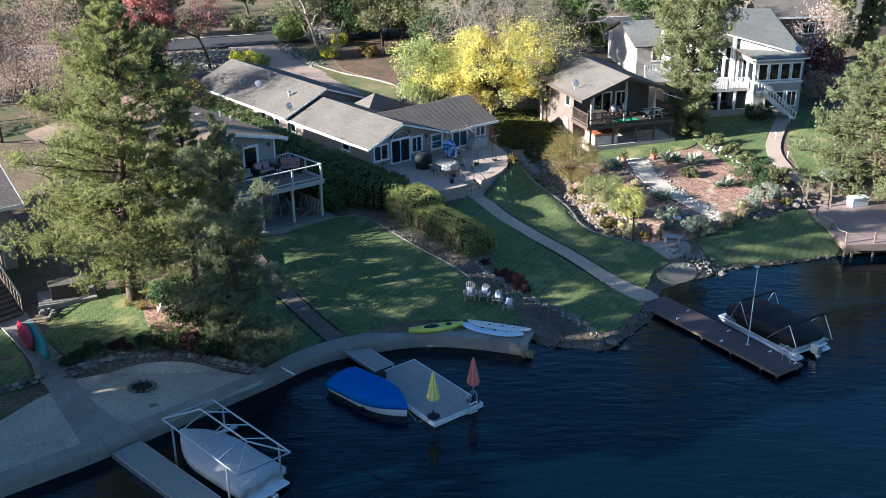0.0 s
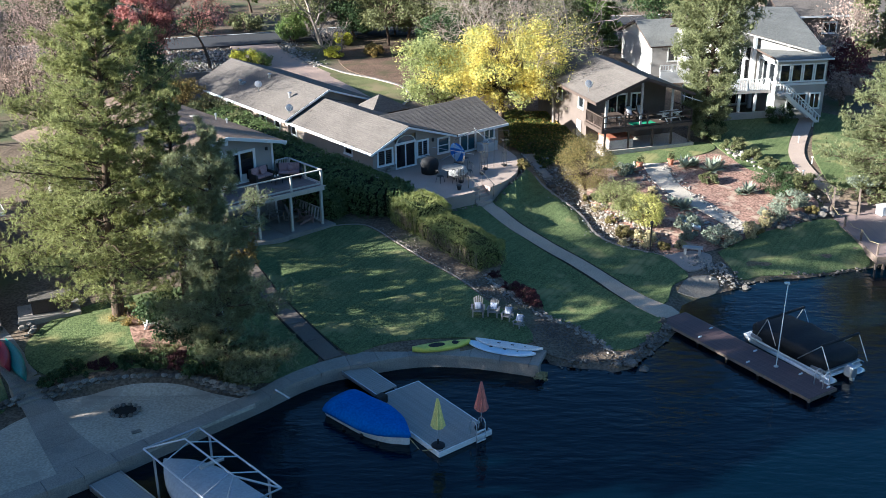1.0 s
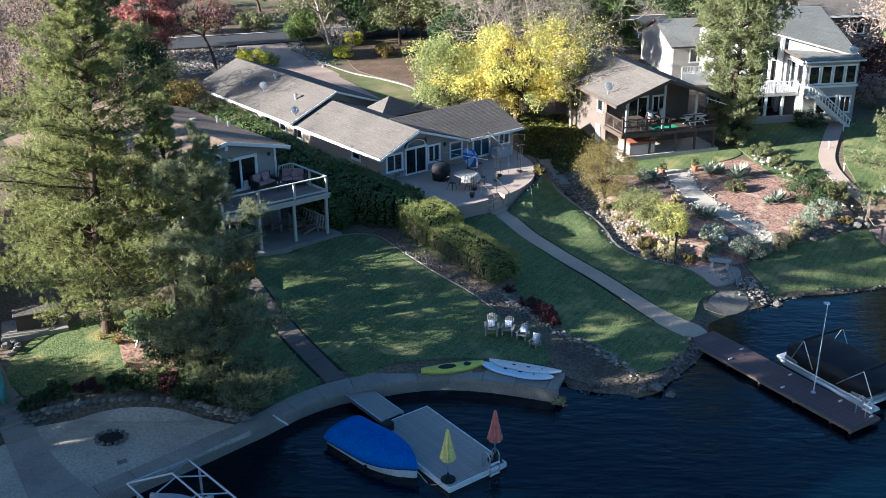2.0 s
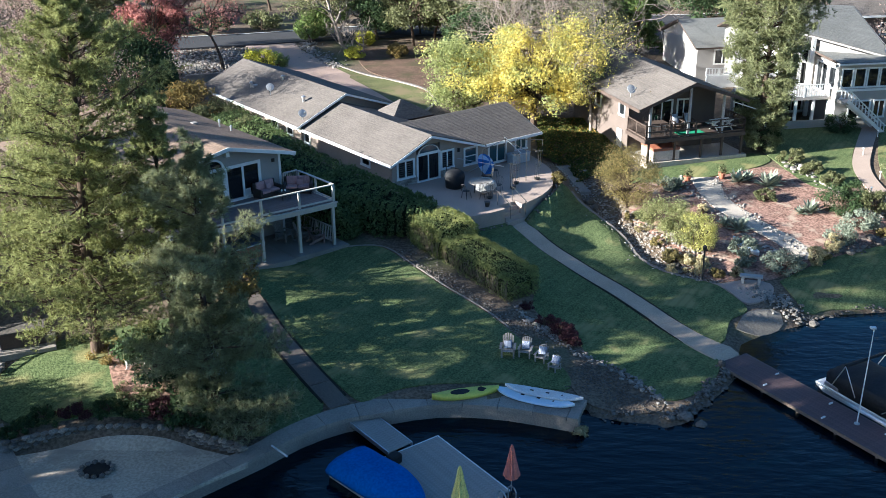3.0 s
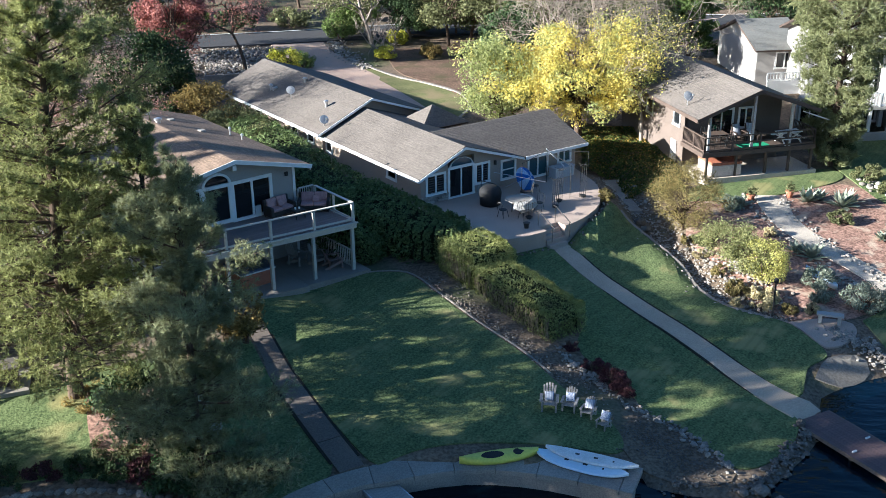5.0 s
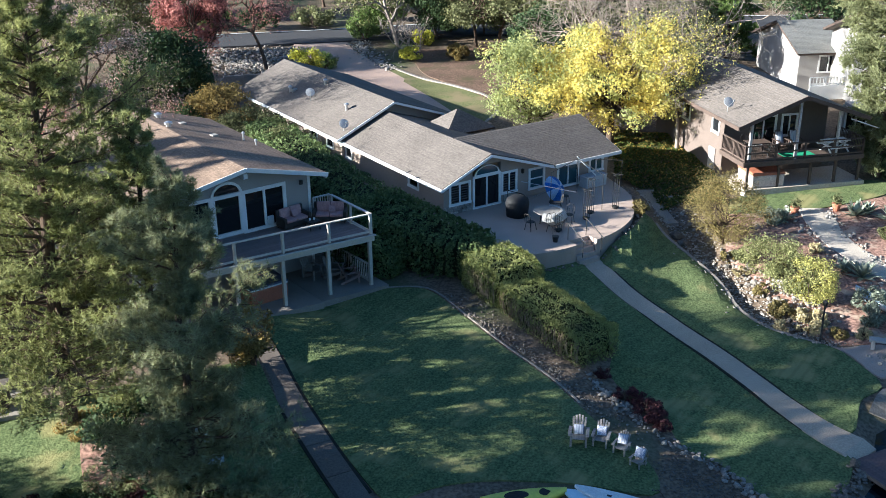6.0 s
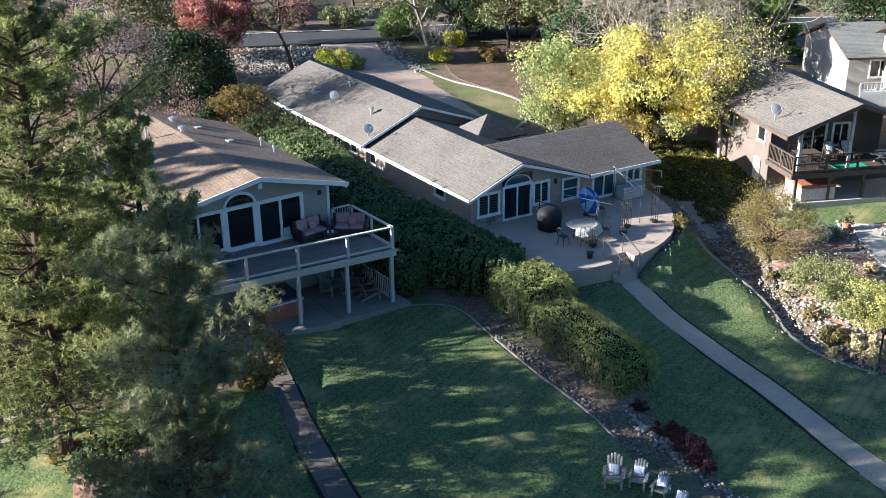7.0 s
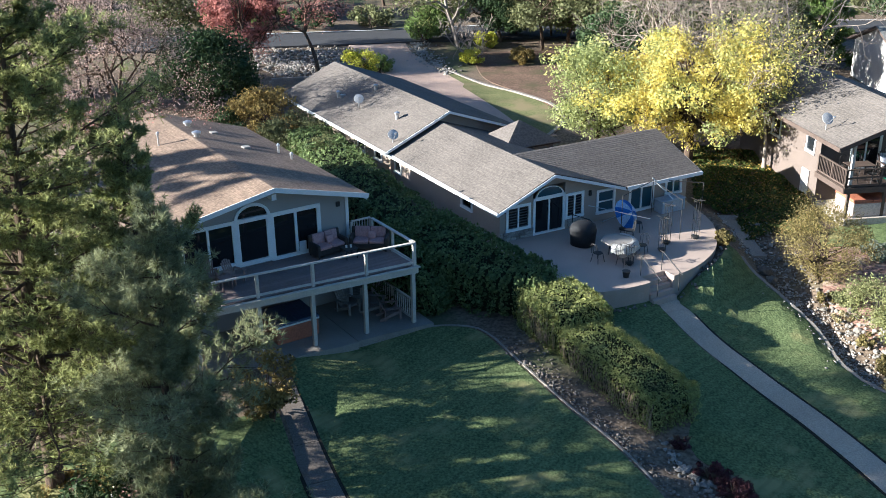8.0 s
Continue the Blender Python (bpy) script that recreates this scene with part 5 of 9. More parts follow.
def needle_tufts(pts, out, size, rng, k=6, thick=0.16, fan=0.62):
    """Fans of thin needles at pts, k narrow blades each."""
    n = len(pts)
    P = np.repeat(pts, k, 0)
    d = np.repeat(out, k, 0) * 0.75 + rng.normal(size=(n * k, 3)) * fan + np.array([0, 0, 0.22])
    d /= np.linalg.norm(d, axis=1)[:, None]
    s = np.cross(d, rng.normal(size=(n * k, 3)))
    s /= np.linalg.norm(s, axis=1)[:, None]
    L = (size * rng.uniform(0.65, 1.35, n * k))[:, None]
    w = s * L * thick * 0.85
    v = np.stack([P + d * L * 0.1 - w, P + d * L * 0.1 + w, P + d * L], 1).reshape(-1, 3)
    return v, np.arange(n * k * 3).reshape(n * k, 3)


def tree_root(name, x, y, label, category="tree", group="", z=None):
    return thing(name, label, category, pose(x, y, (gz(x, y) if z is None else z) - 0.08), group)


def conifer(name, x, y, h, R, label, leaf, seed, z0=0.12, limbs=90, per=46, size=0.34, needles=6, prof=None, lean=(0, 0), droop=0.0, bark=None, trunk=None, thin=0.0, group="", thick=0.16, twigs=False, fan=0.62, puff=0.03, inner=0.28):
    """A needle tree: trunk, limbs in loose whorls, tufts along the outer part of each limb."""
    rng = np.random.default_rng(seed)
    root = tree_root(name, x, y, label, group=group)
    prof = prof or (lambda f: (1 - f) ** 0.75 * (0.75 + 0.25 * math.sin(f * 40)))
    V, F = [], []
    zt = np.linspace(0, h, 12)
    wob = rng.normal(size=(12, 2)).cumsum(0) * 0.05
    tr = np.stack([lean[0] * (zt / h) ** 1.5 + wob[:, 0], lean[1] * (zt / h) ** 1.5 + wob[:, 1], zt], 1)
    r0 = trunk or h * 0.016
    tube(V, F, tr, r0 * (1 - zt / h) ** 0.8 + 0.02, 8)
    P, O = [], []
    for i in range(limbs):
        f = z0 + (0.985 - z0) * ((i + rng.uniform(0, 0.8)) / limbs)
        f = min(f, 0.985)
        az = i * 2.39996 + rng.normal() * 0.35
        L = R * max(0.07, prof(f)) * rng.uniform(0.6, 1.15)
        if rng.random() < thin:
            L *= 0.45
        c = np.array([np.interp(f * h, zt, tr[:, k]) for k in range(3)])
        up = 0.05 + 0.75 * f - droop + rng.normal() * 0.12
        d = np.array([math.cos(az), math.sin(az), up])
        s = np.linspace(0, 1, 6)[:, None]
        sag = np.array([0, 0, -1.0]) * 0.16 * L * s * (1 - 0.5 * s) + rng.normal(size=(6, 3)) * 0.05 * s * L * 0.3
        line = c + d * L * s + sag
        tube(V, F, line, (0.012 + 0.012 * L) * (1 - s[:, 0] * 0.85), 4)
        m = max(6, int(per * (L / R + 0.18)))
        side = np.array([-math.sin(az), math.cos(az), 0])
        ahead = np.array([math.cos(az), math.sin(az), 0.3])
        nb = max(3, m // 7)
        tb = rng.uniform(inner, 1.0, nb) ** 0.85
        q0 = np.stack([np.interp(tb, s[:, 0], line[:, k]) for k in range(3)], 1)
        sg = rng.choice([-1.0, 1.0], nb)[:, None]
        dirs = side * sg * rng.uniform(0.5, 1.1, (nb, 1)) + ahead * rng.uniform(0.35, 0.9, (nb, 1)) + np.array([0, 0, 1.0]) * rng.normal(0.12, 0.22, (nb, 1))
        ln = (0.42 * L * (1.15 - tb * 0.75) * rng.uniform(0.6, 1.25, nb))[:, None]
        bi = rng.integers(0, nb, m)
        uu = rng.uniform(0.25, 1.0, (m, 1)) ** 0.7
        q = q0[bi] + dirs[bi] * ln[bi] * uu + rng.normal(size=(m, 3)) * (puff * L + 0.03)
        o = dirs[bi] + np.array([0, 0, 0.45]) + rng.normal(size=(m, 3)) * 0.25
        if twigs:
            for p, d_ in zip(q0, dirs * ln):
                tube(V, F, [p, p + d_ * 0.5, p + d_ * 0.95], [0.016, 0.011, 0.005], 3)
        P.append(q)
        O.append(o / np.linalg.norm(o, axis=1)[:, None])
    rawmesh("trunk", np.concatenate(V), np.concatenate(F), bark or BARK, root, smooth=True)
    v, f = needle_tufts(np.concatenate(P), np.concatenate(O), size, rng, needles, thick, fan)
    tagged(rawmesh("crown", v, f, leaf, root), kind="stuff")
    return root


def boughs(rng, V, F, start, direction, length, radius, depth, tips, spread=0.75, kids=3, up=0.15, n=5):
    """Forking branches; ends are gathered in tips."""
    s = np.linspace(0, 1, 4)[:, None]
    bend = rng.normal(size=3) * 0.22 * length
    line = start + direction * length * s + bend * s * s
    tube(V, F, line, radius * (1 - 0.45 * s[:, 0]), n)
    end = line[-1]
    if depth == 0:
        tips.append(end)
        return
    for _ in range(kids):
        d = direction + rng.normal(size=3) * spread + np.array([0, 0, up])
        d /= np.linalg.norm(d)
        a = line[rng.integers(2, 4)]
        boughs(rng, V, F, a, d, length * rng.uniform(0.6, 0.85), radius * 0.64, depth - 1, tips, spread, kids, up, max(3, n - 1))


def broadleaf(name, x, y, h, rx, rz, zc, label, leaf, seed, n=9000, size=0.2, blobs=45, bark=None, trunk=0.18, group="", ry=None, category="tree", shell=0.62, fork=3, clump=0.30, z=None):
    """A leafy tree or shrub: forked trunk and a crown of many leaf clumps in an uneven outline."""
    rng = np.random.default_rng(seed)
    root = tree_root(name, x, y, label, category, group, z)
    ry = ry or rx
    V, F, tips = [], [], []
    for k in range(1 if trunk > 0.08 else 4):
        boughs(rng, V, F, np.array([rng.normal() * 0.1, rng.normal() * 0.1, 0]), np.array([rng.normal() * 0.08 * (1 + 3 * (k > 0)), rng.normal() * 0.08 * (1 + 3 * (k > 0)), 1.0]), max(0.3, zc * 0.62), trunk, fork if trunk > 0.08 else 1, tips, 0.7, 3, 0.25, 7)
    d = rng.normal(size=(blobs, 3))
    d /= np.linalg.norm(d, axis=1)[:, None]
    d *= rng.uniform(shell, 1.0, blobs)[:, None] ** 0.7
    C = d * np.array([rx, ry, rz]) * (0.86 + rng.normal(size=(blobs, 1)) * 0.08) + np.array([0, 0, zc])
    C[:, 2] = np.maximum(C[:, 2], 0.12 * h)
    for c in C[::3]:
        a = np.array([0, 0, zc * rng.uniform(0.45, 0.8)])
        s = np.linspace(0, 1, 5)[:, None]
        tube(V, F, a + (c - a) * s + rng.normal(size=(5, 3)) * 0.08 * s * (1 - s), (0.02 + trunk * 0.25) * (1 - 0.8 * s[:, 0]), 4)
    rad = clump * (rx * ry * rz) ** (1 / 3) * rng.uniform(0.65, 1.35, blobs)
    w = rad ** 2 / (rad ** 2).sum()
    idx = rng.choice(blobs, n, p=w)
    o = rng.normal(size=(n, 3))
    o /= np.linalg.norm(o, axis=1)[:, None]
    o[:, 2] = o[:, 2] * 0.8 + 0.15
    P = C[idx] + o * (rad[idx] * rng.uniform(0.45, 1.12, n))[:, None]
    P[:, 2] = np.maximum(P[:, 2], 0.05)
    rawmesh("trunk", np.concatenate(V), np.concatenate(F), bark or BARK, root, smooth=True)
    v, f = leaf_cards(P, o, size, rng)
    tagged(rawmesh("crown", v, f, leaf, root), kind="stuff")
    return root


def bare_tree(name, x, y, h, label, seed, bark=None, depth=4, spread=0.6, trunk=0.16, leaf=None, n=0, size=0.16, group="", up=0.22, kids=3, stems=1):
    """A leafless or half-bare tree of forking branches, with a few leaves at the ends where asked."""
    rng = np.random.default_rng(seed)
    root = tree_root(name, x, y, label, group=group)
    V, F, tips = [], [], []
    stem = []
    for k in range(stems):
        stem.append(len(V))
        d = np.array([rng.normal() * (0.1 + 0.3 * (stems > 1)), rng.normal() * (0.1 + 0.3 * (stems > 1)), 1.0])
        boughs(rng, V, F, np.array([0, 0, 0.0]), d / np.linalg.norm(d), h * 0.33, trunk, depth, tips, spread, kids, up, 6)
    start = np.cumsum([0] + [len(v) for v in V])
    for name_, ids in (("trunk", stem), ("bough", [i for i in range(len(V)) if i not in stem])):
        fs, o = [], 0
        for i in ids:
            fs.append(F[i] - start[i] + o)
            o += len(V[i])
        b = rawmesh(name_, np.concatenate([V[i] for i in ids]), np.concatenate(fs), bark or PALEBARK, root, smooth=True)
        if name_ == "bough":
            tagged(b, kind="stuff")
    if leaf:
        T = np.array(tips)
        P = T[rng.integers(0, len(T), n)] + rng.normal(size=(n, 3)) * h * 0.045
        o = rng.normal(size=(n, 3))
        v, f = leaf_cards(P, o / np.linalg.norm(o, axis=1)[:, None], size, rng)
        tagged(rawmesh("crown", v, f, leaf, root), kind="stuff")
    return root


def hedge(name, line, width, height, label, leaf, seed, n=14000, size=0.12, z_of=None, wobble=0.12, core=None, bare=0.0):
    """A hedge along line: a core coloured near-black as inner shade, and leaves over its uneven surface."""
    rng = np.random.default_rng(seed)
    line = spline(line, 0.4)
    m = len(line)
    wd = np.interp(np.linspace(0, 1, m), np.linspace(0, 1, len(width)), width)
    ht = np.interp(np.linspace(0, 1, m), np.linspace(0, 1, len(height)), height)
    base = np.array([gz(*p) for p in line])
    root = thing(name, label, "hedge", Matrix())
    tan = np.gradient(line, axis=0)
    tan /= np.linalg.norm(tan, axis=1)[:, None]
    nor = np.stack([-tan[:, 1], tan[:, 0]], 1)
    prof = np.array([(-1, 0), (-1.02, 0.5), (-0.98, 0.85), (-0.8, 1.0), (0, 1.03), (0.8, 1.0), (0.98, 0.85), (1.02, 0.5), (1, 0)])
    end = np.minimum(1, np.minimum(np.arange(m) + 0.6, np.arange(m)[::-1] + 0.6) / 1.6)

    def surf(i, j, k):
        """Points on the hedge's skin: i along the line, j round it, k how far out."""
        i0 = np.clip(i.astype(int), 0, m - 2)
        fi = (i - i0)[:, None]
        j0 = np.clip(j.astype(int), 0, len(prof) - 2)
        fj = (j - j0)[:, None]
        pr = prof[j0] * (1 - fj) + prof[j0 + 1] * fj
        c = line[i0] * (1 - fi) + line[i0 + 1] * fi
        g = base[i0] * (1 - fi[:, 0]) + base[i0 + 1] * fi[:, 0]
        lat = pr[:, 0] * wd[i0] * 0.5 * (0.7 + 0.3 * end[i0]) * k
        xy = c + nor[i0] * lat[:, None]
        return np.column_stack([xy, g + pr[:, 1] * ht[i0] * k * (0.86 + 0.14 * end[i0])]), np.column_stack([nor[i0] * pr[:, :1], pr[:, 1] - 0.35])

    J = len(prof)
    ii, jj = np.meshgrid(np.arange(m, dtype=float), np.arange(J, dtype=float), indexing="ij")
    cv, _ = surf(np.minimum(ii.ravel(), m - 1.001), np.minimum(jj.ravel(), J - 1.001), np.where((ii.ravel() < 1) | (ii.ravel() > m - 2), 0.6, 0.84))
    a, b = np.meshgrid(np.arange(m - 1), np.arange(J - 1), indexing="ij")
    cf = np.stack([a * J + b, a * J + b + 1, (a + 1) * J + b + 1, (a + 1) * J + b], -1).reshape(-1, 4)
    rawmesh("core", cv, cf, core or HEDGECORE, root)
    i, j = rng.uniform(0, m - 1.001, n), rng.uniform(0, J - 1.001, n)
    if bare:
        # few leaves on the shaded side, where upright stems show
        keep = (j > 1.9) | (rng.random(n) > bare)
        i, j, n = i[keep], j[keep], int(keep.sum())
        k = int(m * 0.4 * 34)
        si, sj = rng.uniform(0, m - 1.001, k), rng.uniform(0, 0.5, k)
        lo, so = surf(si, sj, np.full(k, 0.96))
        hi, _ = surf(np.clip(si + rng.normal(size=k) * 0.35, 0, m - 1.001), rng.uniform(0.9, 2.2, k), np.full(k, 1.0))
        V, F = [], []
        so = np.column_stack([so[:, :2], np.zeros(k)])
        for a, b, o_ in zip(lo, hi, so * rng.uniform(-0.05, 0.12, (k, 1))):
            tube(V, F, [a, (a + b) / 2 + o_, b], [0.013, 0.01, 0.006], 3)
        tagged(rawmesh("brushwood", np.concatenate(V), np.concatenate(F), TWIG, root), kind="stuff")
    P, O = surf(i, j, np.ones(n))
    nz = np.array([noise.noise(Vector(p) * 1.7) + 0.6 * noise.noise(Vector(p) * 4.5) for p in P])
    O /= np.linalg.norm(O, axis=1)[:, None] + 1e-9
    P = P + O * (nz * wobble + rng.normal(size=n) * 0.05)[:, None]
    # close the ends
    for e, s in ((0, -1), (m - 1, 1)):
        q = rng.uniform(-1, 1, (n // 5, 2))
        E = np.column_stack([line[e] + nor[e] * (q[:, :1] * wd[e] * 0.5) + tan[e] * s * rng.uniform(-0.5, 0.25, (len(q), 1)), base[e] + (q[:, 1] * 0.5 + 0.5) * ht[e] * 1.02])
        P = np.concatenate([P, E])
        O = np.concatenate([O, np.tile(np.array([*(tan[e] * s), 0.2]), (len(q), 1))])
    v, f = leaf_cards(P, O, size, rng)
    tagged(rawmesh("foliage", v, f, leaf, root), kind="stuff")
    return root


def two_tone(name, a1, b1, a2, b2, scale, at, island=0.3, trans=0.35, soft=0.12):
    """Leaves of two colours in patches."""
    m = leafmat(name, a1, b1, island, trans)
    n, l = m.node_tree.nodes, m.node_tree.links
    hue = [x for x in n if x.type == "HUE_SAT"][0]
    old = hue.inputs["Color"].links[0].from_socket
    t = n.new("ShaderNodeTexNoise")
    t.inputs["Scale"].default_value, t.inputs["Detail"].default_value = scale, 3
    co = n.new("ShaderNodeTexCoord")
    l.new(co.outputs["Object"], t.inputs["Vector"])
    r = n.new("ShaderNodeMapRange")
    r.inputs[1].default_value, r.inputs[2].default_value = at, at + soft
    l.new(t.outputs["Fac"], r.inputs[0])
    x = n.new("ShaderNodeMix")
    x.data_type = "RGBA"
    l.new(r.outputs[0], x.inputs[0])
    l.new(old, x.inputs[6])
    x.inputs[7].default_value = (*[(p + q) / 2 for p, q in zip(a2, b2)], 1)
    l.new(x.outputs[2], hue.inputs["Color"])
    return m


PINE = leafmat("pine_needles", (0.31, 0.32, 0.125), (0.2, 0.215, 0.085), 0.5, 0.48)
GREYPINE = leafmat("grey_pine_needles", (0.32, 0.33, 0.18), (0.22, 0.235, 0.13), 0.35, 0.55)
CEDAR = leafmat("cedar_green", (0.21, 0.21, 0.085), (0.115, 0.13, 0.055), 0.45, 0.4)
PALECEDAR = leafmat("pale_cedar_green", (0.29, 0.3, 0.15), (0.19, 0.21, 0.105), 0.35, 0.45)
DARKLEAF = leafmat("dark_green_leaves", (0.065, 0.0975, 0.039), (0.039, 0.065, 0.0286), 0.4, 0.2)
GREENLEAF = leafmat("green_leaves", (0.156, 0.215, 0.065), (0.104, 0.15, 0.0455), 0.35, 0.35)
OLIVE = leafmat("olive_leaves", (0.169, 0.176, 0.078), (0.111, 0.117, 0.0585), 0.35, 0.3)
YELLOW = two_tone("yellow_and_green_leaves", (0.8, 0.66, 0.16), (0.64, 0.56, 0.2), (0.4, 0.43, 0.17), (0.28, 0.33, 0.13), 0.42, 0.49, trans=0.5, soft=0.12)
LIMEGREEN = two_tone("light_green_and_yellow_leaves", (0.38, 0.4, 0.16), (0.26, 0.3, 0.12), (0.7, 0.6, 0.17), (0.6, 0.52, 0.16), 0.5, 0.58, trans=0.45)
TWIG = mat("dry_hedge_twigs", (0.4, 0.31, 0.22), (0.25, 0.19, 0.135), rough=0.95, scale=3, fine=16, bump=0.3, spec=0.1, island=0.35)
PALETWIG = mat("pale_twigs", (0.33, 0.275, 0.23), (0.24, 0.2, 0.165), rough=0.95, scale=2, fine=16, bump=0.3, spec=0.1)
GOLD = leafmat("dry_gold_leaves", (0.325, 0.234, 0.078), (0.221, 0.169, 0.065), 0.4, 0.35)
LIME = leafmat("yellow_green_leaves", (0.546, 0.52, 0.078), (0.39, 0.39, 0.065), 0.35, 0.4)
RED = leafmat("red_leaves", (0.47, 0.21, 0.175), (0.32, 0.135, 0.12), 0.4, 0.35)
DRYOLIVE = leafmat("dry_olive_leaves", (0.27, 0.215, 0.085), (0.18, 0.15, 0.062), 0.45, 0.35)
SUNOLIVE = leafmat("light_olive_leaves", (0.27, 0.275, 0.115), (0.18, 0.19, 0.085), 0.45, 0.35)
PALELIME = leafmat("pale_yellow_green_leaves", (0.5, 0.47, 0.15), (0.36, 0.35, 0.115), 0.4, 0.4)
BARBERRY = leafmat("barberry_leaves", (0.1, 0.042, 0.045), (0.06, 0.026, 0.03), 0.45, 0.2)
AGAVE = leafmat("silver_agave", (0.34, 0.37, 0.28), (0.24, 0.27, 0.2), 0.3, 0.15)
DARKRED = leafmat("dark_red_leaves", (0.19, 0.065, 0.07), (0.11, 0.038, 0.044), 0.4, 0.25)
PINKBROWN = leafmat("dry_pinkish_leaves", (0.5, 0.36, 0.3), (0.36, 0.26, 0.21), 0.35, 0.4)
SAGE = leafmat("grey_green_leaves", (0.247, 0.273, 0.202), (0.169, 0.195, 0.143), 0.3, 0.2)
STRAW = leafmat("straw", (0.546, 0.468, 0.26), (0.39, 0.325, 0.182), 0.3, 0.3)
HEDGELEAF = leafmat("hedge_leaves", (0.16, 0.205, 0.08), (0.09, 0.13, 0.05), 0.45, 0.25)
HEDGESUN = two_tone("clipped_hedge_leaves", (0.34, 0.35, 0.125), (0.22, 0.25, 0.085), (0.39, 0.312, 0.195), (0.286, 0.234, 0.143), 0.8, 0.66, soft=0.2)
# near-black, so the core's colour gives the shade between the leaves
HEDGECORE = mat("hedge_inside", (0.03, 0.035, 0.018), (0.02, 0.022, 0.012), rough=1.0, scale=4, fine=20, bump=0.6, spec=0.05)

# pines on the shore
conifer("pine_tree", -17.0, 49.4, 15.9, 7.2, "tall green pine with layered branches by the beach", PINE, 11, z0=0.12, limbs=150, per=260, size=0.18, needles=12, thick=0.088, fan=0.95, puff=0.035, inner=0.2, prof=lambda f: (1 - f) ** 0.62 * (0.82 + 0.18 * math.sin(f * 33)), lean=(0.8, 0), trunk=0.3, thin=0.22, twigs=True)
conifer("pine_tree", -13.5, 50.0, 11.8, 3.3, "green pine close beside a taller one", PINE, 15, z0=0.42, limbs=52, per=190, size=0.18, needles=12, thick=0.088, fan=0.95, puff=0.04, inner=0.2, prof=lambda f: (1 - f) ** 0.6 * (0.82 + 0.18 * math.sin(f * 30)), trunk=0.18, thin=0.25, twigs=True)
conifer("pine_tree", -10.9, 45.3, 12.0, 3.3, "slender grey-green pine with long needles beside a concrete walk", GREYPINE, 12, z0=0.07, limbs=112, per=185, size=0.2, needles=16, thick=0.055, fan=1.0, puff=0.05, inner=0.18, prof=lambda f: (1 - f) ** 0.45 * (0.8 + 0.3 * math.sin(f * 26)), lean=(0.5, -0.15), trunk=0.16, thin=0.3, twigs=True)
broadleaf("shrub", -13.2, 47.6, 2.6, 2.2, 1.2, 1.2, "dark green shrub under a pine", DARKLEAF, 21, 5000, 0.16, 30, trunk=0.06, category="shrub")
broadleaf("shrub", -9.6, 44.9, 1.6, 1.5, 0.8, 0.8, "low dry brown shrub above the beach", OLIVE, 22, 3500, 0.14, 24, trunk=0.05, category="shrub")
broadleaf("shrub", -11.6, 44.9, 1.7, 1.4, 0.9, 0.8, "low dark shrub above the beach", DARKLEAF, 23, 3500, 0.14, 24, trunk=0.05, category="shrub")
broadleaf("shrub", -11.7, 54.3, 2.6, 1.1, 1.2, 1.4, "shrub with green and gold leaves by the walk", GOLD, 24, 3600, 0.15, 30, trunk=0.07, category="shrub")
broadleaf("tree", -19.5, 54.6, 9.5, 3.2, 3.2, 5.0, "leafy green tree beside the house", OLIVE, 25, 12000, 0.16, 50, trunk=0.18)
# unseen pines added out of view to shade the beach, grey pine and patio
for i, (x, y, h, r) in enumerate(((-31, 33.5, 21, 5.6), (-34, 27, 25, 5.6), (-38, 30, 24, 5.6), (-43, 27, 26, 5.6), (-36.5, 36.5, 30, 5.0), (-28.0, 34.0, 10, 4.5), (-41, 59.0, 13.4, 5.6), (-41.5, 56.0, 16.0, 6.0))):
    conifer("pine_tree", x, y, h, r, "unseen tall pine added to cast shade", PINE, 30 + i, z0=0.1, limbs=80, per=80 if y < 40 else 36, size=0.7, needles=3, thick=0.25, trunk=0.3, group="shore pines")
# two lower unseen trees, added to keep sun off the sand and lawn_10
broadleaf("tree", -29.6, 38.0, 7.6, 3.0, 3.0, 4.4, "unseen leafy tree added to cast shade", GREENLEAF, 47, 9000, 0.22, 44, trunk=0.16)

broadleaf("tree", -31.2, 41.3, 6.2, 3.2, 2.6, 3.3, "unseen leafy tree added to cast shade", GREENLEAF, 48, 7000, 0.22, 40, trunk=0.16)


# hedges between the gardens
hedge("hedge", [(-18.6, 82.5), (-14.6, 76.0), (-11.0, 70.6), (-8.6, 67.2)], [2.6, 3.0, 3.0, 2.8], [1.8, 2.1, 2.2, 2.5], "tall dark green hedge along the house wall", HEDGELEAF, 41, 16000, 0.16, wobble=0.4)
hedge("hedge", [(-8.8, 67.4), (-6.6, 65.8), (-4.4, 64.6), (-2.6, 64.4)], [3.6, 3.8, 3.2, 2.2], [2.5, 2.2, 1.9, 1.5], "spreading dark green hedge below the patio", HEDGELEAF, 42, 16000, 0.14, wobble=0.3)
hedge("hedge", [(-2.9, 63.6), (-1.9, 62.5), (-1.0, 61.3)], [2.7, 3.0, 2.6], [1.5, 1.65, 1.45], "rounded clipped hedge with sunlit top", HEDGESUN, 43, 15000, 0.085, wobble=0.16, bare=0.2)
hedge("hedge", [(-1.15, 61.0), (0.8, 58.6), (2.4, 56.75)], [2.2, 2.3, 2.2], [1.25, 1.3, 1.35], "long clipped hedge with bare twiggy side", HEDGESUN, 44, 17000, 0.08, wobble=0.14, bare=0.55)
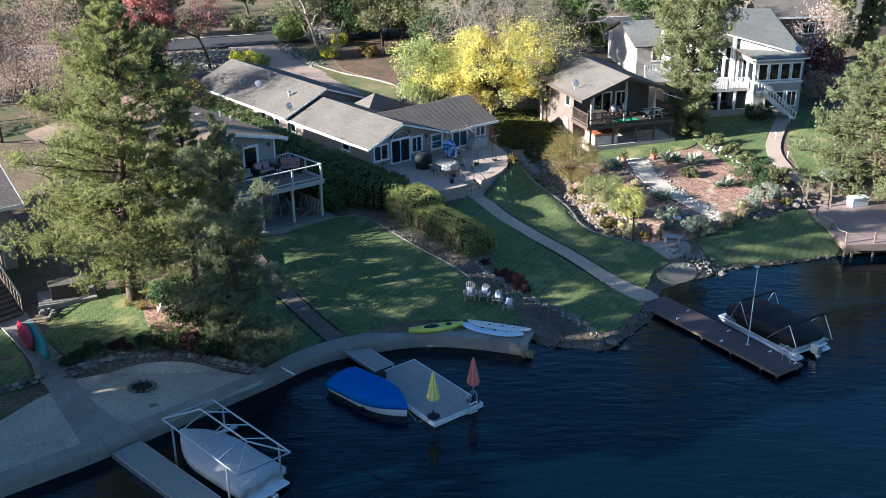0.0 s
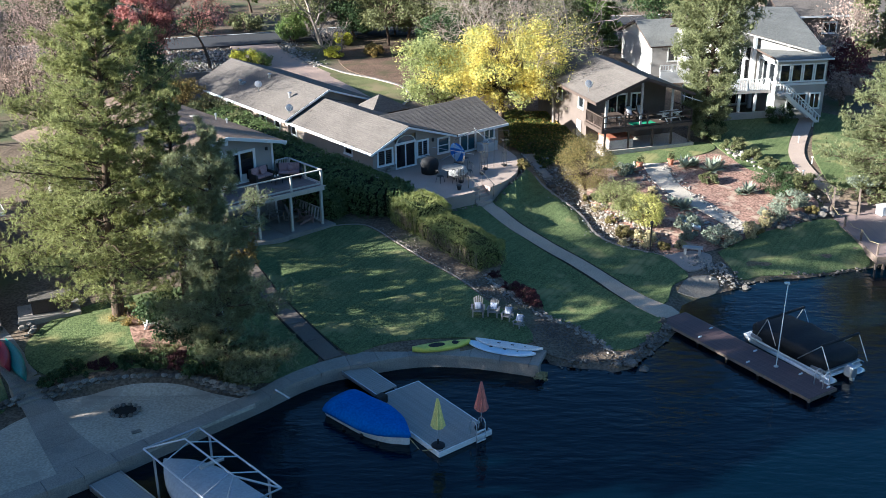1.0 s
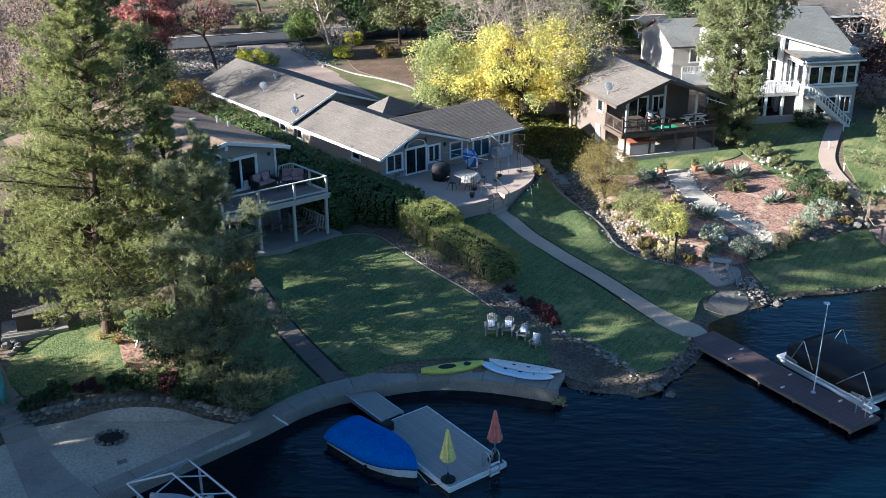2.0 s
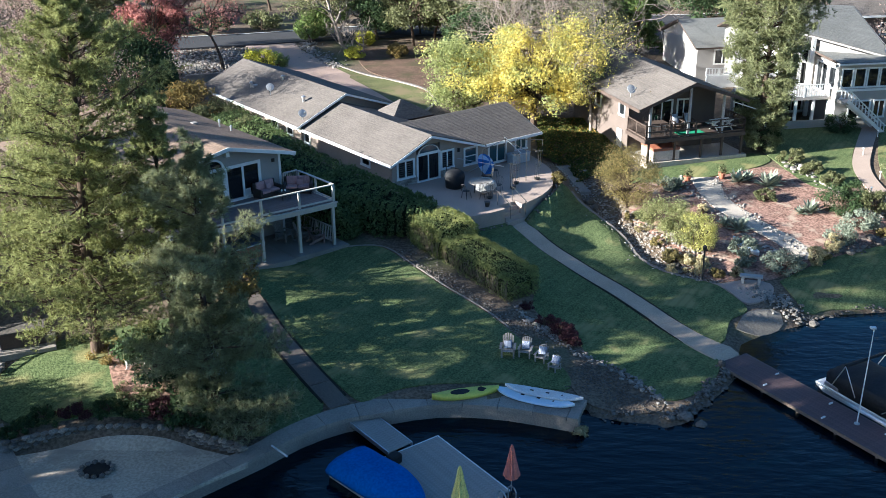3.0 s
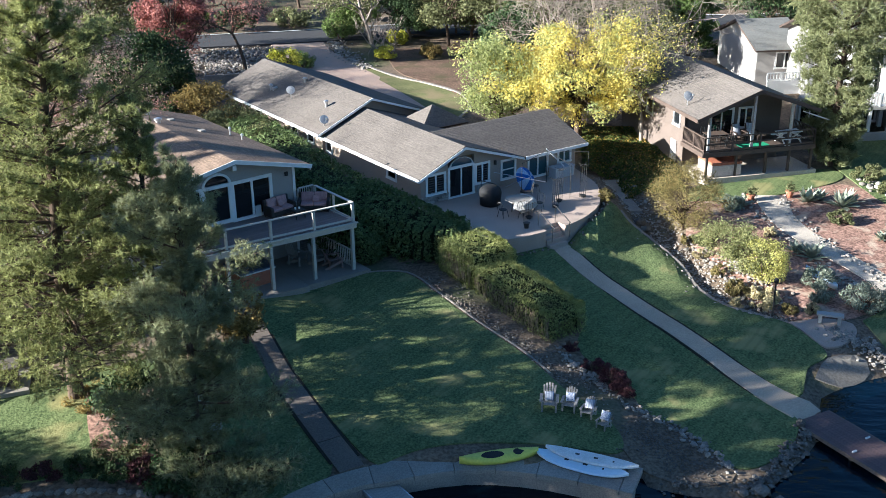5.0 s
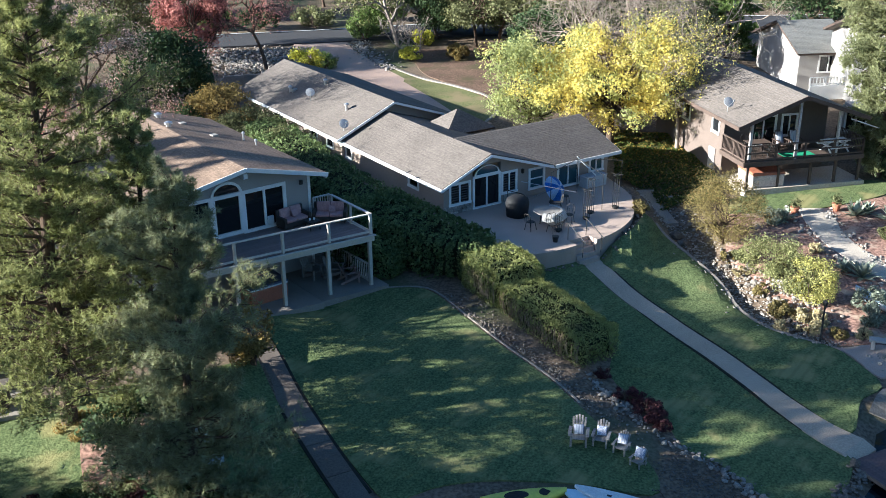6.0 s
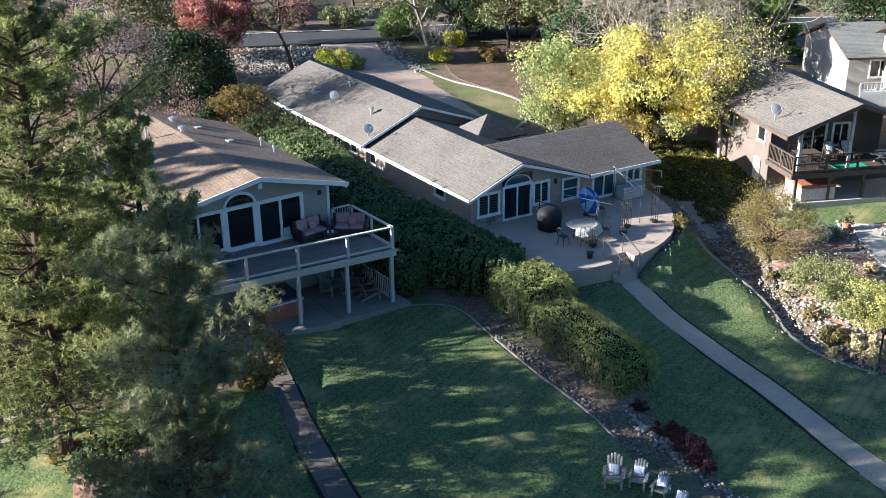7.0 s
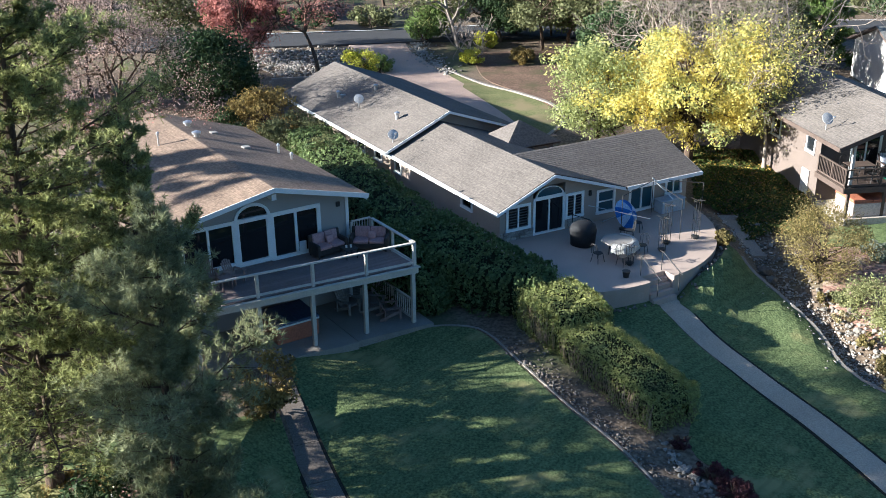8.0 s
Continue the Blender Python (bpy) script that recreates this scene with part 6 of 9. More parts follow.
hedge("hedge", [(-10.2, 65.6), (-8.4, 64.2), (-6.9, 63.6)], [1.8, 2.2, 1.6], [2.6, 2.2, 1.2], "dark green hedge beside the deck", HEDGELEAF, 45, 8000, 0.15, wobble=0.4)
broadleaf("shrub", 4.3, 53.5, 0.7, 0.75, 0.3, 0.28, "low dark red barberry shrub in the bed", BARBERRY, 46, 3000, 0.08, 26, trunk=0.04, ry=0.7, category="shrub")
broadleaf("shrub", 3.6, 54.3, 0.7, 0.65, 0.3, 0.28, "low dark red barberry shrub in the bed", BARBERRY, 47, 2600, 0.08, 22, trunk=0.04, category="shrub")
broadleaf("shrub", 4.75, 52.8, 0.6, 0.45, 0.26, 0.24, "low dark red barberry shrub in the bed", BARBERRY, 146, 1600, 0.08, 18, trunk=0.04, category="shrub")
broadleaf("shrub", 2.6, 55.7, 0.5, 0.4, 0.2, 0.18, "low dark red barberry shrub in the bed", BARBERRY, 147, 1200, 0.07, 14, trunk=0.03, category="shrub")

for i, (x, y, r, m_) in enumerate(((-17.6, 44.9, 0.6, DARKLEAF), (-16.4, 45.2, 0.55, BARBERRY), (-15.2, 45.4, 0.6, DARKLEAF), (-14.0, 45.4, 0.55, DARKLEAF), (-12.9, 45.4, 0.6, BARBERRY), (-18.6, 44.2, 0.5, DARKLEAF), (-16.2, 49.2, 0.9, GOLD), (-14.2, 46.6, 0.8, OLIVE), (-9.0, 46.0, 0.6, OLIVE))):
    broadleaf("shrub", x, y, 0.6, r * 1.5, 0.24, 0.2, "low plant above the beach wall", m_, 310 + i, 2000, 0.09, 22, trunk=0.02, category="shrub", group="plants above the beach wall")

# garden beside the dry creek
broadleaf("shrub", 9.6, 70.0, 3.6, 2.0, 1.9, 2.0, "round shrub with dry gold and green leaves", DRYOLIVE, 51, 18000, 0.075, 80, trunk=0.07, category="shrub")
broadleaf("shrub", 11.4, 66.2, 2.2, 1.75, 1.0, 1.05, "olive green shrub beside the dry creek", SUNOLIVE, 52, 7000, 0.09, 50, trunk=0.05, category="shrub")
broadleaf("shrub", 12.8, 63.8, 2.5, 1.15, 1.15, 1.25, "bright yellow-green shrub by the creek", PALELIME, 53, 6500, 0.085, 44, trunk=0.05, category="shrub")
broadleaf("shrub", 11.9, 64.6, 2.0, 1.4, 1.0, 1.05, "olive green shrub beside the dry creek", SUNOLIVE, 54, 5500, 0.09, 34, trunk=0.05, category="shrub")
for i, (x, y, r, hh, m_, lab) in enumerate(((22.4, 68.6, 1.5, 1.3, DARKLEAF, "dark green shrub at the edge of a mulch bed"), (23.0, 66.6, 1.2, 0.9, SAGE, "grey-green sage shrub among rocks"), (21.2, 64.7, 1.0, 0.8, SAGE, "grey-green sage shrub among rocks"),
                                           (18.9, 62.0, 0.6, 0.8, STRAW, "clump of straw-coloured grass"), (20.4, 63.6, 0.55, 0.8, STRAW, "clump of straw-coloured grass"), (16.9, 61.2, 1.2, 0.7, SAGE, "low grey-green lavender mound"),
                                           (14.9, 62.0, 0.7, 0.6, SAGE, "low grey-green lavender mound"), (20.6, 79.6, 1.2, 1.2, DARKLEAF, "dark shrub at the lawn edge"), (21.8, 77.2, 0.9, 0.7, OLIVE, "low shrub along a stone edge"),
                                           (22.6, 75.2, 0.8, 0.6, OLIVE, "low shrub along a stone edge"), (23.4, 73.4, 0.8, 0.6, OLIVE, "low dry shrub along a stone edge"), (23.9, 70.6, 1.0, 1.0, DARKLEAF, "dark green shrub at the edge of a mulch bed"),
                                           (15.3, 63.4, 0.9, 0.7, SAGE, "low grey-green shrub in mulch"), (12.6, 72.6, 0.8, 0.6, SAGE, "low grey-green shrub in mulch"), (18.4, 70.8, 0.7, 0.5, OLIVE, "low shrub in a mulch bed"),
                                           (10.4, 68.0, 0.7, 0.5, OLIVE, "low shrub beside the dry creek"), (12.2, 61.7, 0.7, 0.7, STRAW, "clump of straw-coloured grass by the creek"), (11.2, 63.0, 0.6, 0.6, DRYOLIVE, "dry brown shrub by the creek"),
                                           (27.4, 84.0, 1.4, 0.9, DARKLEAF, "dark green shrub below the deck"), (24.0, 65.6, 0.5, 0.35, DRYOLIVE, "dry brown shrub among rocks"), (-19.0, 104.0, 1.2, 1.0, GREENLEAF, "green shrub beside the driveway"), (5.2, 71.0, 0.5, 0.5, DRYOLIVE, "dry shrub beside the patio"))):
    broadleaf("shrub", x, y, hh * 2, r, hh * 0.75, hh * 0.7, lab, m_, 60 + i, int(1300 * r + 900), 0.12, 22, trunk=0.03, category="shrub")
for i, (x, y) in enumerate(((10.6, 64.9), (11.0, 61.9), (11.9, 62.6), (13.4, 61.3), (14.3, 60.9), (10.0, 66.8), (9.5, 68.2), (12.7, 62.3), (17.9, 61.5), (19.6, 62.7), (14.0, 68.9), (11.3, 68.9))):
    broadleaf("grass_clump", x, y, 0.8, 0.42, 0.3, 0.3, "clump of dry straw grass in the bed", STRAW if i % 3 else DRYOLIVE, 440 + i, 1100, 0.11, 12, trunk=0.015, category="grass", group="dry grass clumps")
# ground cover on the bank by the creek
rng = np.random.default_rng(5)
n = 20000
P = np.stack([rng.uniform(4.4, 10.4, n), rng.uniform(74.6, 87, n), np.zeros(n)], 1)
keep = (P[:, 0] > 6.2 + 0.1 * (80 - P[:, 1])) | (P[:, 1] > 78)
P = P[keep]
P[:, 2] = ground_z(P[:, 0], P[:, 1]) + 0.12 + np.array([0.25 * noise.noise(Vector(p) * 0.9) for p in P])
v, f = leaf_cards(P, np.tile([0, 0, 1.0], (len(P), 1)), 0.17, rng)
tagged(rawmesh("ground_cover", v, f, leafmat("ivy_leaves", (0.09, 0.12, 0.03), (0.05, 0.07, 0.02), 0.5, 0.2)), "green ground cover with yellow fallen leaves", "ground cover", kind="stuff")
P = P[rng.random(len(P)) < 0.13] + np.array([0, 0, 0.05])
v, f = leaf_cards(P, np.tile([0, 0, 1.0], (len(P), 1)), 0.13, rng)
tagged(rawmesh("fallen_leaf_litter", v, f, leafmat("fallen_leaves", (0.34, 0.24, 0.06), (0.2, 0.11, 0.04), 0.5, 0.2)), "scattered yellow and brown fallen leaves on ground cover", "fallen leaves", kind="stuff")


def agave(x, y, r, seed, label):
    """A rosette of stiff pointed leaves."""
    rng = np.random.default_rng(seed)
    root = thing("agave", label, "agave", pose(x, y, gz(x, y)), group="agaves in the mulch")
    V, F = [], []
    for i in range(34):
        az, el = i * 2.4 + rng.normal() * 0.1, rng.uniform(0.15, 1.25)
        d = np.array([math.cos(az) * math.cos(el), math.sin(az) * math.cos(el), math.sin(el)])
        s = np.array([-math.sin(az), math.cos(az), 0])
        L = r * rng.uniform(0.8, 1.15)
        b = len(V)
        w = 0.11 * r + 0.02
        V += [s * -w * 0.6, s * w * 0.6, d * L * 0.5 + s * w, d * L - np.array([0, 0, 0.05]), d * L * 0.5 - s * w, d * L * 0.5 + np.array([0, 0, -0.03])]
        F += [(b, b + 5, b + 4), (b, b + 1, b + 5), (b + 1, b + 2, b + 5), (b + 5, b + 2, b + 3), (b + 4, b + 5, b + 3)]
    rawmesh("leaves", V, F, AGAVE, root)
    return root


for i, (x, y, r) in enumerate(((17.3, 73.7, 1.0), (18.0, 74.0, 0.8), (19.1, 73.0, 1.15), (19.7, 73.5, 0.9), (20.7, 68.9, 0.9), (20.0, 68.7, 0.6), (15.7, 66.4, 1.0), (15.0, 67.1, 0.7), (13.3, 72.8, 0.8))):
    agave(x, y, r, 90 + i, "grey-green agave rosette in bark mulch")

# large trees between and behind the houses
broadleaf("tree", 4.4, 84.6, 9.0, 6.8, 4.1, 4.6, "broad autumn tree with yellow and green leaves", YELLOW, 101, 40000, 0.17, 230, trunk=0.3, ry=4.8, clump=0.145, shell=0.3, fork=2)
broadleaf("tree", -1.2, 85.4, 7.8, 3.2, 3.3, 4.0, "leafy yellow-green tree behind the house roof", LIMEGREEN, 105, 13000, 0.17, 60, trunk=0.16)
bare_tree("bare_tree", 5.4, 88.6, 16.0, "large bare tree with tangled pale twigs", 102, bark=PALETWIG, depth=7, spread=0.85, trunk=0.15, kids=3, stems=2)
bare_tree("bare_tree", 4.4, 91.0, 14.5, "bare tree with pale grey twigs", 103, bark=PALETWIG, depth=6, spread=0.8, trunk=0.14, kids=3)
bare_tree("bare_tree", 8.6, 83.6, 9.5, "half-bare tree at the house corner", 104, bark=PALETWIG, depth=6, spread=0.7, trunk=0.14, leaf=YELLOW, n=4500, size=0.14)
conifer("cedar_tree", 20.2, 79.8, 15.5, 3.9, "dense grey-green conifer in front of a pale house", PALECEDAR, 111, z0=0.03, limbs=250, per=120, size=0.24, needles=9, thick=0.11, droop=-0.1, fan=0.9, puff=0.05, inner=0.35, trunk=0.24, prof=lambda f: np.interp(f, [0, 0.12, 0.3, 0.5, 0.62, 0.8, 1.0], [0.3, 0.4, 0.52, 0.78, 0.9, 0.7, 0.1]))
conifer("cedar_tree", 31.6, 69.2, 10.6, 5.4, "broad grey-green conifer on the lawn", PALECEDAR, 112, z0=0.03, limbs=160, per=110, size=0.2, needles=11, thick=0.13, droop=0.12, prof=lambda f: (1 - f) ** 0.7, twigs=True)
conifer("cedar_tree", 36.0, 75.0, 10.5, 4.4, "broad grey-green conifer on the lawn", PALECEDAR, 113, z0=0.05, limbs=110, per=60, size=0.4, needles=5, droop=0.1)
for i, (x, y, h, r) in enumerate(((41.6, 104.6, 12.5, 1.0), (45.0, 106.0, 12.0, 1.1))):
    conifer("cypress_tree", x, y, h, r * 1.5, "narrow green cypress behind the pale house", PALECEDAR, 120 + i, z0=0.02, limbs=180, per=30, size=0.44, needles=6, thick=0.2, prof=lambda f: 0.6 * (1 - f ** 4) ** 0.5 + 0.06, droop=-0.9, group="cypresses")
bare_tree("bare_tree", 36.2, 97.6, 11.0, "bare reddish-brown tree behind the pale house", 125, depth=5, trunk=0.2, leaf=PINKBROWN, n=2500, size=0.2)
broadleaf("tree", 35.6, 92.0, 4.5, 2.4, 2.0, 2.4, "dark red leafy shrub tree", DARKRED, 126, 4500, 0.2, 30, trunk=0.1)
broadleaf("tree", 34.0, 88.5, 3.5, 1.6, 1.4, 1.8, "reddish-brown leafy shrub by the house", PINKBROWN, 127, 2600, 0.18, 24, trunk=0.08)
conifer("pine_tree", 15.8, 110.0, 11.5, 3.6, "green conifer behind the houses", GREENLEAF, 128, z0=0.05, limbs=90, per=60, size=0.45, needles=5)
conifer("pine_tree", 8.6, 118, 14.0, 4.4, "dark conifer along the street", DARKLEAF, 129, z0=0.05, limbs=80, per=46, size=0.55, needles=5)
# by the street and the driveway
broadleaf("tree", -30.3, 103.4, 9.5, 2.7, 4.4, 5.0, "tall red-leaved autumn tree", RED, 131, 11000, 0.24, 55, trunk=0.16, clump=0.24)
bare_tree("bare_tree", -24.1, 103.6, 8.0, "bare dark tree with weeping branches and red leaves", 132, bark=BARK, depth=5, spread=0.7, trunk=0.2, leaf=RED, n=4200, size=0.13, up=-0.12)
broadleaf("tree", -28.2, 91.2, 6.4, 3.8, 2.7, 3.0, "dense dark green tree behind the roof", DARKLEAF, 133, 14000, 0.24, 60, trunk=0.2)
broadleaf("shrub", -20.4, 103.4, 2.2, 1.7, 0.9, 1.0, "yellow-green shrub beside the driveway", LIME, 134, 3000, 0.16, 24, trunk=0.05, category="shrub")
broadleaf("shrub", -22.6, 86.4, 3.2, 2.8, 1.4, 1.6, "olive shrub with gold leaves along the wall", GOLD, 135, 6500, 0.18, 36, trunk=0.06, category="shrub")
broadleaf("shrub", -19.6, 83.2, 2.6, 2.2, 1.2, 1.3, "olive green shrub along the house wall", OLIVE, 136, 5000, 0.17, 30, trunk=0.06, category="shrub")
broadleaf("shrub", -16.6, 79.6, 2.4, 2.0, 1.1, 1.2, "dark green shrub along the house wall", OLIVE, 137, 4500, 0.17, 30, trunk=0.06, category="shrub")
broadleaf("shrub", -24.8, 84.6, 2.2, 1.8, 1.0, 1.0, "dark green rounded shrub behind the roof", DARKLEAF, 138, 3500, 0.17, 24, trunk=0.06, category="shrub")
bare_tree("tree", -33.5, 88.0, 10.5, "tree with dry pinkish-brown leaves", 139, bark=BARK, depth=5, spread=0.7, trunk=0.15, leaf=PINKBROWN, n=7000, size=0.13)
bare_tree("tree", -39.0, 94.0, 12.5, "tree with dry pinkish-brown leaves", 140, bark=BARK, depth=5, spread=0.7, trunk=0.17, leaf=PINKBROWN, n=8000, size=0.15)
broadleaf("tree", -38.5, 107.0, 10.0, 4.4, 4.2, 6.0, "tree with dry olive-brown leaves", OLIVE, 141, 9000, 0.26, 50, trunk=0.18)
for i, (x, y) in enumerate(((-41, 84), (-48, 88), (-36, 79), (-52, 96), (-44, 77), (-31, 82))):
    bare_tree("tree", x, y, 11.5, "tree with dry pinkish-brown leaves and bare twigs", 170 + i, bark=BARK, depth=5, spread=0.7, trunk=0.15, leaf=PINKBROWN if i % 4 else OLIVE, n=7000, size=0.13, group="dry trees behind the shore house")
broadleaf("tree", -50.0, 90.0, 11.5, 5.2, 5.2, 6.4, "tree with dry pinkish leaves", PINKBROWN, 142, 11000, 0.28, 50, trunk=0.2)
bare_tree("bare_tree", -23.0, 69.5, 8.5, "small tree with few red leaves by the roof", 143, bark=BARK, depth=5, trunk=0.1, spread=0.7, leaf=RED, n=2600, size=0.1)
broadleaf("shrub", -17.4, 116.2, 3.4, 2.4, 1.6, 1.8, "bright green shrub by the street", GREENLEAF, 144, 4500, 0.22, 30, trunk=0.08, category="shrub")
bare_tree("bare_tree", -12.6, 110.0, 4.2, "pale bare branching shrub", 145, depth=4, trunk=0.08, stems=4, spread=0.7)
bare_tree("bare_tree", -14.2, 114.6, 9.5, "leaning pale-trunked tree with thin olive leaves", 146, depth=4, trunk=0.2, leaf=OLIVE, n=5000, size=0.24, stems=2)
broadleaf("shrub", -12.0, 107.6, 1.4, 1.3, 0.6, 0.7, "golden low shrub in the mulch bed", LIME, 147, 1800, 0.16, 20, trunk=0.05, category="shrub")
for i, (x, y, h, r, m_, lab) in enumerate(((-6.6, 113.5, 9, 4.2, OLIVE, "olive green tree beside the mulch bed"), (-10.4, 117.0, 6, 3.0, DARKLEAF, "dark green tree by the street"), (-1.6, 112.5, 9, 4.0, OLIVE, "olive green tree behind the mulch bed"), (-0.6, 100.5, 6.5, 2.6, DARKLEAF, "dark green tree beside the mulch bed"),
                                           (2.8, 106, 9.5, 3.8, OLIVE, "olive green tree behind the yellow tree"), (-4.6, 117.0, 6.5, 3.2, GREENLEAF, "green tree by the street"), (22.5, 108, 10, 3.6, DARKLEAF, "dark green tree behind the houses"), (11.0, 102.0, 8.0, 3.0, OLIVE, "olive green tree behind the houses"))):
    broadleaf("tree", x, y, h, r, h * 0.4, h * 0.55, lab, m_, 150 + i, 8000, 0.26, 46, trunk=0.18)
for i, (x, y, r, hh, m_, lab) in enumerate(((-6.1, 119.0, 3.6, 4.6, OLIVE, "olive green shrub tree by the street"), (-11.6, 114.6, 1.3, 0.9, LIME, "golden low shrub in the mulch bed"), (-1.4, 104.4, 1.6, 1.2, OLIVE, "olive shrub at the mulch edge"), (-16.8, 119.0, 2.0, 2.2, LIMEGREEN, "bright green shrub by the street"),
                                           (-9.6, 120.0, 2.4, 2.4, DARKLEAF, "dark green shrub by the street"), (-2.4, 117.5, 3.0, 4.0, OLIVE, "olive green shrub tree by the street"), (1.6, 118.0, 3.0, 4.4, GREENLEAF, "green shrub tree by the street"), (-7.8, 108.6, 1.2, 0.8, GOLD, "low dry shrub in the mulch bed"), (-3.2, 109.4, 1.4, 1.0, OLIVE, "low olive shrub in the mulch bed"),
                                           (28.6, 69.0, 1.2, 0.8, SAGE, "grey-green shrub beside the garden stair"), (24.6, 69.0, 1.1, 1.0, OLIVE, "olive shrub beside the walk"))):
    broadleaf("shrub", x, y, hh * 2, r, hh * 0.75, hh * 0.75, lab, m_, 400 + i, int(1500 * r + 600), 0.2 if y > 90 else 0.13, 26, trunk=0.05, category="shrub")
# beyond the street
rs = random.Random(77)
for i in range(26):
    x = -85 + i * 7.4 + rs.uniform(-2, 2)
    y = np.interp(x, [-160, -60, -28, -10, 20, 60, 200], [98, 109.5, 116.4, 121.4, 126, 128, 126]) + rs.uniform(9, 24)
    h = rs.uniform(6, 13)
    if i % 3 == 0:
        conifer("pine_tree", x, y, h + 2, 3.8, "dark green conifer across the street", DARKLEAF if i % 2 else CEDAR, 200 + i, z0=0.05, limbs=60, per=40, size=0.6, needles=4, group="trees across the street")
    else:
        broadleaf("tree", x, y, h, h * 0.42, h * 0.4, h * 0.56, "leafy tree across the street", (OLIVE, GREENLEAF, DARKLEAF, PINKBROWN)[rs.randrange(4)], 200 + i, 2800, 0.46, 30, trunk=0.18, group="trees across the street")
for i in range(30):
    x = -75 + i * 5.2 + rs.uniform(-1.5, 1.5)
    y = np.interp(x, [-160, -60, -28, -10, 20, 60, 200], [98, 109.5, 116.4, 121.4, 126, 128, 126]) + rs.uniform(4.8, 8)
    broadleaf("shrub", x, y, 2.4, 2.4, 1.0, 1.1, "dark green shrub along the street", (DARKLEAF, OLIVE, GREENLEAF)[i % 3], 330 + i, 1500, 0.3, 16, trunk=0.05, category="shrub", group="street shrubs")
rng = np.random.default_rng(8)
C = np.stack([rng.uniform(-220, 260, 900), rng.uniform(150, 330, 900), np.zeros(900)], 1)
C[:, 2] = ground_z(C[:, 0], C[:, 1])
idx = rng.integers(0, 900, 24000)
o = rng.normal(size=(24000, 3))
P = C[idx] + np.array([0, 0, 4.0]) + o * np.array([2.2, 2.2, 2.4])
v, f = leaf_cards(P, o / np.linalg.norm(o, axis=1)[:, None], 1.6, rng)
tagged(rawmesh("far_woods", v, f, DARKLEAF), "dark green woods on the far slope", "woods", kind="stuff")


# ---- docks and boats ----
PLASTIC_W = mat("white_plastic", (0.78, 0.78, 0.76), rough=0.4, fine=15, bump=0.03, mixfine=0.05)
BLUECOVER = mat("blue_boat_cover", (0.008, 0.13, 0.45), (0.006, 0.09, 0.34), rough=0.85, spec=0.15, scale=1.2, fine=9, bump=0.35, mixfine=0.2)
CANVASWHITE = mat("white_canvas", (0.7, 0.68, 0.64), (0.6, 0.58, 0.54), rough=0.85, scale=1.5, fine=14, bump=0.3, mixfine=0.12)
GREYCOVER = mat("grey_boat_cover", (0.42, 0.43, 0.44), (0.34, 0.35, 0.36), rough=0.7, scale=1.0, fine=8, bump=0.35, mixfine=0.12)
BLACKCOVER = mat("black_cover", (0.01, 0.011, 0.013), (0.006, 0.0065, 0.0075), rough=0.7, scale=1.2, fine=8, bump=0.5, mixfine=0.3)
YELLOWCLOTH = mat("yellow_cloth", (0.78, 0.7, 0.25), (0.66, 0.58, 0.2), rough=0.8, fine=20, bump=0.2)
REDCLOTH = mat("coral_red_cloth", (0.66, 0.22, 0.17), (0.5, 0.16, 0.125), rough=0.8, fine=20, bump=0.2)
BLUEWHITE = mat("pale_blue_board", (0.68, 0.78, 0.84), (0.6, 0.72, 0.8), rough=0.35, fine=10, bump=0.03, mixfine=0.04)
YELLOWHULL = mat("yellow_kayak_plastic", (0.7, 0.66, 0.12), (0.58, 0.56, 0.1), rough=0.4, fine=10, bump=0.05, mixfine=0.08)
REDHULL = mat("red_canoe_plastic", (0.27, 0.016, 0.038), (0.2, 0.012, 0.03), rough=0.4, fine=10, bump=0.05, mixfine=0.08)
TEALHULL = mat("teal_canoe_plastic", (0.03, 0.24, 0.22), (0.02, 0.18, 0.17), rough=0.4, fine=10, bump=0.05, mixfine=0.08)
CUSHION = mat("pink_brown_cushion", (0.48, 0.28, 0.26), (0.38, 0.21, 0.2), rough=0.9, fine=20, bump=0.25)
WICKER = mat("dark_wicker", (0.05, 0.04, 0.035), (0.03, 0.024, 0.02), rough=0.7, fine=40, bump=0.5)
GREYWOOD = mat("grey_painted_wood", (0.3, 0.27, 0.24), (0.21, 0.19, 0.17), rough=0.7, fine=18, bump=0.15, random_ob=0.08)
SPATEAK = mat("spa_side_panel", (0.42, 0.15, 0.085), (0.33, 0.115, 0.065), rough=0.6, fine=14, bump=0.15)
SPACOVER = mat("spa_cover_vinyl", (0.055, 0.085, 0.15), (0.04, 0.06, 0.11), rough=0.5, fine=10, bump=0.1)
TERRACOTTA = mat("terracotta", (0.42, 0.16, 0.09), (0.33, 0.12, 0.07), rough=0.85, fine=20, bump=0.2)
TIMBER = mat("weathered_timber", (0.19, 0.14, 0.11), (0.12, 0.09, 0.07), rough=0.9, fine=16, bump=0.4, mixfine=0.3, random_ob=0.15)


def frame_of(x, y, z, dx, dy):
    """A pose whose y axis runs along (dx, dy)."""
    return pose(x, y, z, 0, 0, math.degrees(math.atan2(-dx, dy)))


def boards(parent, w, L, z, thick, material, name="board", pitch=0.145, gap=0.008):
    """Cross boards from y = 0 to L, w wide, sharing one mesh."""
    k = int(L / pitch)
    src = part(name, box(B(), -w / 2, w / 2, 0, pitch - gap, z - thick, z), material, parent)
    for i in range(1, k):
        again(src, parent, pose(0, i * pitch, 0))


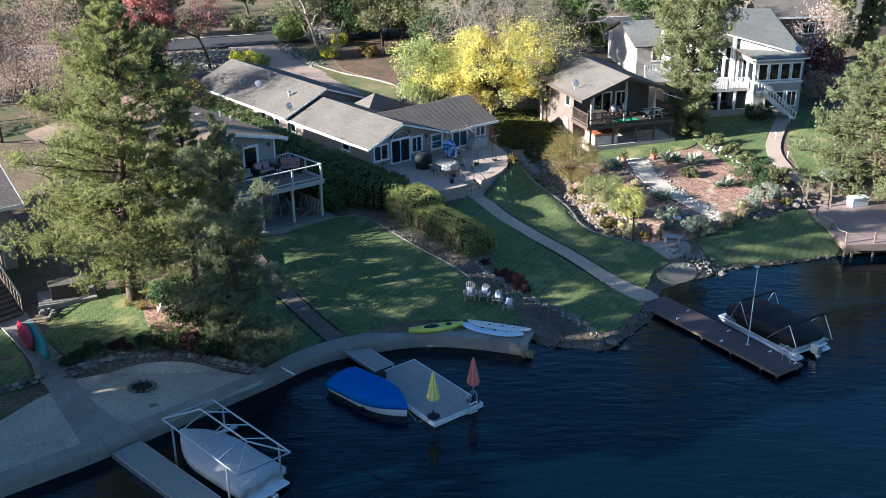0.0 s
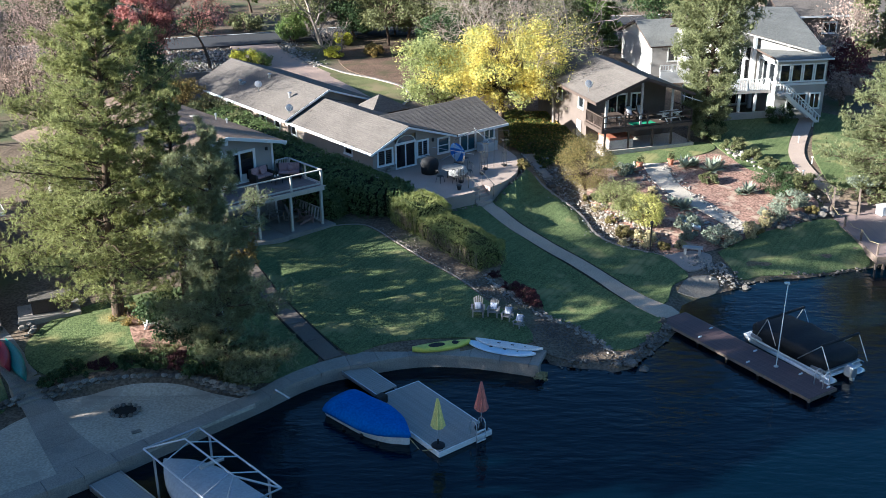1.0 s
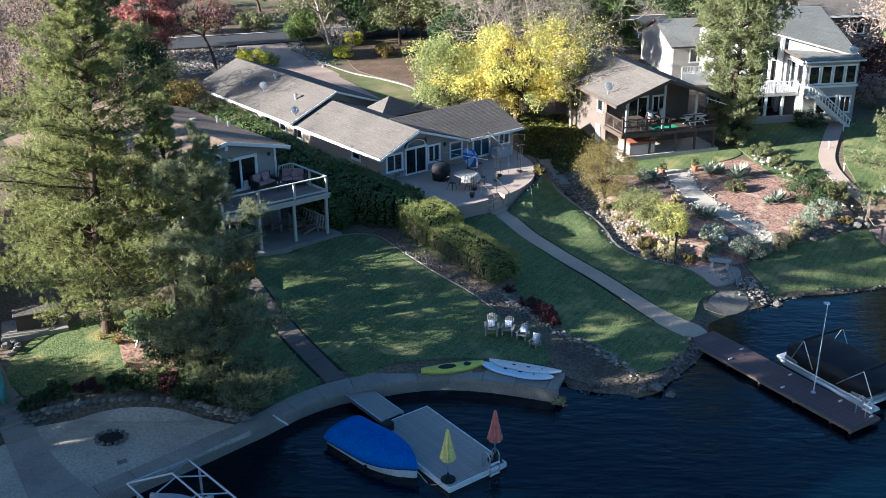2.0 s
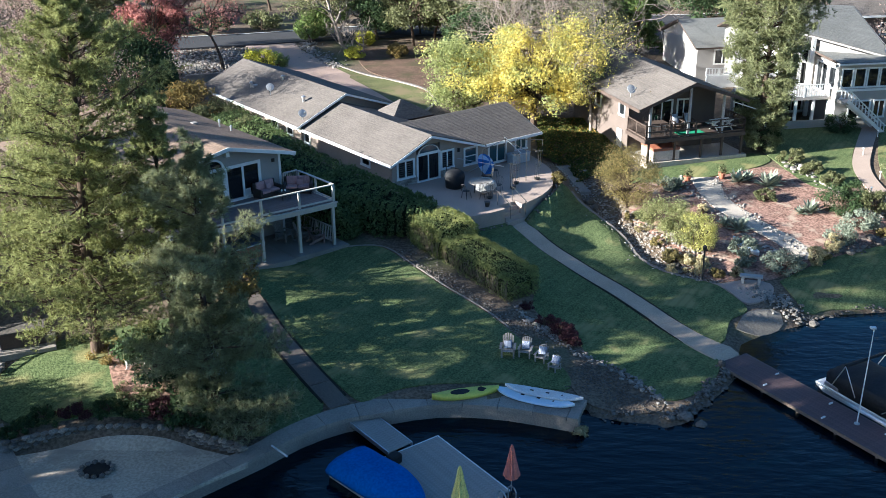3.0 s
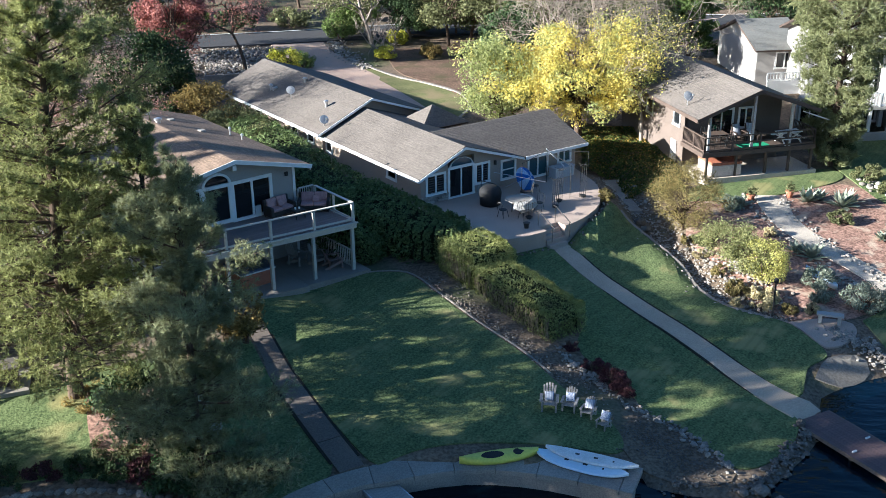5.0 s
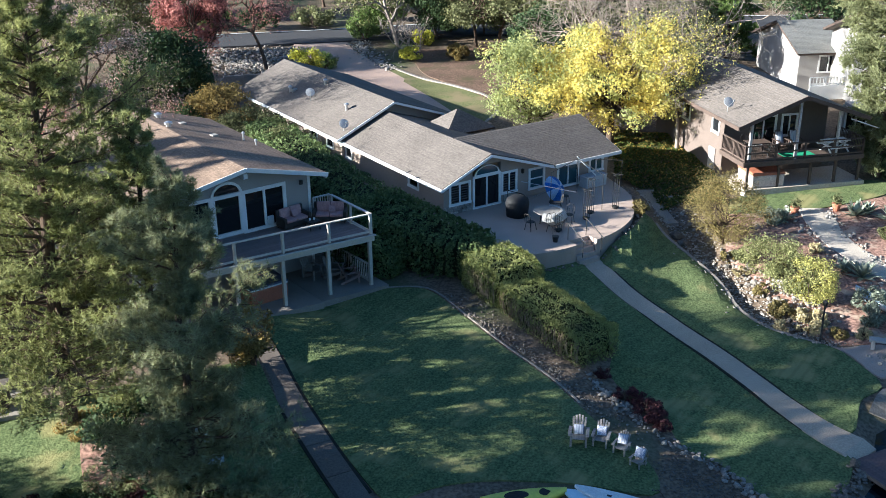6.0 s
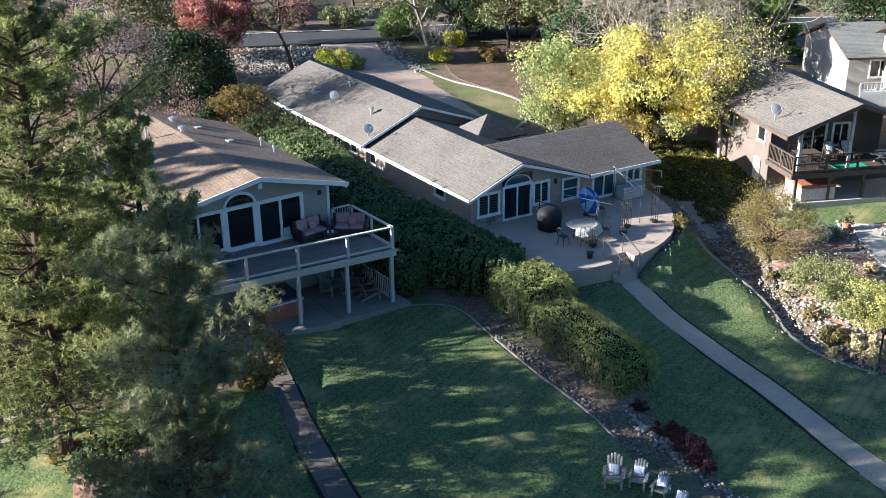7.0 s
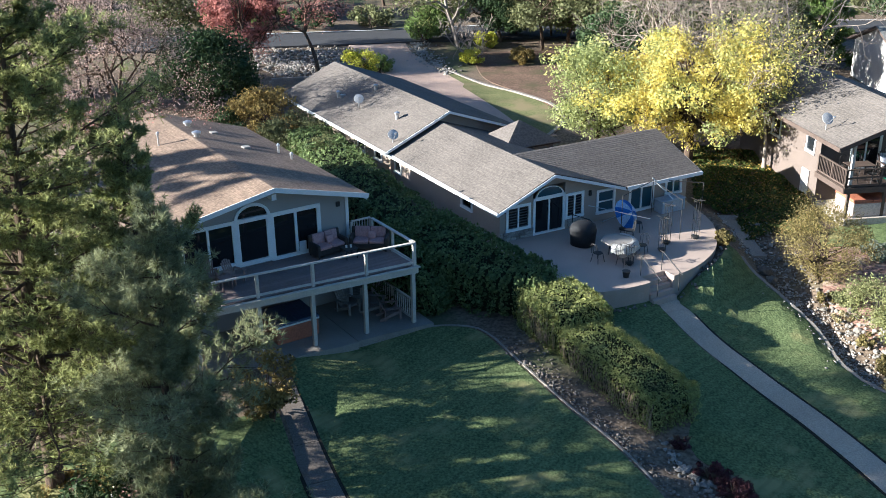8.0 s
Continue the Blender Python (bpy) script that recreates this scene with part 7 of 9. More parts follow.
def swim_ladder(parent_pose, label):
    d = thing("swim_ladder", label, "ladder", parent_pose, group="swim ladders")
    for x in (-0.24, 0.24):
        bm = B()
        pts = [(x, -0.35, 0.0), (x, -0.35, 0.6), (x, -0.2, 0.75), (x, -0.02, 0.75), (x, 0.1, 0.6), (x, 0.12, -0.6)]
        for p, q in zip(pts, pts[1:]):
            bar(bm, p, q, 0.028)
        part("rail", bm, METAL, d)
    for z in (-0.45, -0.2, 0.05, 0.3):
        part("rung", box(B(), -0.24, 0.24, 0.08, 0.16, z - 0.02, z + 0.02), PLASTIC_W, d)
    return d


# floating dock with its gangway
ax = Vector((0.61, -0.792, 0)).normalized()
FD = frame_of(-2.65, 44.43, 0, ax.x, ax.y)
dock = thing("floating_dock", "grey boarded floating dock with white edge", "dock", FD)
boards(dock, 2.8, 5.4, 0.65, 0.05, DOCKGREY)
bm = B()
for x in (-1.43, 1.43):
    box(bm, x - 0.03, x + 0.03, -0.06, 5.45, 0.42, 0.655)
part("edge", bm, PLASTIC_W, dock)
for y in (-0.03, 5.43):
    part("edge", box(B(), -1.4, 1.4, y - 0.03, y + 0.03, 0.42, 0.655), PLASTIC_W, dock)
for y in (0.2, 2.0, 3.8):
    part("float", box(B(), -1.3, 1.3, y, y + 1.5, 0.05, 0.58, 0.04), BLACKCOVER, dock)
gang = thing("gangway", "narrow grey boarded gangway to the dock", "gangway", frame_of(-4.93, 46.5, 0.38, 0.66, -0.75))
boards(gang, 1.15, 2.9, 0.5, 0.05, DOCKGREY)
for x in (-0.59, 0.59):
    part("edge", box(B(), x - 0.025, x + 0.025, 0, 2.9, 0.32, 0.51), METAL, gang)
gang.rotation_euler.x = radians(-2.5)
swim_ladder(FD @ pose(-0.75, 5.45, 0.65, 0, 0, 0), "white swim ladder at the dock end")


def umbrella(x, y, z, material, label, h=2.3):
    u = thing("umbrella", label, "umbrella", pose(x, y, z), group="closed umbrellas")
    part("base", turned(B(), [(0.3, 0.0), (0.3, 0.06), (0.22, 0.1), (0.05, 0.13), (0.04, 0.35)], 14), BLACKCOVER, u)
    part("pole", bar(B(), (0, 0, 0.1), (0, 0, h), 0.022), METAL, u)
    bm = B()
    rings = []
    for zz, r in ((h * 0.42, 0.27), (h * 0.5, 0.25), (h * 0.62, 0.19), (h * 0.8, 0.12), (h * 0.95, 0.07), (h + 0.04, 0.03)):
        rings.append([(r * (1 + 0.22 * (-1) ** i) * math.cos(i * math.pi / 8), r * (1 + 0.22 * (-1) ** i) * math.sin(i * math.pi / 8), zz + (0.05 * (-1) ** i if zz < h * 0.45 else 0)) for i in range(16)])
    part("canopy", loft(bm, rings), material, u)
    return u


umbrella(-0.52, 39.78, 0.65, YELLOWCLOTH, "closed yellow umbrella on the dock")
umbrella(1.36, 41.15, 0.65, REDCLOTH, "closed coral red umbrella on the dock")
part("box", box(B(), -0.28, 0.28, -0.2, 0.2, 0, 0.42, 0.06), BLACKCOVER, thing("dock_box", "black covered box on the dock edge", "box", FD @ pose(1.1, 0.55, 0.65, 0, 0, 10)))


def hull_rings(L, W, D, sheer=0.15, bow=0.9, n=14):
    """Rings of a boat's hull along y from stern (0) to bow (L)."""
    rings = []
    for s in np.linspace(0, 1, n):
        w = W / 2 * (1 if s < 0.45 else max(0.03, (1 - ((s - 0.45) / 0.55) ** 2.2)))
        z1 = D + sheer * s * s
        zk = 0.0 + (0.55 * D if s > 0.8 else 0) * ((s - 0.8) / 0.2) ** 2 * (s > 0.8)
        rings.append([(w, s * L, z1), (w * 0.97, s * L, z1 - 0.12), (w * 0.86, s * L, zk + (z1 - zk) * 0.35), (0.02, s * L, zk), (-0.02, s * L, zk), (-w * 0.86, s * L, zk + (z1 - zk) * 0.35), (-w * 0.97, s * L, z1 - 0.12), (-w, s * L, z1)])
    return rings


def cover_rings(L, W, D, top, skirt, sheer=0.15, n=16, tent=0.0):
    """Rings of a fitted cover over such a hull."""
    rings = []
    for s in np.linspace(0, 1, n):
        w = (W / 2 + 0.04) * (1 if s < 0.45 else max(0.05, (1 - ((s - 0.45) / 0.55) ** 2.2)))
        z1 = D + sheer * s * s
        h = top * (0.35 + 0.65 * math.sin(math.pi * min(1, 0.18 + s * 0.72))) * (1 if s < 0.75 else 1 - ((s - 0.75) / 0.25) ** 2 * 0.75)
        h *= 1 + 0.06 * math.sin(s * 17)
        rings.append([(w, s * L, z1 - skirt), (w * 1.01, s * L, z1), (w * 0.86, s * L, z1 + h * 0.55), (w * 0.5, s * L, z1 + h * 0.9), (0, s * L, z1 + h * (1 + tent)), (-w * 0.5, s * L, z1 + h * 0.9), (-w * 0.86, s * L, z1 + h * 0.55), (-w * 1.01, s * L, z1), (-w, s * L, z1 - skirt)])
    return rings


bd = Vector((0.72, -0.69, 0)).normalized()
bc = Vector((-3.4, 41.75, 0))
boat = thing("motor_boat", "motor boat under a bright blue cover moored at the dock", "boat", frame_of(bc.x - bd.x * 2.3, bc.y - bd.y * 2.3, 0.02, bd.x, bd.y))
part("hull", loft(B(), hull_rings(4.55, 2.0, 0.8)), PLASTIC_W, boat, smooth=True)
part("cover", loft(B(), cover_rings(4.6, 2.04, 0.8, 0.5, 0.14)), BLUECOVER, boat, "bright blue fitted canvas cover", smooth=True)
bm = B()
for s in (0.3, 0.5, 0.7):
    bar(bm, (1.1 * (1 if s < 0.5 else 0.85), 5.0 * s, 0.2), (1.1 * (1 if s < 0.5 else 0.85), 5.0 * s, 0.5), 0.07, n=8)
part("fender", bm, BLACKCOVER, boat)
bm = B()
q = boat.matrix_basis.inverted() @ Vector((-0.75, 39.5, 0.66))
mid = (q + Vector((0, 4.5, 0.8))) / 2 - Vector((0, 0, 0.4))
for p, r in ((Vector((0, 4.5, 0.8)), mid), (mid, q)):
    bar(bm, p, r, 0.02)
part("mooring_rope", bm, STRAW, boat, "pale mooring rope")

# boat under the steel lift frame
d2 = Vector((0.757, -0.653, 0)).normalized()
c2 = Vector((-9.55, 36.25, 0))
boat = thing("motor_boat", "white motor boat under a grey cover in a lift", "boat", frame_of(c2.x + d2.x * 2.7, c2.y + d2.y * 2.7, 0.12, -d2.x, -d2.y))
part("hull", loft(B(), hull_rings(5.6, 2.3, 0.85)), PLASTIC_W, boat, smooth=True)
part("cover", loft(B(), cover_rings(5.65, 2.36, 0.85, 0.45, 0.3)), GREYCOVER, boat, "light grey fitted canvas cover", smooth=True)
part("swim_platform", box(B(), -0.95, 0.95, -0.55, -0.02, 0.42, 0.5, 0.03), PLASTIC_W, boat)
bm = box(B(), -0.16, 0.16, -0.75, -0.35, -0.2, 0.45, 0.05)
box(bm, -0.06, 0.06, -0.7, -0.5, -0.7, -0.2)
part("outboard_motor", bm, METAL, boat)
lift = thing("boat_lift", "galvanised steel boat lift with a hipped roof frame", "boat lift", Matrix())
A, Bq, C, Dq = [Vector(p) for p in ((-12.2, 37.1, 2.35), (-10.35, 38.65, 2.35), (-6.3, 34.45, 2.35), (-8.15, 32.9, 2.35))]
R0, R1 = (A + Bq) / 2 + (C - Bq) * 0.2 + Vector((0, 0, 0.5)), (C + Dq) / 2 + (Bq - C) * 0.2 + Vector((0, 0, 0.5))
for p, q in ((A, Bq), (Bq, C), (C, Dq), (Dq, A), (R0, R1), (A, R0), (Bq, R0), (C, R1), (Dq, R1)):
    part("beam", bar(B(), p, q, 0.04), METAL, lift)
for f in (0.25, 0.5, 0.75):
    part("rafter", bar(B(), Bq.lerp(C, f), R0.lerp(R1, (f - 0.2) / 0.6 if 0.2 < f < 0.8 else 0), 0.028), METAL, lift)
    part("rafter", bar(B(), A.lerp(Dq, f), R0.lerp(R1, (f - 0.2) / 0.6 if 0.2 < f < 0.8 else 0), 0.028), METAL, lift)
for f in (0.14, 0.86):
    for a, b in ((A, Dq), (Bq, C)):
        p = a.lerp(b, f)
        part("post", bar(B(), (p.x, p.y, -0.9), p, 0.05, n=8), METAL, lift)
part("winch", box(B(), -0.5, 0.5, -0.08, 0.08, 0, 0.12, 0.02), METAL, lift).matrix_basis = Matrix.Translation(R0.lerp(R1, 0.55) - Vector((0, 0, 0.25))) @ pose(0, 0, 0, 0, 0, 40)

e2 = Vector((0.722, -0.692, 0)).normalized()
dk = thing("dock", "narrow grey dock beside the boat lift", "dock", frame_of(-14.1, 37.55, 0, e2.x, e2.y))
boards(dk, 1.3, 9.5, 0.68, 0.05, DOCKGREY, gap=0.003)
for x in (-0.68, 0.68):
    part("edge", box(B(), x - 0.03, x + 0.03, 0, 9.5, 0.42, 0.69), METAL, dk)
for y in (2.0, 5.0, 8.5):
    for x in (-0.55, 0.55):
        part("pile", bar(B(), (x, y, -1.2), (x, y, 0.62), 0.07, n=8), TIMBER, dk)

# brown pier with the pontoon boat
pd = Vector((0.535, -0.845, 0)).normalized()
PR = frame_of(12.05, 52.05, 0, pd.x, pd.y)
pier = thing("pier", "long red-brown boarded pier over the water", "pier", PR)
boards(pier, 1.8, 9.75, 0.72, 0.06, REDDECK, gap=0.003)
for x in (-0.92, 0.92):
    part("edge", box(B(), x - 0.03, x + 0.03, 0, 9.75, 0.58, 0.715), TIMBER, pier)
part("edge", box(B(), -0.95, 0.95, 9.75, 9.81, 0.58, 0.715), TIMBER, pier)
for y in (0.6, 2.6, 4.6, 6.6, 8.6, 9.6):
    for x in (-0.72, 0.72):
        part("pile", bar(B(), (x, y, -1.4), (x, y, 0.66), 0.08, n=8), TIMBER, pier)
for x, y in ((-0.6, 2.2), (0.6, 2.6), (-0.6, 5.2), (0.6, 5.8), (-0.6, 8.0), (-0.65, 9.55)):
    c = part("cleat", box(B(), -0.12, 0.12, -0.035, 0.035, 0, 0.07, 0.02), PLASTIC_W, pier)
    c.matrix_basis = pose(x, y, 0.72)
swim_ladder(PR @ pose(-0.72, 9.2, 0.72, 0, 0, 90), "steel swim ladder at the pier end")
mast = thing("mast", "tall thin white pole standing on the pier", "pole", pose(15.9, 46.4, 0.72))
part("pole", bar(B(), (0, 0, 0), (0.1, 0.1, 4.4), 0.028, 0.02), PLASTIC_W, mast)
part("cap", box(B(), -0.06, 0.16, 0.02, 0.18, 4.38, 4.45), PLASTIC_W, mast)
part("foot", turned(B(), [(0.12, 0), (0.12, 0.03), (0.05, 0.06)], 10), METAL, mast)
PB = frame_of(16.4, 50.65, 0, 0.5, -0.866)
pb = thing("pontoon_boat", "pontoon boat with black cover moored at the pier", "boat", PB)
for x in (-1.0, 1.0):
    bm = bar(B(), (x, 0.5, 0.32), (x, 5.6, 0.32), 0.3, n=14)
    bar(bm, (x, 0.5, 0.32), (x, -0.15, 0.5), 0.3, 0.05, n=14)
    part("pontoon", bm, METAL, pb, smooth=True)
part("deck", box(B(), -1.25, 1.25, 0.0, 5.4, 0.62, 0.7, 0.02), PLASTIC_W, pb)
part("skirt", box(B(), -1.22, 1.22, 0.45, 5.3, 0.7, 0.9, 0.03), METAL, pb)
rings = []
for s in np.linspace(0, 1, 12):
    h = 0.55 + 0.2 * math.sin(math.pi * s) ** 0.5 + 0.06 * math.sin(s * 21)
    w = 1.26 - 0.14 * abs(2 * s - 1) ** 3
    rings.append([(w, 0.45 + s * 4.7, 0.74), (w * 1.01, 0.45 + s * 4.7, 0.9 + h * 0.8), (w * 0.85, 0.45 + s * 4.7, 0.9 + h * 0.95), (0, 0.45 + s * 4.7, 0.9 + h), (-w * 0.8, 0.45 + s * 4.7, 0.9 + h * 0.95), (-w * 1.01, 0.45 + s * 4.7, 0.9 + h * 0.8), (-w, 0.45 + s * 4.7, 0.74)])
part("cover", loft(B(), rings), BLACKCOVER, pb, "black fitted canvas cover", smooth=True)
for y0, y1 in ((0.9, 1.5), (3.6, 4.9)):
    for x in (-1.3, 1.3):
        bm = bar(B(), (x, y0, 0.9), (x, y1, 2.15), 0.025)
        bar(bm, (x, y1 + 0.7, 0.95), (x, y1, 2.15), 0.022)
        part("bimini_frame", bm, METAL, pb)
    part("bimini_roll", bar(B(), (-1.3, y1, 2.17), (1.3, y1, 2.17), 0.07, n=8), BLACKCOVER, pb)
bm = box(B(), -0.2, 0.2, 5.45, 5.95, 0.55, 1.15, 0.08)
box(bm, -0.08, 0.08, 5.75, 5.95, -0.1, 0.55, 0.03)
bar(bm, (0, 5.8, -0.05), (0, 6.2, -0.08), 0.1, 0.05, n=10)
part("outboard_motor", bm, METAL, pb, "silver outboard motor")
part("side_rail", bar(B(), (-1.32, 0.5, 0.82), (-1.32, 5.4, 0.82), 0.03), METAL, pb)


# ---- small craft on shore ----
def kayak(name, L, W, H, m, material, label, category, open_hull=True):
    k = thing(name, label, category, m)
    rings = []
    for s in np.linspace(0, 1, 17):
        w = W / 2 * max(0.03, (1 - abs(2 * s - 1) ** 2.3))
        up = 0.35 * H * abs(2 * s - 1) ** 3
        y = (s - 0.5) * L
        rings.append([(w * 0.75, y, up * 0.6), (w, y, H * 0.55 + up), (w * 0.8, y, H + up), (0, y, H * 0.95 + up), (-w * 0.8, y, H + up), (-w, y, H * 0.55 + up), (-w * 0.75, y, up * 0.6)])
    part("hull", loft(B(), rings), material, k, smooth=True)
    if open_hull:
        for y, l in ((-0.25, 0.9), (L * 0.26, 0.5)):
            bm = B()
            loft(bm, [[(W * 0.32 * math.cos(a), y + l / 2 * math.sin(a), H * 0.9) for a in np.arange(12) * math.pi / 6], [(W * 0.3 * math.cos(a), y + l / 2 * 0.95 * math.sin(a), H * 1.04) for a in np.arange(12) * math.pi / 6]])
            part("seat_well", bm, BLACKCOVER, k)
    return k


def board(L, W, m, material, label):
    k = thing("paddle_board", label, "paddle board", m, group="paddle boards")
    rings = []
    for s in np.linspace(0, 1, 21):
        w = W / 2 * max(0.05, (1 - abs(2 * s - 1) ** 2.6) ** 0.8)
        y, up = (s - 0.5) * L, 0.1 * abs(2 * s - 1) ** 3
        rings.append([(w * 0.9, y, up), (w, y, 0.05 + up), (w * 0.9, y, 0.1 + up), (-w * 0.9, y, 0.1 + up), (-w, y, 0.05 + up), (-w * 0.9, y, up)])
    part("deck", loft(B(), rings), material, k)
    bm = B()
    for s in (-0.15, 0.05, 0.25):
        box(bm, -0.06, 0.06, s * L - 0.08, s * L + 0.08, 0.095, 0.112)
    part("handle", bm, BLACKCOVER, k, "small dark handle pads")
    bm = box(B(), -0.015, 0.015, -L * 0.45, -L * 0.38, -0.02, 0.05)
    return k


board(3.6, 1.0, frame_of(2.55, 47.55, 1.1, 3.3, -1.4) @ pose(0, 0, 0, 0, -2, 0), BLUEWHITE, "pale blue paddle board lying on the lake wall")
board(3.5, 0.9, frame_of(2.95, 47.85, 1.16, 3.3, -1.15) @ pose(0, 0, 0, 0, -9, 0), PLASTIC_W, "white paddle board leaning behind another board")
kayak("kayak", 3.0, 0.72, 0.26, frame_of(-0.42, 47.75, 1.1, 2.9, 0.8), YELLOWHULL, "yellow-green kayak with dark seat lying on the wall", "kayak")
kayak("canoe", 3.5, 0.66, 0.34, frame_of(-21.35, 45.75, gz(-21.35, 45.75) + 0.12, 1.8, -3.1) @ pose(0, 0, 0, 0, 28, 0), REDHULL, "red canoe lying upside down beside the walk", "canoe", False)
kayak("canoe", 4.4, 0.66, 0.34, frame_of(-20.55, 45.3, gz(-20.55, 45.3) + 0.12, 2.3, -3.8) @ pose(0, 0, 0, 0, 24, 0), TEALHULL, "teal canoe lying upside down beside the walk", "canoe", False)
kayak("kayak", 2.6, 0.75, 0.25, frame_of(15.55, 64.0, gz(15.55, 64.0) + 0.02, 0.7, -1.9), BLUEWHITE, "pale blue kayak lying in the garden bed", "kayak", False)

# ---- chairs on the lawn ----
def pillow(name, w, h, material, m, label):
    bm = B()
    rings = []
    for zz, s in ((-0.06, 0.75), (-0.045, 0.97), (0, 1), (0.045, 0.97), (0.06, 0.75)):
        rings.append([(w / 2 * s * x, h / 2 * s * y, zz) for x, y in ((-1, -1), (0, -0.94), (1, -1), (0.94, 0), (1, 1), (0, 0.94), (-1, 1), (-0.94, 0))])
    ob = meshob(name, loft(bm, rings), material, True)
    ob.matrix_basis = m
    return tagged(ob, label, "pillow", group="lawn chair pillows")


def adirondack(m, material, label, group="lawn chairs"):
    c = thing("adirondack_chair", label, "chair", m, group=group)
    for i in range(5):
        x = (i - 2) * 0.105
        h = 0.86 - 0.035 * abs(i - 2) ** 1.6
        bm = box(B(), x - 0.046, x + 0.046, -0.012, 0.012, 0, h, 0.01)
        s = part("back_slat", bm, material, c)
        s.matrix_basis = pose(0, 0.18, 0.24, -24, (i - 2) * 1.8, 0)
    for i in range(6):
        s = part("seat_slat", box(B(), -0.26, 0.26, -0.04, 0.04, -0.012, 0.012, 0.006), material, c)
        s.matrix_basis = pose(0, -0.34 + i * 0.092, 0.36 - i * 0.022, 13, 0, 0)
    for s in (-1, 1):
        part("arm", box(B(), s * 0.36 - 0.07, s * 0.36 + 0.07, -0.45, 0.3, 0.54, 0.565, 0.01), material, c)
        part("leg", box(B(), s * 0.31 - 0.045, s * 0.31 + 0.045, -0.42, -0.33, 0, 0.54, 0.01), material, c)
        part("leg", beam(B(), (s * 0.285, -0.4, 0.34), (s * 0.285, 0.5, 0.03), 0.03, 0.12), material, c)
        part("leg", beam(B(), (s * 0.34, 0.28, 0.0), (s * 0.34, 0.28, 0.54), 0.04, 0.07, (1, 0, 0)), material, c)
    part("back_rail", box(B(), -0.34, 0.34, 0.27, 0.3, 0.5, 0.56), material, c)
    return c


STRIPE = mat("striped_cloth", (0.7, 0.7, 0.7), (0.05, 0.08, 0.2), rough=0.9, scale=9, fine=30, bump=0.1, stretch=(1, 0.05, 0.05))
BLUEPRINT = mat("blue_printed_cloth", (0.65, 0.66, 0.68), (0.04, 0.08, 0.22), rough=0.9, scale=12, fine=30, bump=0.1)
chair = None
for x, y, r, m_ in ((1.5, 51.1, -4, STRIPE), (2.32, 51.2, -14, BLUEPRINT), (3.05, 50.9, -26, STRIPE), (3.6, 50.25, -38, BLUEPRINT)):
    m = pose(x, y, gz(x, y), 0, 0, r) @ Matrix.Scale(0.88, 4)
    chair = copy_thing(chair, m) if chair else adirondack(m, GREYWOOD, "grey wooden lawn chair with patterned pillow")
    pillow("pillow", 0.42, 0.42, m_, m @ pose(0, 0.1, 0.55, 62, 0, 8), "blue and white patterned pillow on a lawn chair")
m = pose(-15.0, 48.6, gz(-15, 48.6) + 0.05, 0, 0, 40)
adirondack(m @ pose(0, 0, 0.35, 110, 20, 0), WHITE, "white wooden chair fallen over in the mulch", "fallen chair")
adirondack(pose(-12.0, 49.0, gz(-12.0, 49.0), 0, 0, -20), PLASTIC_W, "white lawn chair under a pine", "chairs under the pine")
adirondack(pose(-11.2, 47.9, gz(-11.2, 47.9), 0, 0, 10), BLUEWHITE, "pale blue lawn chair under a pine", "chairs under the pine")

# ---- beach ----
STONES = []
rs = random.Random(3)
for i in range(7):
    bm = B()
    bmesh.ops.create_icosphere(bm, subdivisions=1, radius=0.5)
    for v in bm.verts:
        v.co *= rs.uniform(0.78, 1.15)
        v.co.z *= 0.72
    me = bpy.data.meshes.new("stone")
    bm.to_mesh(me)
    bm.free()
    STONES.append(me)
ROCK = mat("rock", (0.19, 0.165, 0.14), (0.105, 0.092, 0.078), rough=0.9, scale=1.6, fine=9, bump=0.6, mixfine=0.35, random_ob=0.35, spec=0.2)
PALEROCK = mat("pale_rock", (0.29, 0.26, 0.22), (0.165, 0.148, 0.127), rough=0.9, scale=1.6, fine=9, bump=0.6, mixfine=0.3, random_ob=0.35, spec=0.2)
for me in STONES:
    me.materials.append(ROCK)
PALESTONES = [me.copy() for me in STONES]
for me in PALESTONES:
    me.materials[0] = PALEROCK


def rocks(name, label, places, seed, meshes=None, category="rocks"):
    """Single stones under one piece of the setting: places of (x, y, size)."""
    r = random.Random(seed)
    root = thing(name, label, category, kind="structure")
    for x, y, s in places:
        o = new("stone", (meshes or STONES)[r.randrange(7)])
        o.parent = root
        o.matrix_basis = Matrix.LocRotScale((x, y, max(gz(x, y), WATER_Z - 0.15) + s * 0.12), Euler((r.uniform(-.4, .4), r.uniform(-.4, .4), r.uniform(0, 6.3))), (s * r.uniform(0.8, 1.25), s * r.uniform(0.8, 1.2), s * r.uniform(0.7, 1.0)))
    return root


def along(line, n, spread, lo, hi, seed):
    """n stone places scattered along a line."""
    r = random.Random(seed)
    q = spline(line, 0.1)
    out = []
    for _ in range(n):
        p = q[r.randrange(len(q))]
        out.append((p[0] + r.gauss(0, spread), p[1] + r.gauss(0, spread), lo + (hi - lo) * r.random() ** 2))
    return out


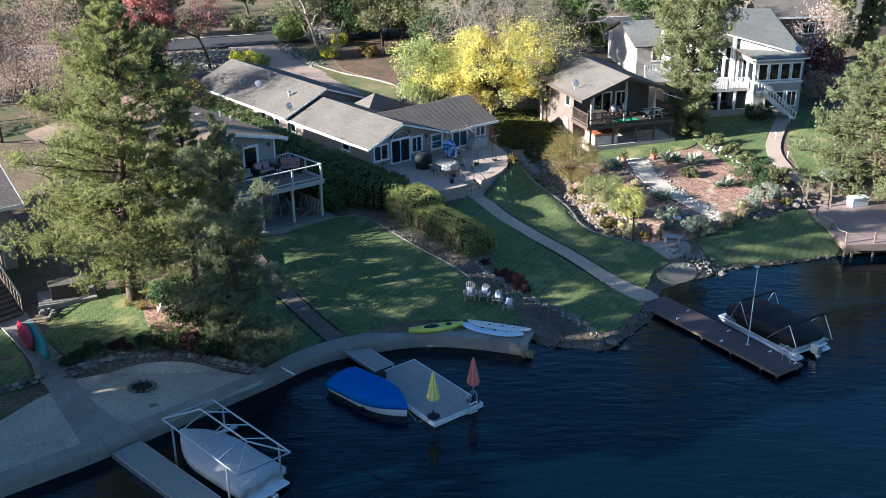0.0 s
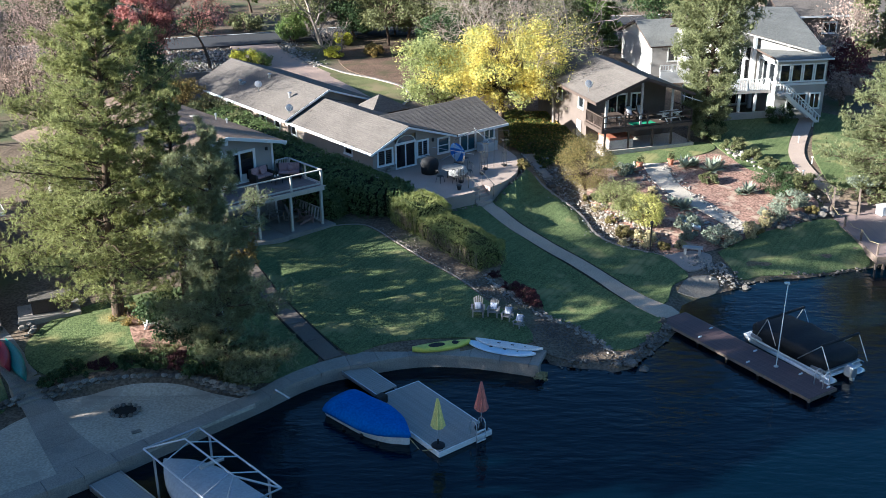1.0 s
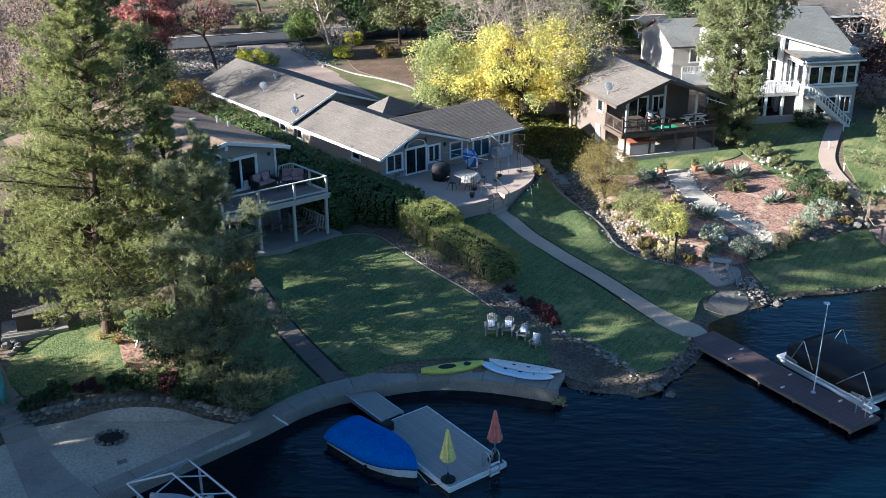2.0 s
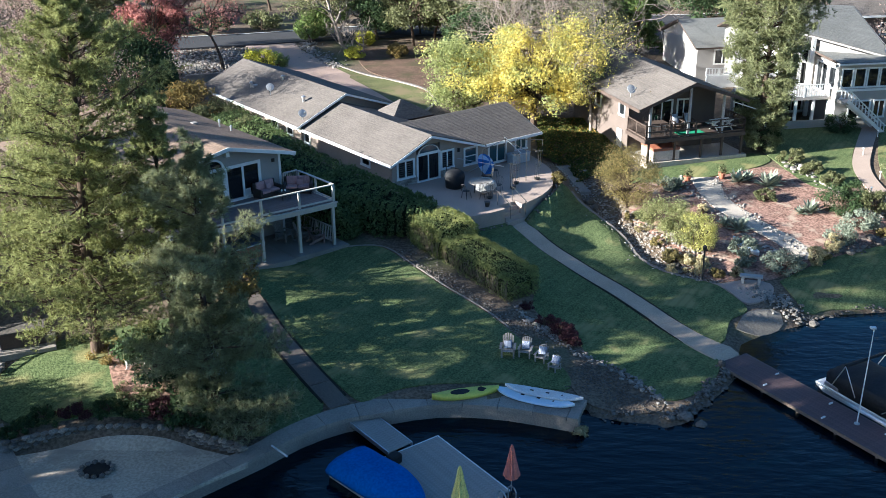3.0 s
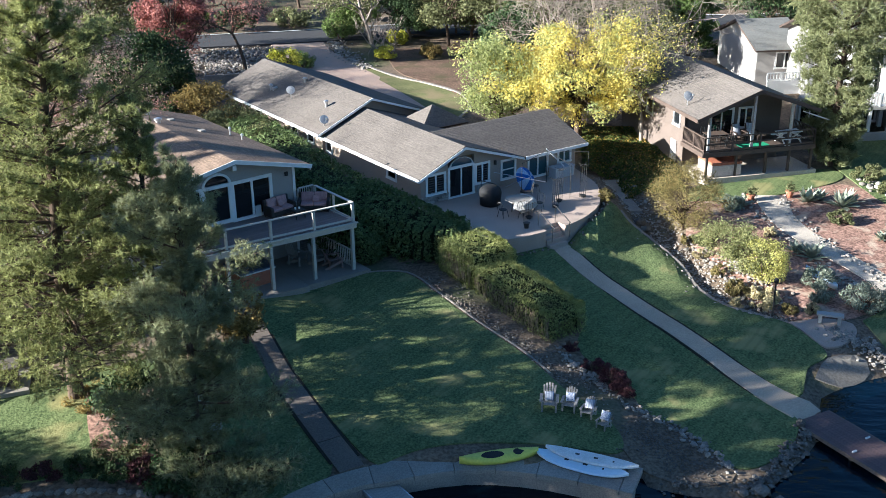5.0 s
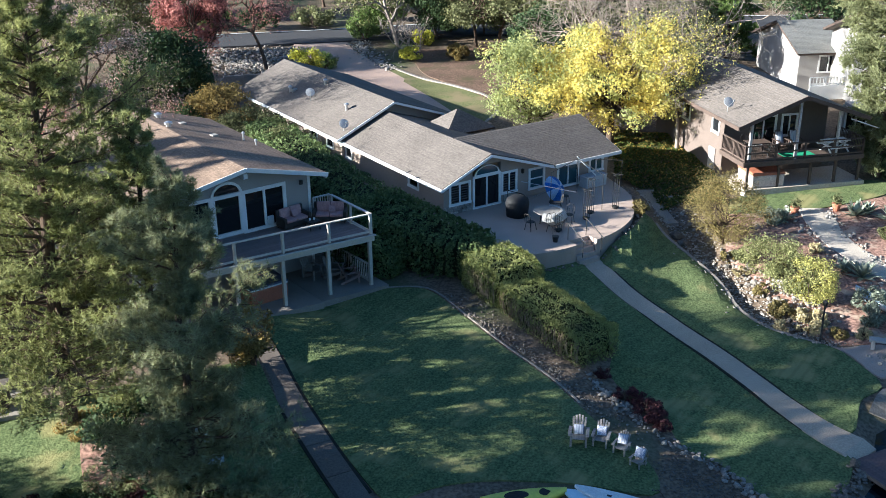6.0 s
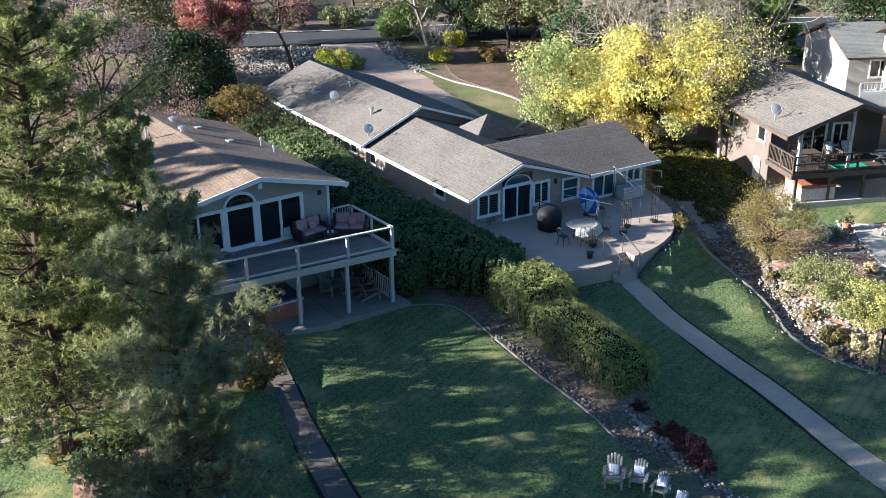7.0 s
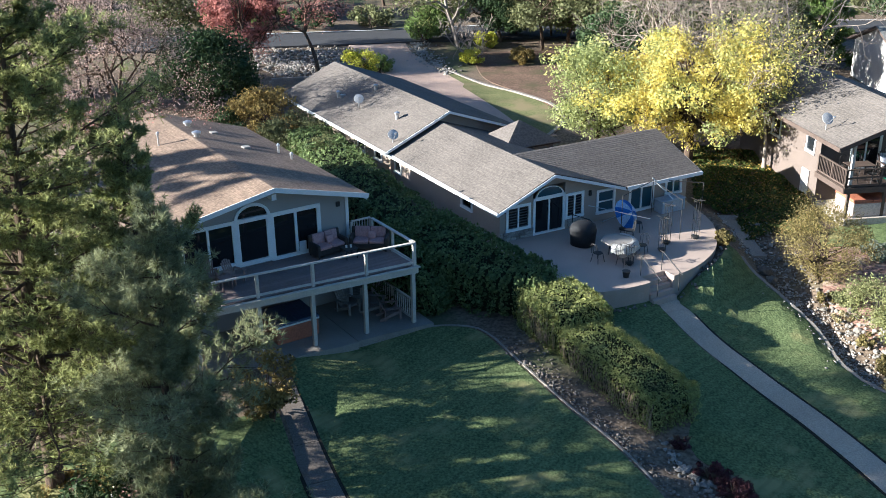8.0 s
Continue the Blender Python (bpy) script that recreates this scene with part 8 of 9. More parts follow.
def pebbles(name, label, places, seed, material, category="rocks"):
    """Very many small stones joined into one."""
    rng = np.random.default_rng(seed)
    bm = B()
    bmesh.ops.create_icosphere(bm, subdivisions=1, radius=0.5)
    bv = np.array([v.co[:] for v in bm.verts])
    bf = np.array([[v.index for v in f.verts] for f in bm.faces])
    bm.free()
    n = len(places)
    P = np.array(places)
    z = ground_z(P[:, 0], P[:, 1])
    ang = rng.uniform(0, 6.3, n)
    sc = P[:, 2:3] * rng.uniform(0.75, 1.25, (n, 3)) * np.array([1.15, 0.9, 0.65])
    v = bv[None] * sc[:, None] * rng.uniform(0.88, 1.12, (n, len(bv), 1))
    c, s = np.cos(ang)[:, None], np.sin(ang)[:, None]
    v = np.stack([v[..., 0] * c - v[..., 1] * s + P[:, 0:1], v[..., 0] * s + v[..., 1] * c + P[:, 1:2], v[..., 2] + z[:, None] + P[:, 2:3] * 0.1], -1)
    f = bf[None] + np.arange(n)[:, None, None] * len(bv)
    return tagged(rawmesh(name, v.reshape(-1, 3), f.reshape(-1, 3), material), label, category, kind="stuff")


# stone walls round the beach
rs = random.Random(16)


def dry_wall(label, pts, z0, rows):
    line = spline(pts, 0.36)
    root = thing("stone_wall", label, "stone wall", kind="structure")
    for lay in range(rows):
        for i, (p, q) in enumerate(zip(line, line[1:])):
            m = (p + q) / 2 if lay % 2 else p
            d = q - p
            o = new("stone", (STONES, PALESTONES)[rs.random() < 0.6][rs.randrange(7)])
            o.parent = root
            o.matrix_basis = Matrix.LocRotScale((m[0], m[1], z0 + 0.1 + lay * 0.185), Euler((rs.uniform(-.08, .08), rs.uniform(-.08, .08), math.atan2(d[1], d[0]) + rs.uniform(-.1, .1))), (rs.uniform(0.36, 0.52), rs.uniform(0.3, 0.42), rs.uniform(0.26, 0.36)))


dry_wall("low pale stone wall curving round the beach", [(-18.6, 43.3), (-17.2, 44.05), (-15.0, 44.55), (-12.5, 44.5), (-10.4, 43.75), (-9.0, 43.25)], 0.98, 3)
dry_wall("low pale stone wall beside the walk", [(-22.4, 40.6), (-21.4, 41.6), (-20.4, 42.3), (-19.5, 43.2)], 0.98, 2)
pit = thing("fire_ring", "ring of dark stones with ash on the sand", "fire pit", pose(-14.6, 42.1, 1.03))
for i in range(13):
    a = i * 2 * math.pi / 13
    o = new("stone", STONES[i % 7])
    o.parent = pit
    o.matrix_basis = Matrix.LocRotScale((0.62 * math.cos(a), 0.5 * math.sin(a), 0.06), Euler((0, 0, a)), (0.26, 0.24, 0.26))
part("ash", turned(B(), [(0.55, 0.0), (0.5, 0.03), (0.2, 0.05)], 14), BLACKCOVER, pit, "black ash and charred wood")
st = meshob("flat_stone", box(B(), -0.2, 0.2, -0.12, 0.12, 0, 0.05, 0.02), ROCK)
st.matrix_basis = pose(-13.6, 40.4, 1.03, 0, 0, 30)
tagged(st, "dark flat stone lying on the sand", "stone")
p = meshob("pipe", bar(B(), (0, 0, 0), (0.75, -0.75, 0), 0.04), PLASTIC_W)
p.matrix_basis = pose(-8.1, 43.75, 1.14)
tagged(p, "white pipe lying on the lake wall", "pipe")
broadleaf("shrub", 4.35, 46.0, 0.9, 0.42, 0.35, 0.25, "tuft of straw grass hanging over the wall end", STRAW, 301, 900, 0.13, 10, trunk=0.02, category="shrub", z=0.25)

# rocks along the shore, the beds and the creek
rocks("riprap", "loose rocks along the waterline", along([(8.4, 47.2), (9.2, 47.6), (10.2, 48.9), (11.3, 50.4), (11.8, 51.3)], 330, 0.2, 0.08, 0.25, 1) + along([(5.2, 47.0), (6.6, 47.3), (8.4, 47.0)], 45, 0.16, 0.08, 0.24, 22), 1)
rocks("rock_border_1", "row of rocks between lawn and planting bed", along([(8.2, 48.3), (7.4, 49.5), (6.5, 50.8), (5.4, 51.6), (4.6, 52.2), (3.7, 53.3), (2.6, 54.4), (2.0, 55.8)], 300, 0.16, 0.1, 0.26, 2), 2, PALESTONES)
rocks("rock_border_2", "rocks at the mouth of the dry creek", along([(14.6, 59.0), (15.4, 57.9), (16.2, 56.9), (16.8, 56.4)], 240, 0.4, 0.1, 0.3, 3), 3, PALESTONES)
rocks("rock_border_3", "rocks among shrubs at the garden edge", along([(25.2, 66.0), (23.6, 65.1), (21.8, 64.1), (20.2, 63.2), (19.0, 62.3)], 60, 0.35, 0.2, 0.75, 4), 4)
cr = [tuple(p) for p in CREEK]
rocks("creek_rocks", "pale rocks lining the dry creek", along([(x + 0.9, y + 0.25) for x, y in cr[5:]], 150, 0.3, 0.1, 0.36, 5), 5, PALESTONES)
rocks("shore_rocks", "small dark rocks along the far waterline", along([(17.0, 56.6), (19.8, 57.7), (22.0, 58.0), (24.8, 58.8), (26.4, 59.4)], 80, 0.08, 0.1, 0.22, 8), 7)
rocks("boulders", "single boulders in the water's edge", [(9.55, 46.75, 0.75), (9.0, 47.1, 0.6), (17.2, 56.3, 0.6), (8.3, 46.9, 0.45), (7.2, 70.9, 0.9), (7.5, 70.3, 0.7), (11.4, 51.3, 0.5)], 8)
pebbles("creek_gravel", "gravel and small stones in the dry creek bed", along(cr[3:], 2000, 0.5, 0.06, 0.16, 9), 9, STONE, "gravel")
pebbles("bed_gravel", "small stones scattered over the soil bed", along([(4.9, 50.6), (5.6, 49.8), (6.4, 48.8), (7.3, 47.8)], 1100, 0.6, 0.03, 0.11, 10), 10, ROCK, "gravel")
pebbles("lawn_edge_stones", "line of small stones along the lawn edge", along([(-4.4, 61.6), (-2.5, 59.1), (-0.2, 56.3), (1.7, 53.7), (2.6, 52.8)], 330, 0.13, 0.05, 0.15, 11) + along([(-3.6, 61.8), (-1.4, 58.6), (0.6, 55.9), (2.0, 54.4), (3.6, 52.2)], 420, 0.3, 0.04, 0.13, 12), 11, BEDSTONE, "gravel")
pebbles("garden_stones", "stones along the garden walk and beds", along([(14.1, 74.6), (14.1, 72.0), (15.0, 68.6), (16.4, 65.2), (17.6, 62.2)], 160, 0.2, 0.1, 0.3, 13) + along([(16.2, 74.6), (16.0, 72.0), (16.9, 68.6), (18.1, 65.4), (19.2, 62.6)], 160, 0.2, 0.1, 0.3, 14) + along([(21.6, 76.8), (22.9, 73.6), (23.8, 71.2), (25.0, 67.8)], 160, 0.3, 0.12, 0.4, 15) + along([(11.6, 61.8), (12.4, 63.6), (11.0, 66.4)], 420, 0.6, 0.06, 0.26, 16), 12, STONE, "gravel")
pebbles("drive_stones", "river stones beside the driveway", along([(-18.3, 117.4), (-17.2, 112.0), (-15.0, 107.6), (-13.4, 104.2)], 500, 0.55, 0.12, 0.32, 17), 13, STONE, "gravel")
pebbles("rock_slope", "slope covered with grey stones behind the house", along([(-31, 111), (-28, 106), (-25.5, 103.6), (-24, 110), (-27.5, 110.5)], 1500, 1.3, 0.12, 0.36, 18), 14, STONE, "gravel")

# concrete edging beside creek and back lawn, culvert slab
ribbon("edging_1", [(6.1, 70.8), (7.35, 69.2), (8.4, 67.15), (9.05, 65.2), (9.3, 63.45), (9.9, 62.2), (11.0, 61.2), (12.4, 60.5)], 0.16, CONCRETE, 0.06, "pale concrete edging between lawn and creek", "edging")
ribbon("edging_2", [(-15.2, 107.2), (-10.4, 101.4), (-7.2, 98.8), (-4.5, 95.8), (-3.5, 92.0), (-4.4, 88.0)], 0.25, CONCRETE, 0.06, "pale concrete edging round the back lawn", "edging")
ribbon("edging_3", [(-8.9, 60.95), (-7.4, 61.95), (-5.65, 62.2), (-4.65, 61.55), (-3.7, 60.3), (-2.65, 58.95), (-1.4, 57.35), (-0.3, 56.1), (0.68, 54.9), (1.6, 53.6)], 0.07, CONCRETE, 0.025, "thin concrete edging along the lawn", "edging")
ribbon("culvert_slab", [(6.05, 77.6), (6.5, 75.2), (7.1, 72.8)], 1.0, CONCRETE, 0.08, "sloping pale concrete spillway beside the patio", "spillway", thick=0.3)

# bench, lamp post, pots
bench = thing("bench", "small pale stone bench on the gravel landing", "bench", pose(14.75, 59.55, gz(14.75, 59.55) + 0.02, 0, 0, -15))
part("seat", box(B(), -0.6, 0.6, -0.2, 0.2, 0.4, 0.5, 0.02), GREYWALL, bench)
for s in (-0.42, 0.42):
    part("leg", box(B(), s - 0.08, s + 0.08, -0.16, 0.16, 0, 0.4, 0.02), GREYWALL, bench)
lp = thing("lamp_post", "black garden lamp post at the creek edge", "lamp post", pose(12.4, 60.6, gz(12.4, 60.6) - 0.05))
part("post", bar(B(), (0, 0, 0), (0, 0, 1.9), 0.04), BLACKMETAL, lp)
part("arm", bar(B(), (0, 0, 1.85), (0.25, 0.0, 1.9), 0.025), BLACKMETAL, lp)
part("lantern", turned(B(), [(0.05, 0), (0.1, 0.05), (0.12, 0.22), (0.03, 0.3)], 8), BLACKMETAL, lp).matrix_basis = pose(0, 0, 1.88)
for x, y, s in ((14.0, 73.7, 1.0), (16.4, 74.3, 1.0)):
    pt = thing("plant_pot", "terracotta pot with a small plant", "plant pot", pose(x, y, gz(x, y)), group="terracotta pots")
    part("pot", turned(B(), [(0.16, 0), (0.24, 0.34), (0.27, 0.36), (0.27, 0.42), (0.2, 0.42)], 12), TERRACOTTA, pt)
    rng = np.random.default_rng(int(x * 10))
    o = rng.normal(size=(160, 3))
    v, f = leaf_cards(np.array([0, 0, 0.6]) + o * 0.14, o / np.linalg.norm(o, axis=1)[:, None], 0.14, rng)
    tagged(rawmesh("plant", v, f, OLIVE, pt), kind="stuff")

# ---- patio things ----
def P1(u, v, rz=0.0):
    return H1 @ pose(u, v, PATIO_Z, 0, 0, rz)


g = thing("covered_grill", "round black covered grill on the patio", "grill", P1(3.3, -2.05))
bm = B()
rings = []
for zz, r in ((0.02, 0.56), (0.35, 0.58), (0.72, 0.62), (0.98, 0.55), (1.1, 0.36), (1.13, 0.1)):
    rings.append([(r * (1 + 0.04 * math.sin(i * 5)) * math.cos(i * math.pi / 10), r * (1 + 0.04 * math.sin(i * 5)) * math.sin(i * math.pi / 10), zz) for i in range(20)])
part("cover", loft(bm, rings), BLACKCOVER, g, smooth=True)
tb = thing("patio_table", "patio table under a pale cloth cover", "table", P1(3.9, -3.9, 20))
part("tabletop", turned(B(), [(0.8, 0.69), (0.82, 0.71), (0.82, 0.73), (0.8, 0.745)], 8), TANVENT, tb, "grey eight-sided top")
bm = B()
grid = []
for i in range(25):
    a = math.radians(190 + i * 8.2)
    sag = 0.08 * math.sin(i * 1.7) + 0.05 * math.sin(i * 0.6)
    row = ((0.62, 0.765), (0.8, 0.77), (0.88, 0.7), (0.95 + sag * 0.4, 0.52 + sag * 0.5), (0.9 + sag, 0.36 + sag))
    grid.append([bm.verts.new((r * math.cos(a), r * math.sin(a), zz)) for r, zz in row])
for p, q in zip(grid, grid[1:]):
    for k in range(4):
        bm.faces.new((p[k], q[k], q[k + 1], p[k + 1]))
bmesh.ops.solidify(bm, geom=bm.faces[:], thickness=0.012)
part("cloth", bm, CANVASWHITE, tb, "rumpled white cloth slipping off the top", smooth=True)
for a in range(4):
    x, y = 0.42 * math.cos(a * 1.57 + 0.7), 0.42 * math.sin(a * 1.57 + 0.7)
    part("leg", bar(B(), (x, y, 0), (x * 0.9, y * 0.9, 0.66), 0.025), BLACKMETAL, tb)
CH = None


def iron_chair(m, label, group):
    c = thing("metal_chair", label, "chair", m, group=group)
    part("seat", turned(B(), [(0.2, 0.42), (0.22, 0.44), (0.2, 0.46)], 14), BLACKMETAL, c)
    for x, y in ((-0.18, -0.18), (0.18, -0.18), (-0.18, 0.18), (0.18, 0.18)):
        part("leg", bar(B(), (x * 1.2, y * 1.2, 0), (x * 0.85, y * 0.85, 0.43), 0.015), BLACKMETAL, c)
    bm = B()
    pts = [(-0.2, 0.2, 0.43), (-0.2, 0.27, 0.8), (-0.1, 0.29, 0.92), (0.1, 0.29, 0.92), (0.2, 0.27, 0.8), (0.2, 0.2, 0.43)]
    for p, q in zip(pts, pts[1:]):
        bar(bm, p, q, 0.015)
    for x in (-0.08, 0.08):
        bar(bm, (x, 0.2, 0.45), (x, 0.285, 0.9), 0.01)
    part("backrest", bm, BLACKMETAL, c)
    return c


for u, v, r in ((2.6, -4.1, 100), (3.3, -5.0, 10), (4.9, -4.4, -60), (5.6, -2.6, -120), (6.6, -2.0, 30)):
    m = P1(u, v, r)
    CH = copy_thing(CH, m) if CH else iron_chair(m, "black iron patio chair", "patio chairs")
# blue and white windblown umbrella lying against the wall
bu = thing("patio_umbrella", "half-open blue and white umbrella tipped on the patio", "umbrella", P1(6.2, -1.5, 0))
BLUECLOTH = mat("bright_blue_cloth", (0.05, 0.22, 0.62), (0.03, 0.15, 0.48), rough=0.8, fine=20, bump=0.2)
PALEBLUE = mat("pale_blue_cloth", (0.5, 0.66, 0.85), (0.42, 0.58, 0.78), rough=0.8, fine=20, bump=0.2)
for i in range(8):
    a0, a1 = i * math.pi / 4, (i + 1) * math.pi / 4
    bm = B()
    R = 0.75
    rows = []
    for s in (0.03, 0.4, 0.75, 1.0):
        rows.append([bm.verts.new((R * s * math.cos(a), R * s * math.sin(a), 0.5 - 0.42 * s * s)) for a in (a0, (a0 + a1) / 2, a1)])
    for p, q in zip(rows, rows[1:]):
        for k in range(2):
            bm.faces.new((p[k], p[k + 1], q[k + 1], q[k]))
    bmesh.ops.solidify(bm, geom=bm.faces[:], thickness=0.012)
    pn = part("panel", bm, BLUECLOTH if i % 2 else PALEBLUE, bu)
    pn.matrix_basis = pose(0, 0, 0.75, 58, 0, 15)
part("pole", bar(B(), (0, 0, -1.3), (0, 0, 0.5), 0.02), METAL, bu).matrix_basis = pose(0, 0.35, 0.65, 58, 0, 15)
part("foot", turned(B(), [(0.25, 0.0), (0.25, 0.05), (0.06, 0.09)], 14), BLACKMETAL, bu)


def lantern_stand(m, h, label):
    """A tall stand of thin iron bars with a crown of rings."""
    s = thing("iron_stand", label, "plant stand", m, group="iron stands")
    for a in range(4):
        x, y = 0.17 * math.cos(a * 1.571 + 0.78), 0.17 * math.sin(a * 1.571 + 0.78)
        part("upright", bar(B(), (x, y, 0), (x, y, h), 0.014, n=5), BLACKMETAL, s)
    for z in (0.12, h * 0.5, h):
        bm = B()
        for i in range(12):
            a, b = i * math.pi / 6, (i + 1) * math.pi / 6
            bar(bm, (0.19 * math.cos(a), 0.19 * math.sin(a), z), (0.19 * math.cos(b), 0.19 * math.sin(b), z), 0.012, n=4)
        part("hoop", bm, BLACKMETAL, s)
    part("basket", turned(B(), [(0.12, 0.0), (0.16, 0.12), (0.05, 0.14)], 12), BLACKMETAL, s)
    for a in range(4):
        part("bracket", bar(B(), (0, 0, h), (0.36 * math.cos(a * 1.571), 0.36 * math.sin(a * 1.571), h + 0.08), 0.012, n=4), BLACKMETAL, s)
    return s


for u, v, h, lab in ((6.7, -4.0, 1.9, "tall black iron plant stand on the patio"), (5.9, -4.6, 1.6, "tall black iron plant stand on the patio"), (8.3, -4.2, 1.9, "tall black iron plant stand at the patio edge"), (3.6, -5.1, 0.9, "short black iron plant stand by the table")):
    lantern_stand(P1(u, v, 20), h, lab)
gz_ = thing("gazebo_frame", "thin dark iron gazebo frame on the patio", "gazebo frame", P1(0, 0))
for u, v in ((5.6, -2.0), (8.4, -0.9), (7.6, -3.9)):
    part("upright", bar(B(), (u, v, 0), (u, v, 2.0), 0.02), BLACKMETAL, gz_)
for a, b in (((5.6, -2.0, 1.95), (8.4, -0.9, 1.95)), ((8.4, -0.9, 1.95), (7.6, -3.9, 1.95)), ((4.2, -1.2, 1.5), (6.6, -2.9, 0.9))):
    part("rail", bar(B(), a, b, 0.018), METAL if a[2] < 1.9 else BLACKMETAL, gz_)
part("rail", bar(B(), (8.5, -0.7, 2.0), (9.6, -1.1, 0.8), 0.03), PLASTIC_W, gz_, "white leaning pole")
part("rail", bar(B(), (9.7, -0.5, 1.6), (11.0, -1.7, 1.6), 0.02), BLACKMETAL, gz_)
part("upright", bar(B(), (11.0, -1.7, 0), (11.0, -1.7, 1.62), 0.02), BLACKMETAL, gz_)
ob = thing("storage_box", "grey deck storage box against the wall", "storage box", P1(9.9, -0.55, 0))
part("body", box(B(), -0.75, 0.75, -0.33, 0.33, 0, 0.6, 0.03), GREYCOVER, ob)
part("lid", box(B(), -0.78, 0.78, -0.36, 0.36, 0.6, 0.68, 0.03), GREYCOVER, ob)
pt = thing("plant_pot", "small black pot near the patio steps", "plant pot", P1(2.6, -6.1))
part("pot", turned(B(), [(0.12, 0), (0.17, 0.28), (0.19, 0.3), (0.15, 0.3)], 12), BLACKMETAL, pt)

# ---- things on and under the decks ----
def P2(u, v, z, rz=0.0):
    return H2 @ pose(u, v, z, 0, 0, rz)


def sofa(m, w, label):
    s = thing("outdoor_sofa", label, "sofa", m, group="deck sofas")
    part("base", box(B(), -w / 2, w / 2, -0.36, 0.38, 0.12, 0.34, 0.03), WICKER, s)
    b = part("backrest", box(B(), -w / 2, w / 2, 0.28, 0.42, 0.3, 0.88, 0.05), WICKER, s)
    for k in (-1, 1):
        part("arm", box(B(), k * (w / 2 - 0.06) - 0.08, k * (w / 2 - 0.06) + 0.08, -0.4, 0.36, 0.1, 0.62, 0.05), WICKER, s)
        for y in (-0.3, 0.34):
            part("leg", bar(B(), (k * (w / 2 - 0.08), y, 0), (k * (w / 2 - 0.08), y, 0.14), 0.03), WICKER, s)
        part("cushion", box(B(), min(0.01 * k, k * (w / 2 - 0.15)), max(0.01 * k, k * (w / 2 - 0.15)), -0.36, 0.24, 0.34, 0.48, 0.05), CUSHION, s)
        c = part("cushion", box(B(), min(0.01 * k, k * (w / 2 - 0.15)), max(0.01 * k, k * (w / 2 - 0.15)), -0.07, 0.07, 0, 0.45, 0.05), CUSHION, s)
        c.matrix_basis = pose(0, 0.22, 0.46, -14, 0, 0)
    c = part("pillow", box(B(), -0.18, 0.18, -0.06, 0.06, -0.16, 0.16, 0.05), CUSHION, s)
    c.matrix_basis = pose(0.1, 0.05, 0.62, -25, 0, 12)
    return s


sofa(P2(-0.95, -0.62, DZ, 6), 1.5, "dark wicker loveseat with pink-brown cushions")
sofa(P2(0.72, -1.15, DZ, -38), 1.6, "dark wicker loveseat with pink-brown cushions")
ct = thing("coffee_table", "small dark metal table between the loveseats", "table", P2(-0.45, -1.5, DZ))
part("tabletop", box(B(), -0.3, 0.3, -0.3, 0.3, 0.4, 0.44, 0.015), BLACKMETAL, ct)
for x in (-0.25, 0.25):
    for y in (-0.25, 0.25):
        part("leg", bar(B(), (x, y, 0), (x, y, 0.41), 0.02), BLACKMETAL, ct)
for x, y in ((-0.1, 0.05), (0.08, -0.02)):
    cup = meshob("candle", turned(B(), [(0.045, 0), (0.045, 0.1), (0.03, 0.11)], 10), PLASTIC_W)
    cup.matrix_basis = P2(-0.45 + x, -1.5 + y, DZ + 0.44)
    tagged(cup, "small white candle on a dark table", "candle", group="candles on the table")
BROWNCH = mat("brown_chair_paint", (0.3, 0.2, 0.17), (0.22, 0.15, 0.13), rough=0.7, fine=18)
adirondack(P2(-5.35, -1.1, DZ, 25) @ Matrix.Scale(0.85, 4), BROWNCH, "brown wooden deck chair beside the window", "deck chairs")
adirondack(P2(-6.2, -0.7, DZ, -10) @ Matrix.Scale(0.85, 4), BROWNCH, "brown wooden deck chair beside the window", "deck chairs")
tbl = thing("side_table", "small low brown table between deck chairs", "table", P2(-5.85, -1.5, DZ))
part("tabletop", box(B(), -0.25, 0.25, -0.25, 0.25, 0.42, 0.46, 0.01), BROWNCH, tbl)
for x in (-0.2, 0.2):
    for y in (-0.2, 0.2):
        part("leg", box(B(), x - 0.02, x + 0.02, y - 0.02, y + 0.02, 0, 0.42), BROWNCH, tbl)


def spa(m, w, d, panel, lid, label, rim=PLASTIC_W):
    s = thing("hot_tub", label, "hot tub", m, group="hot tubs")
    part("body", box(B(), -w / 2, w / 2, -d / 2, d / 2, 0, 0.72, 0.06), panel, s)
    part("rim", box(B(), -w / 2 - 0.03, w / 2 + 0.03, -d / 2 - 0.03, d / 2 + 0.03, 0.72, 0.8, 0.04), rim, s)
    for k in (-1, 1):
        part("cover", box(B(), min(0.01 * k, k * (w / 2 + 0.02)), max(0.01 * k, k * (w / 2 + 0.02)), -d / 2 - 0.02, d / 2 + 0.02, 0.8, 0.9, 0.03), lid, s)
    return s


spa(P2(-3.4, -1.6, 2.44), 1.85, 1.75, SPATEAK, SPACOVER, "hot tub with orange-brown sides and dark blue cover")
for u, v, r in ((-0.5, -1.2, 20), (0.4, -1.8, 50), (0.65, -2.75, 75)):
    m = P2(u, v, 2.44, r)
    adirondack(m, GREYWOOD if u < 0.5 else BROWNCH, "wooden chair on the slab under the deck", "chairs under the deck")


def P3(u, v, z, rz=0.0):
    return H3 @ pose(u, v, z, 0, 0, rz)


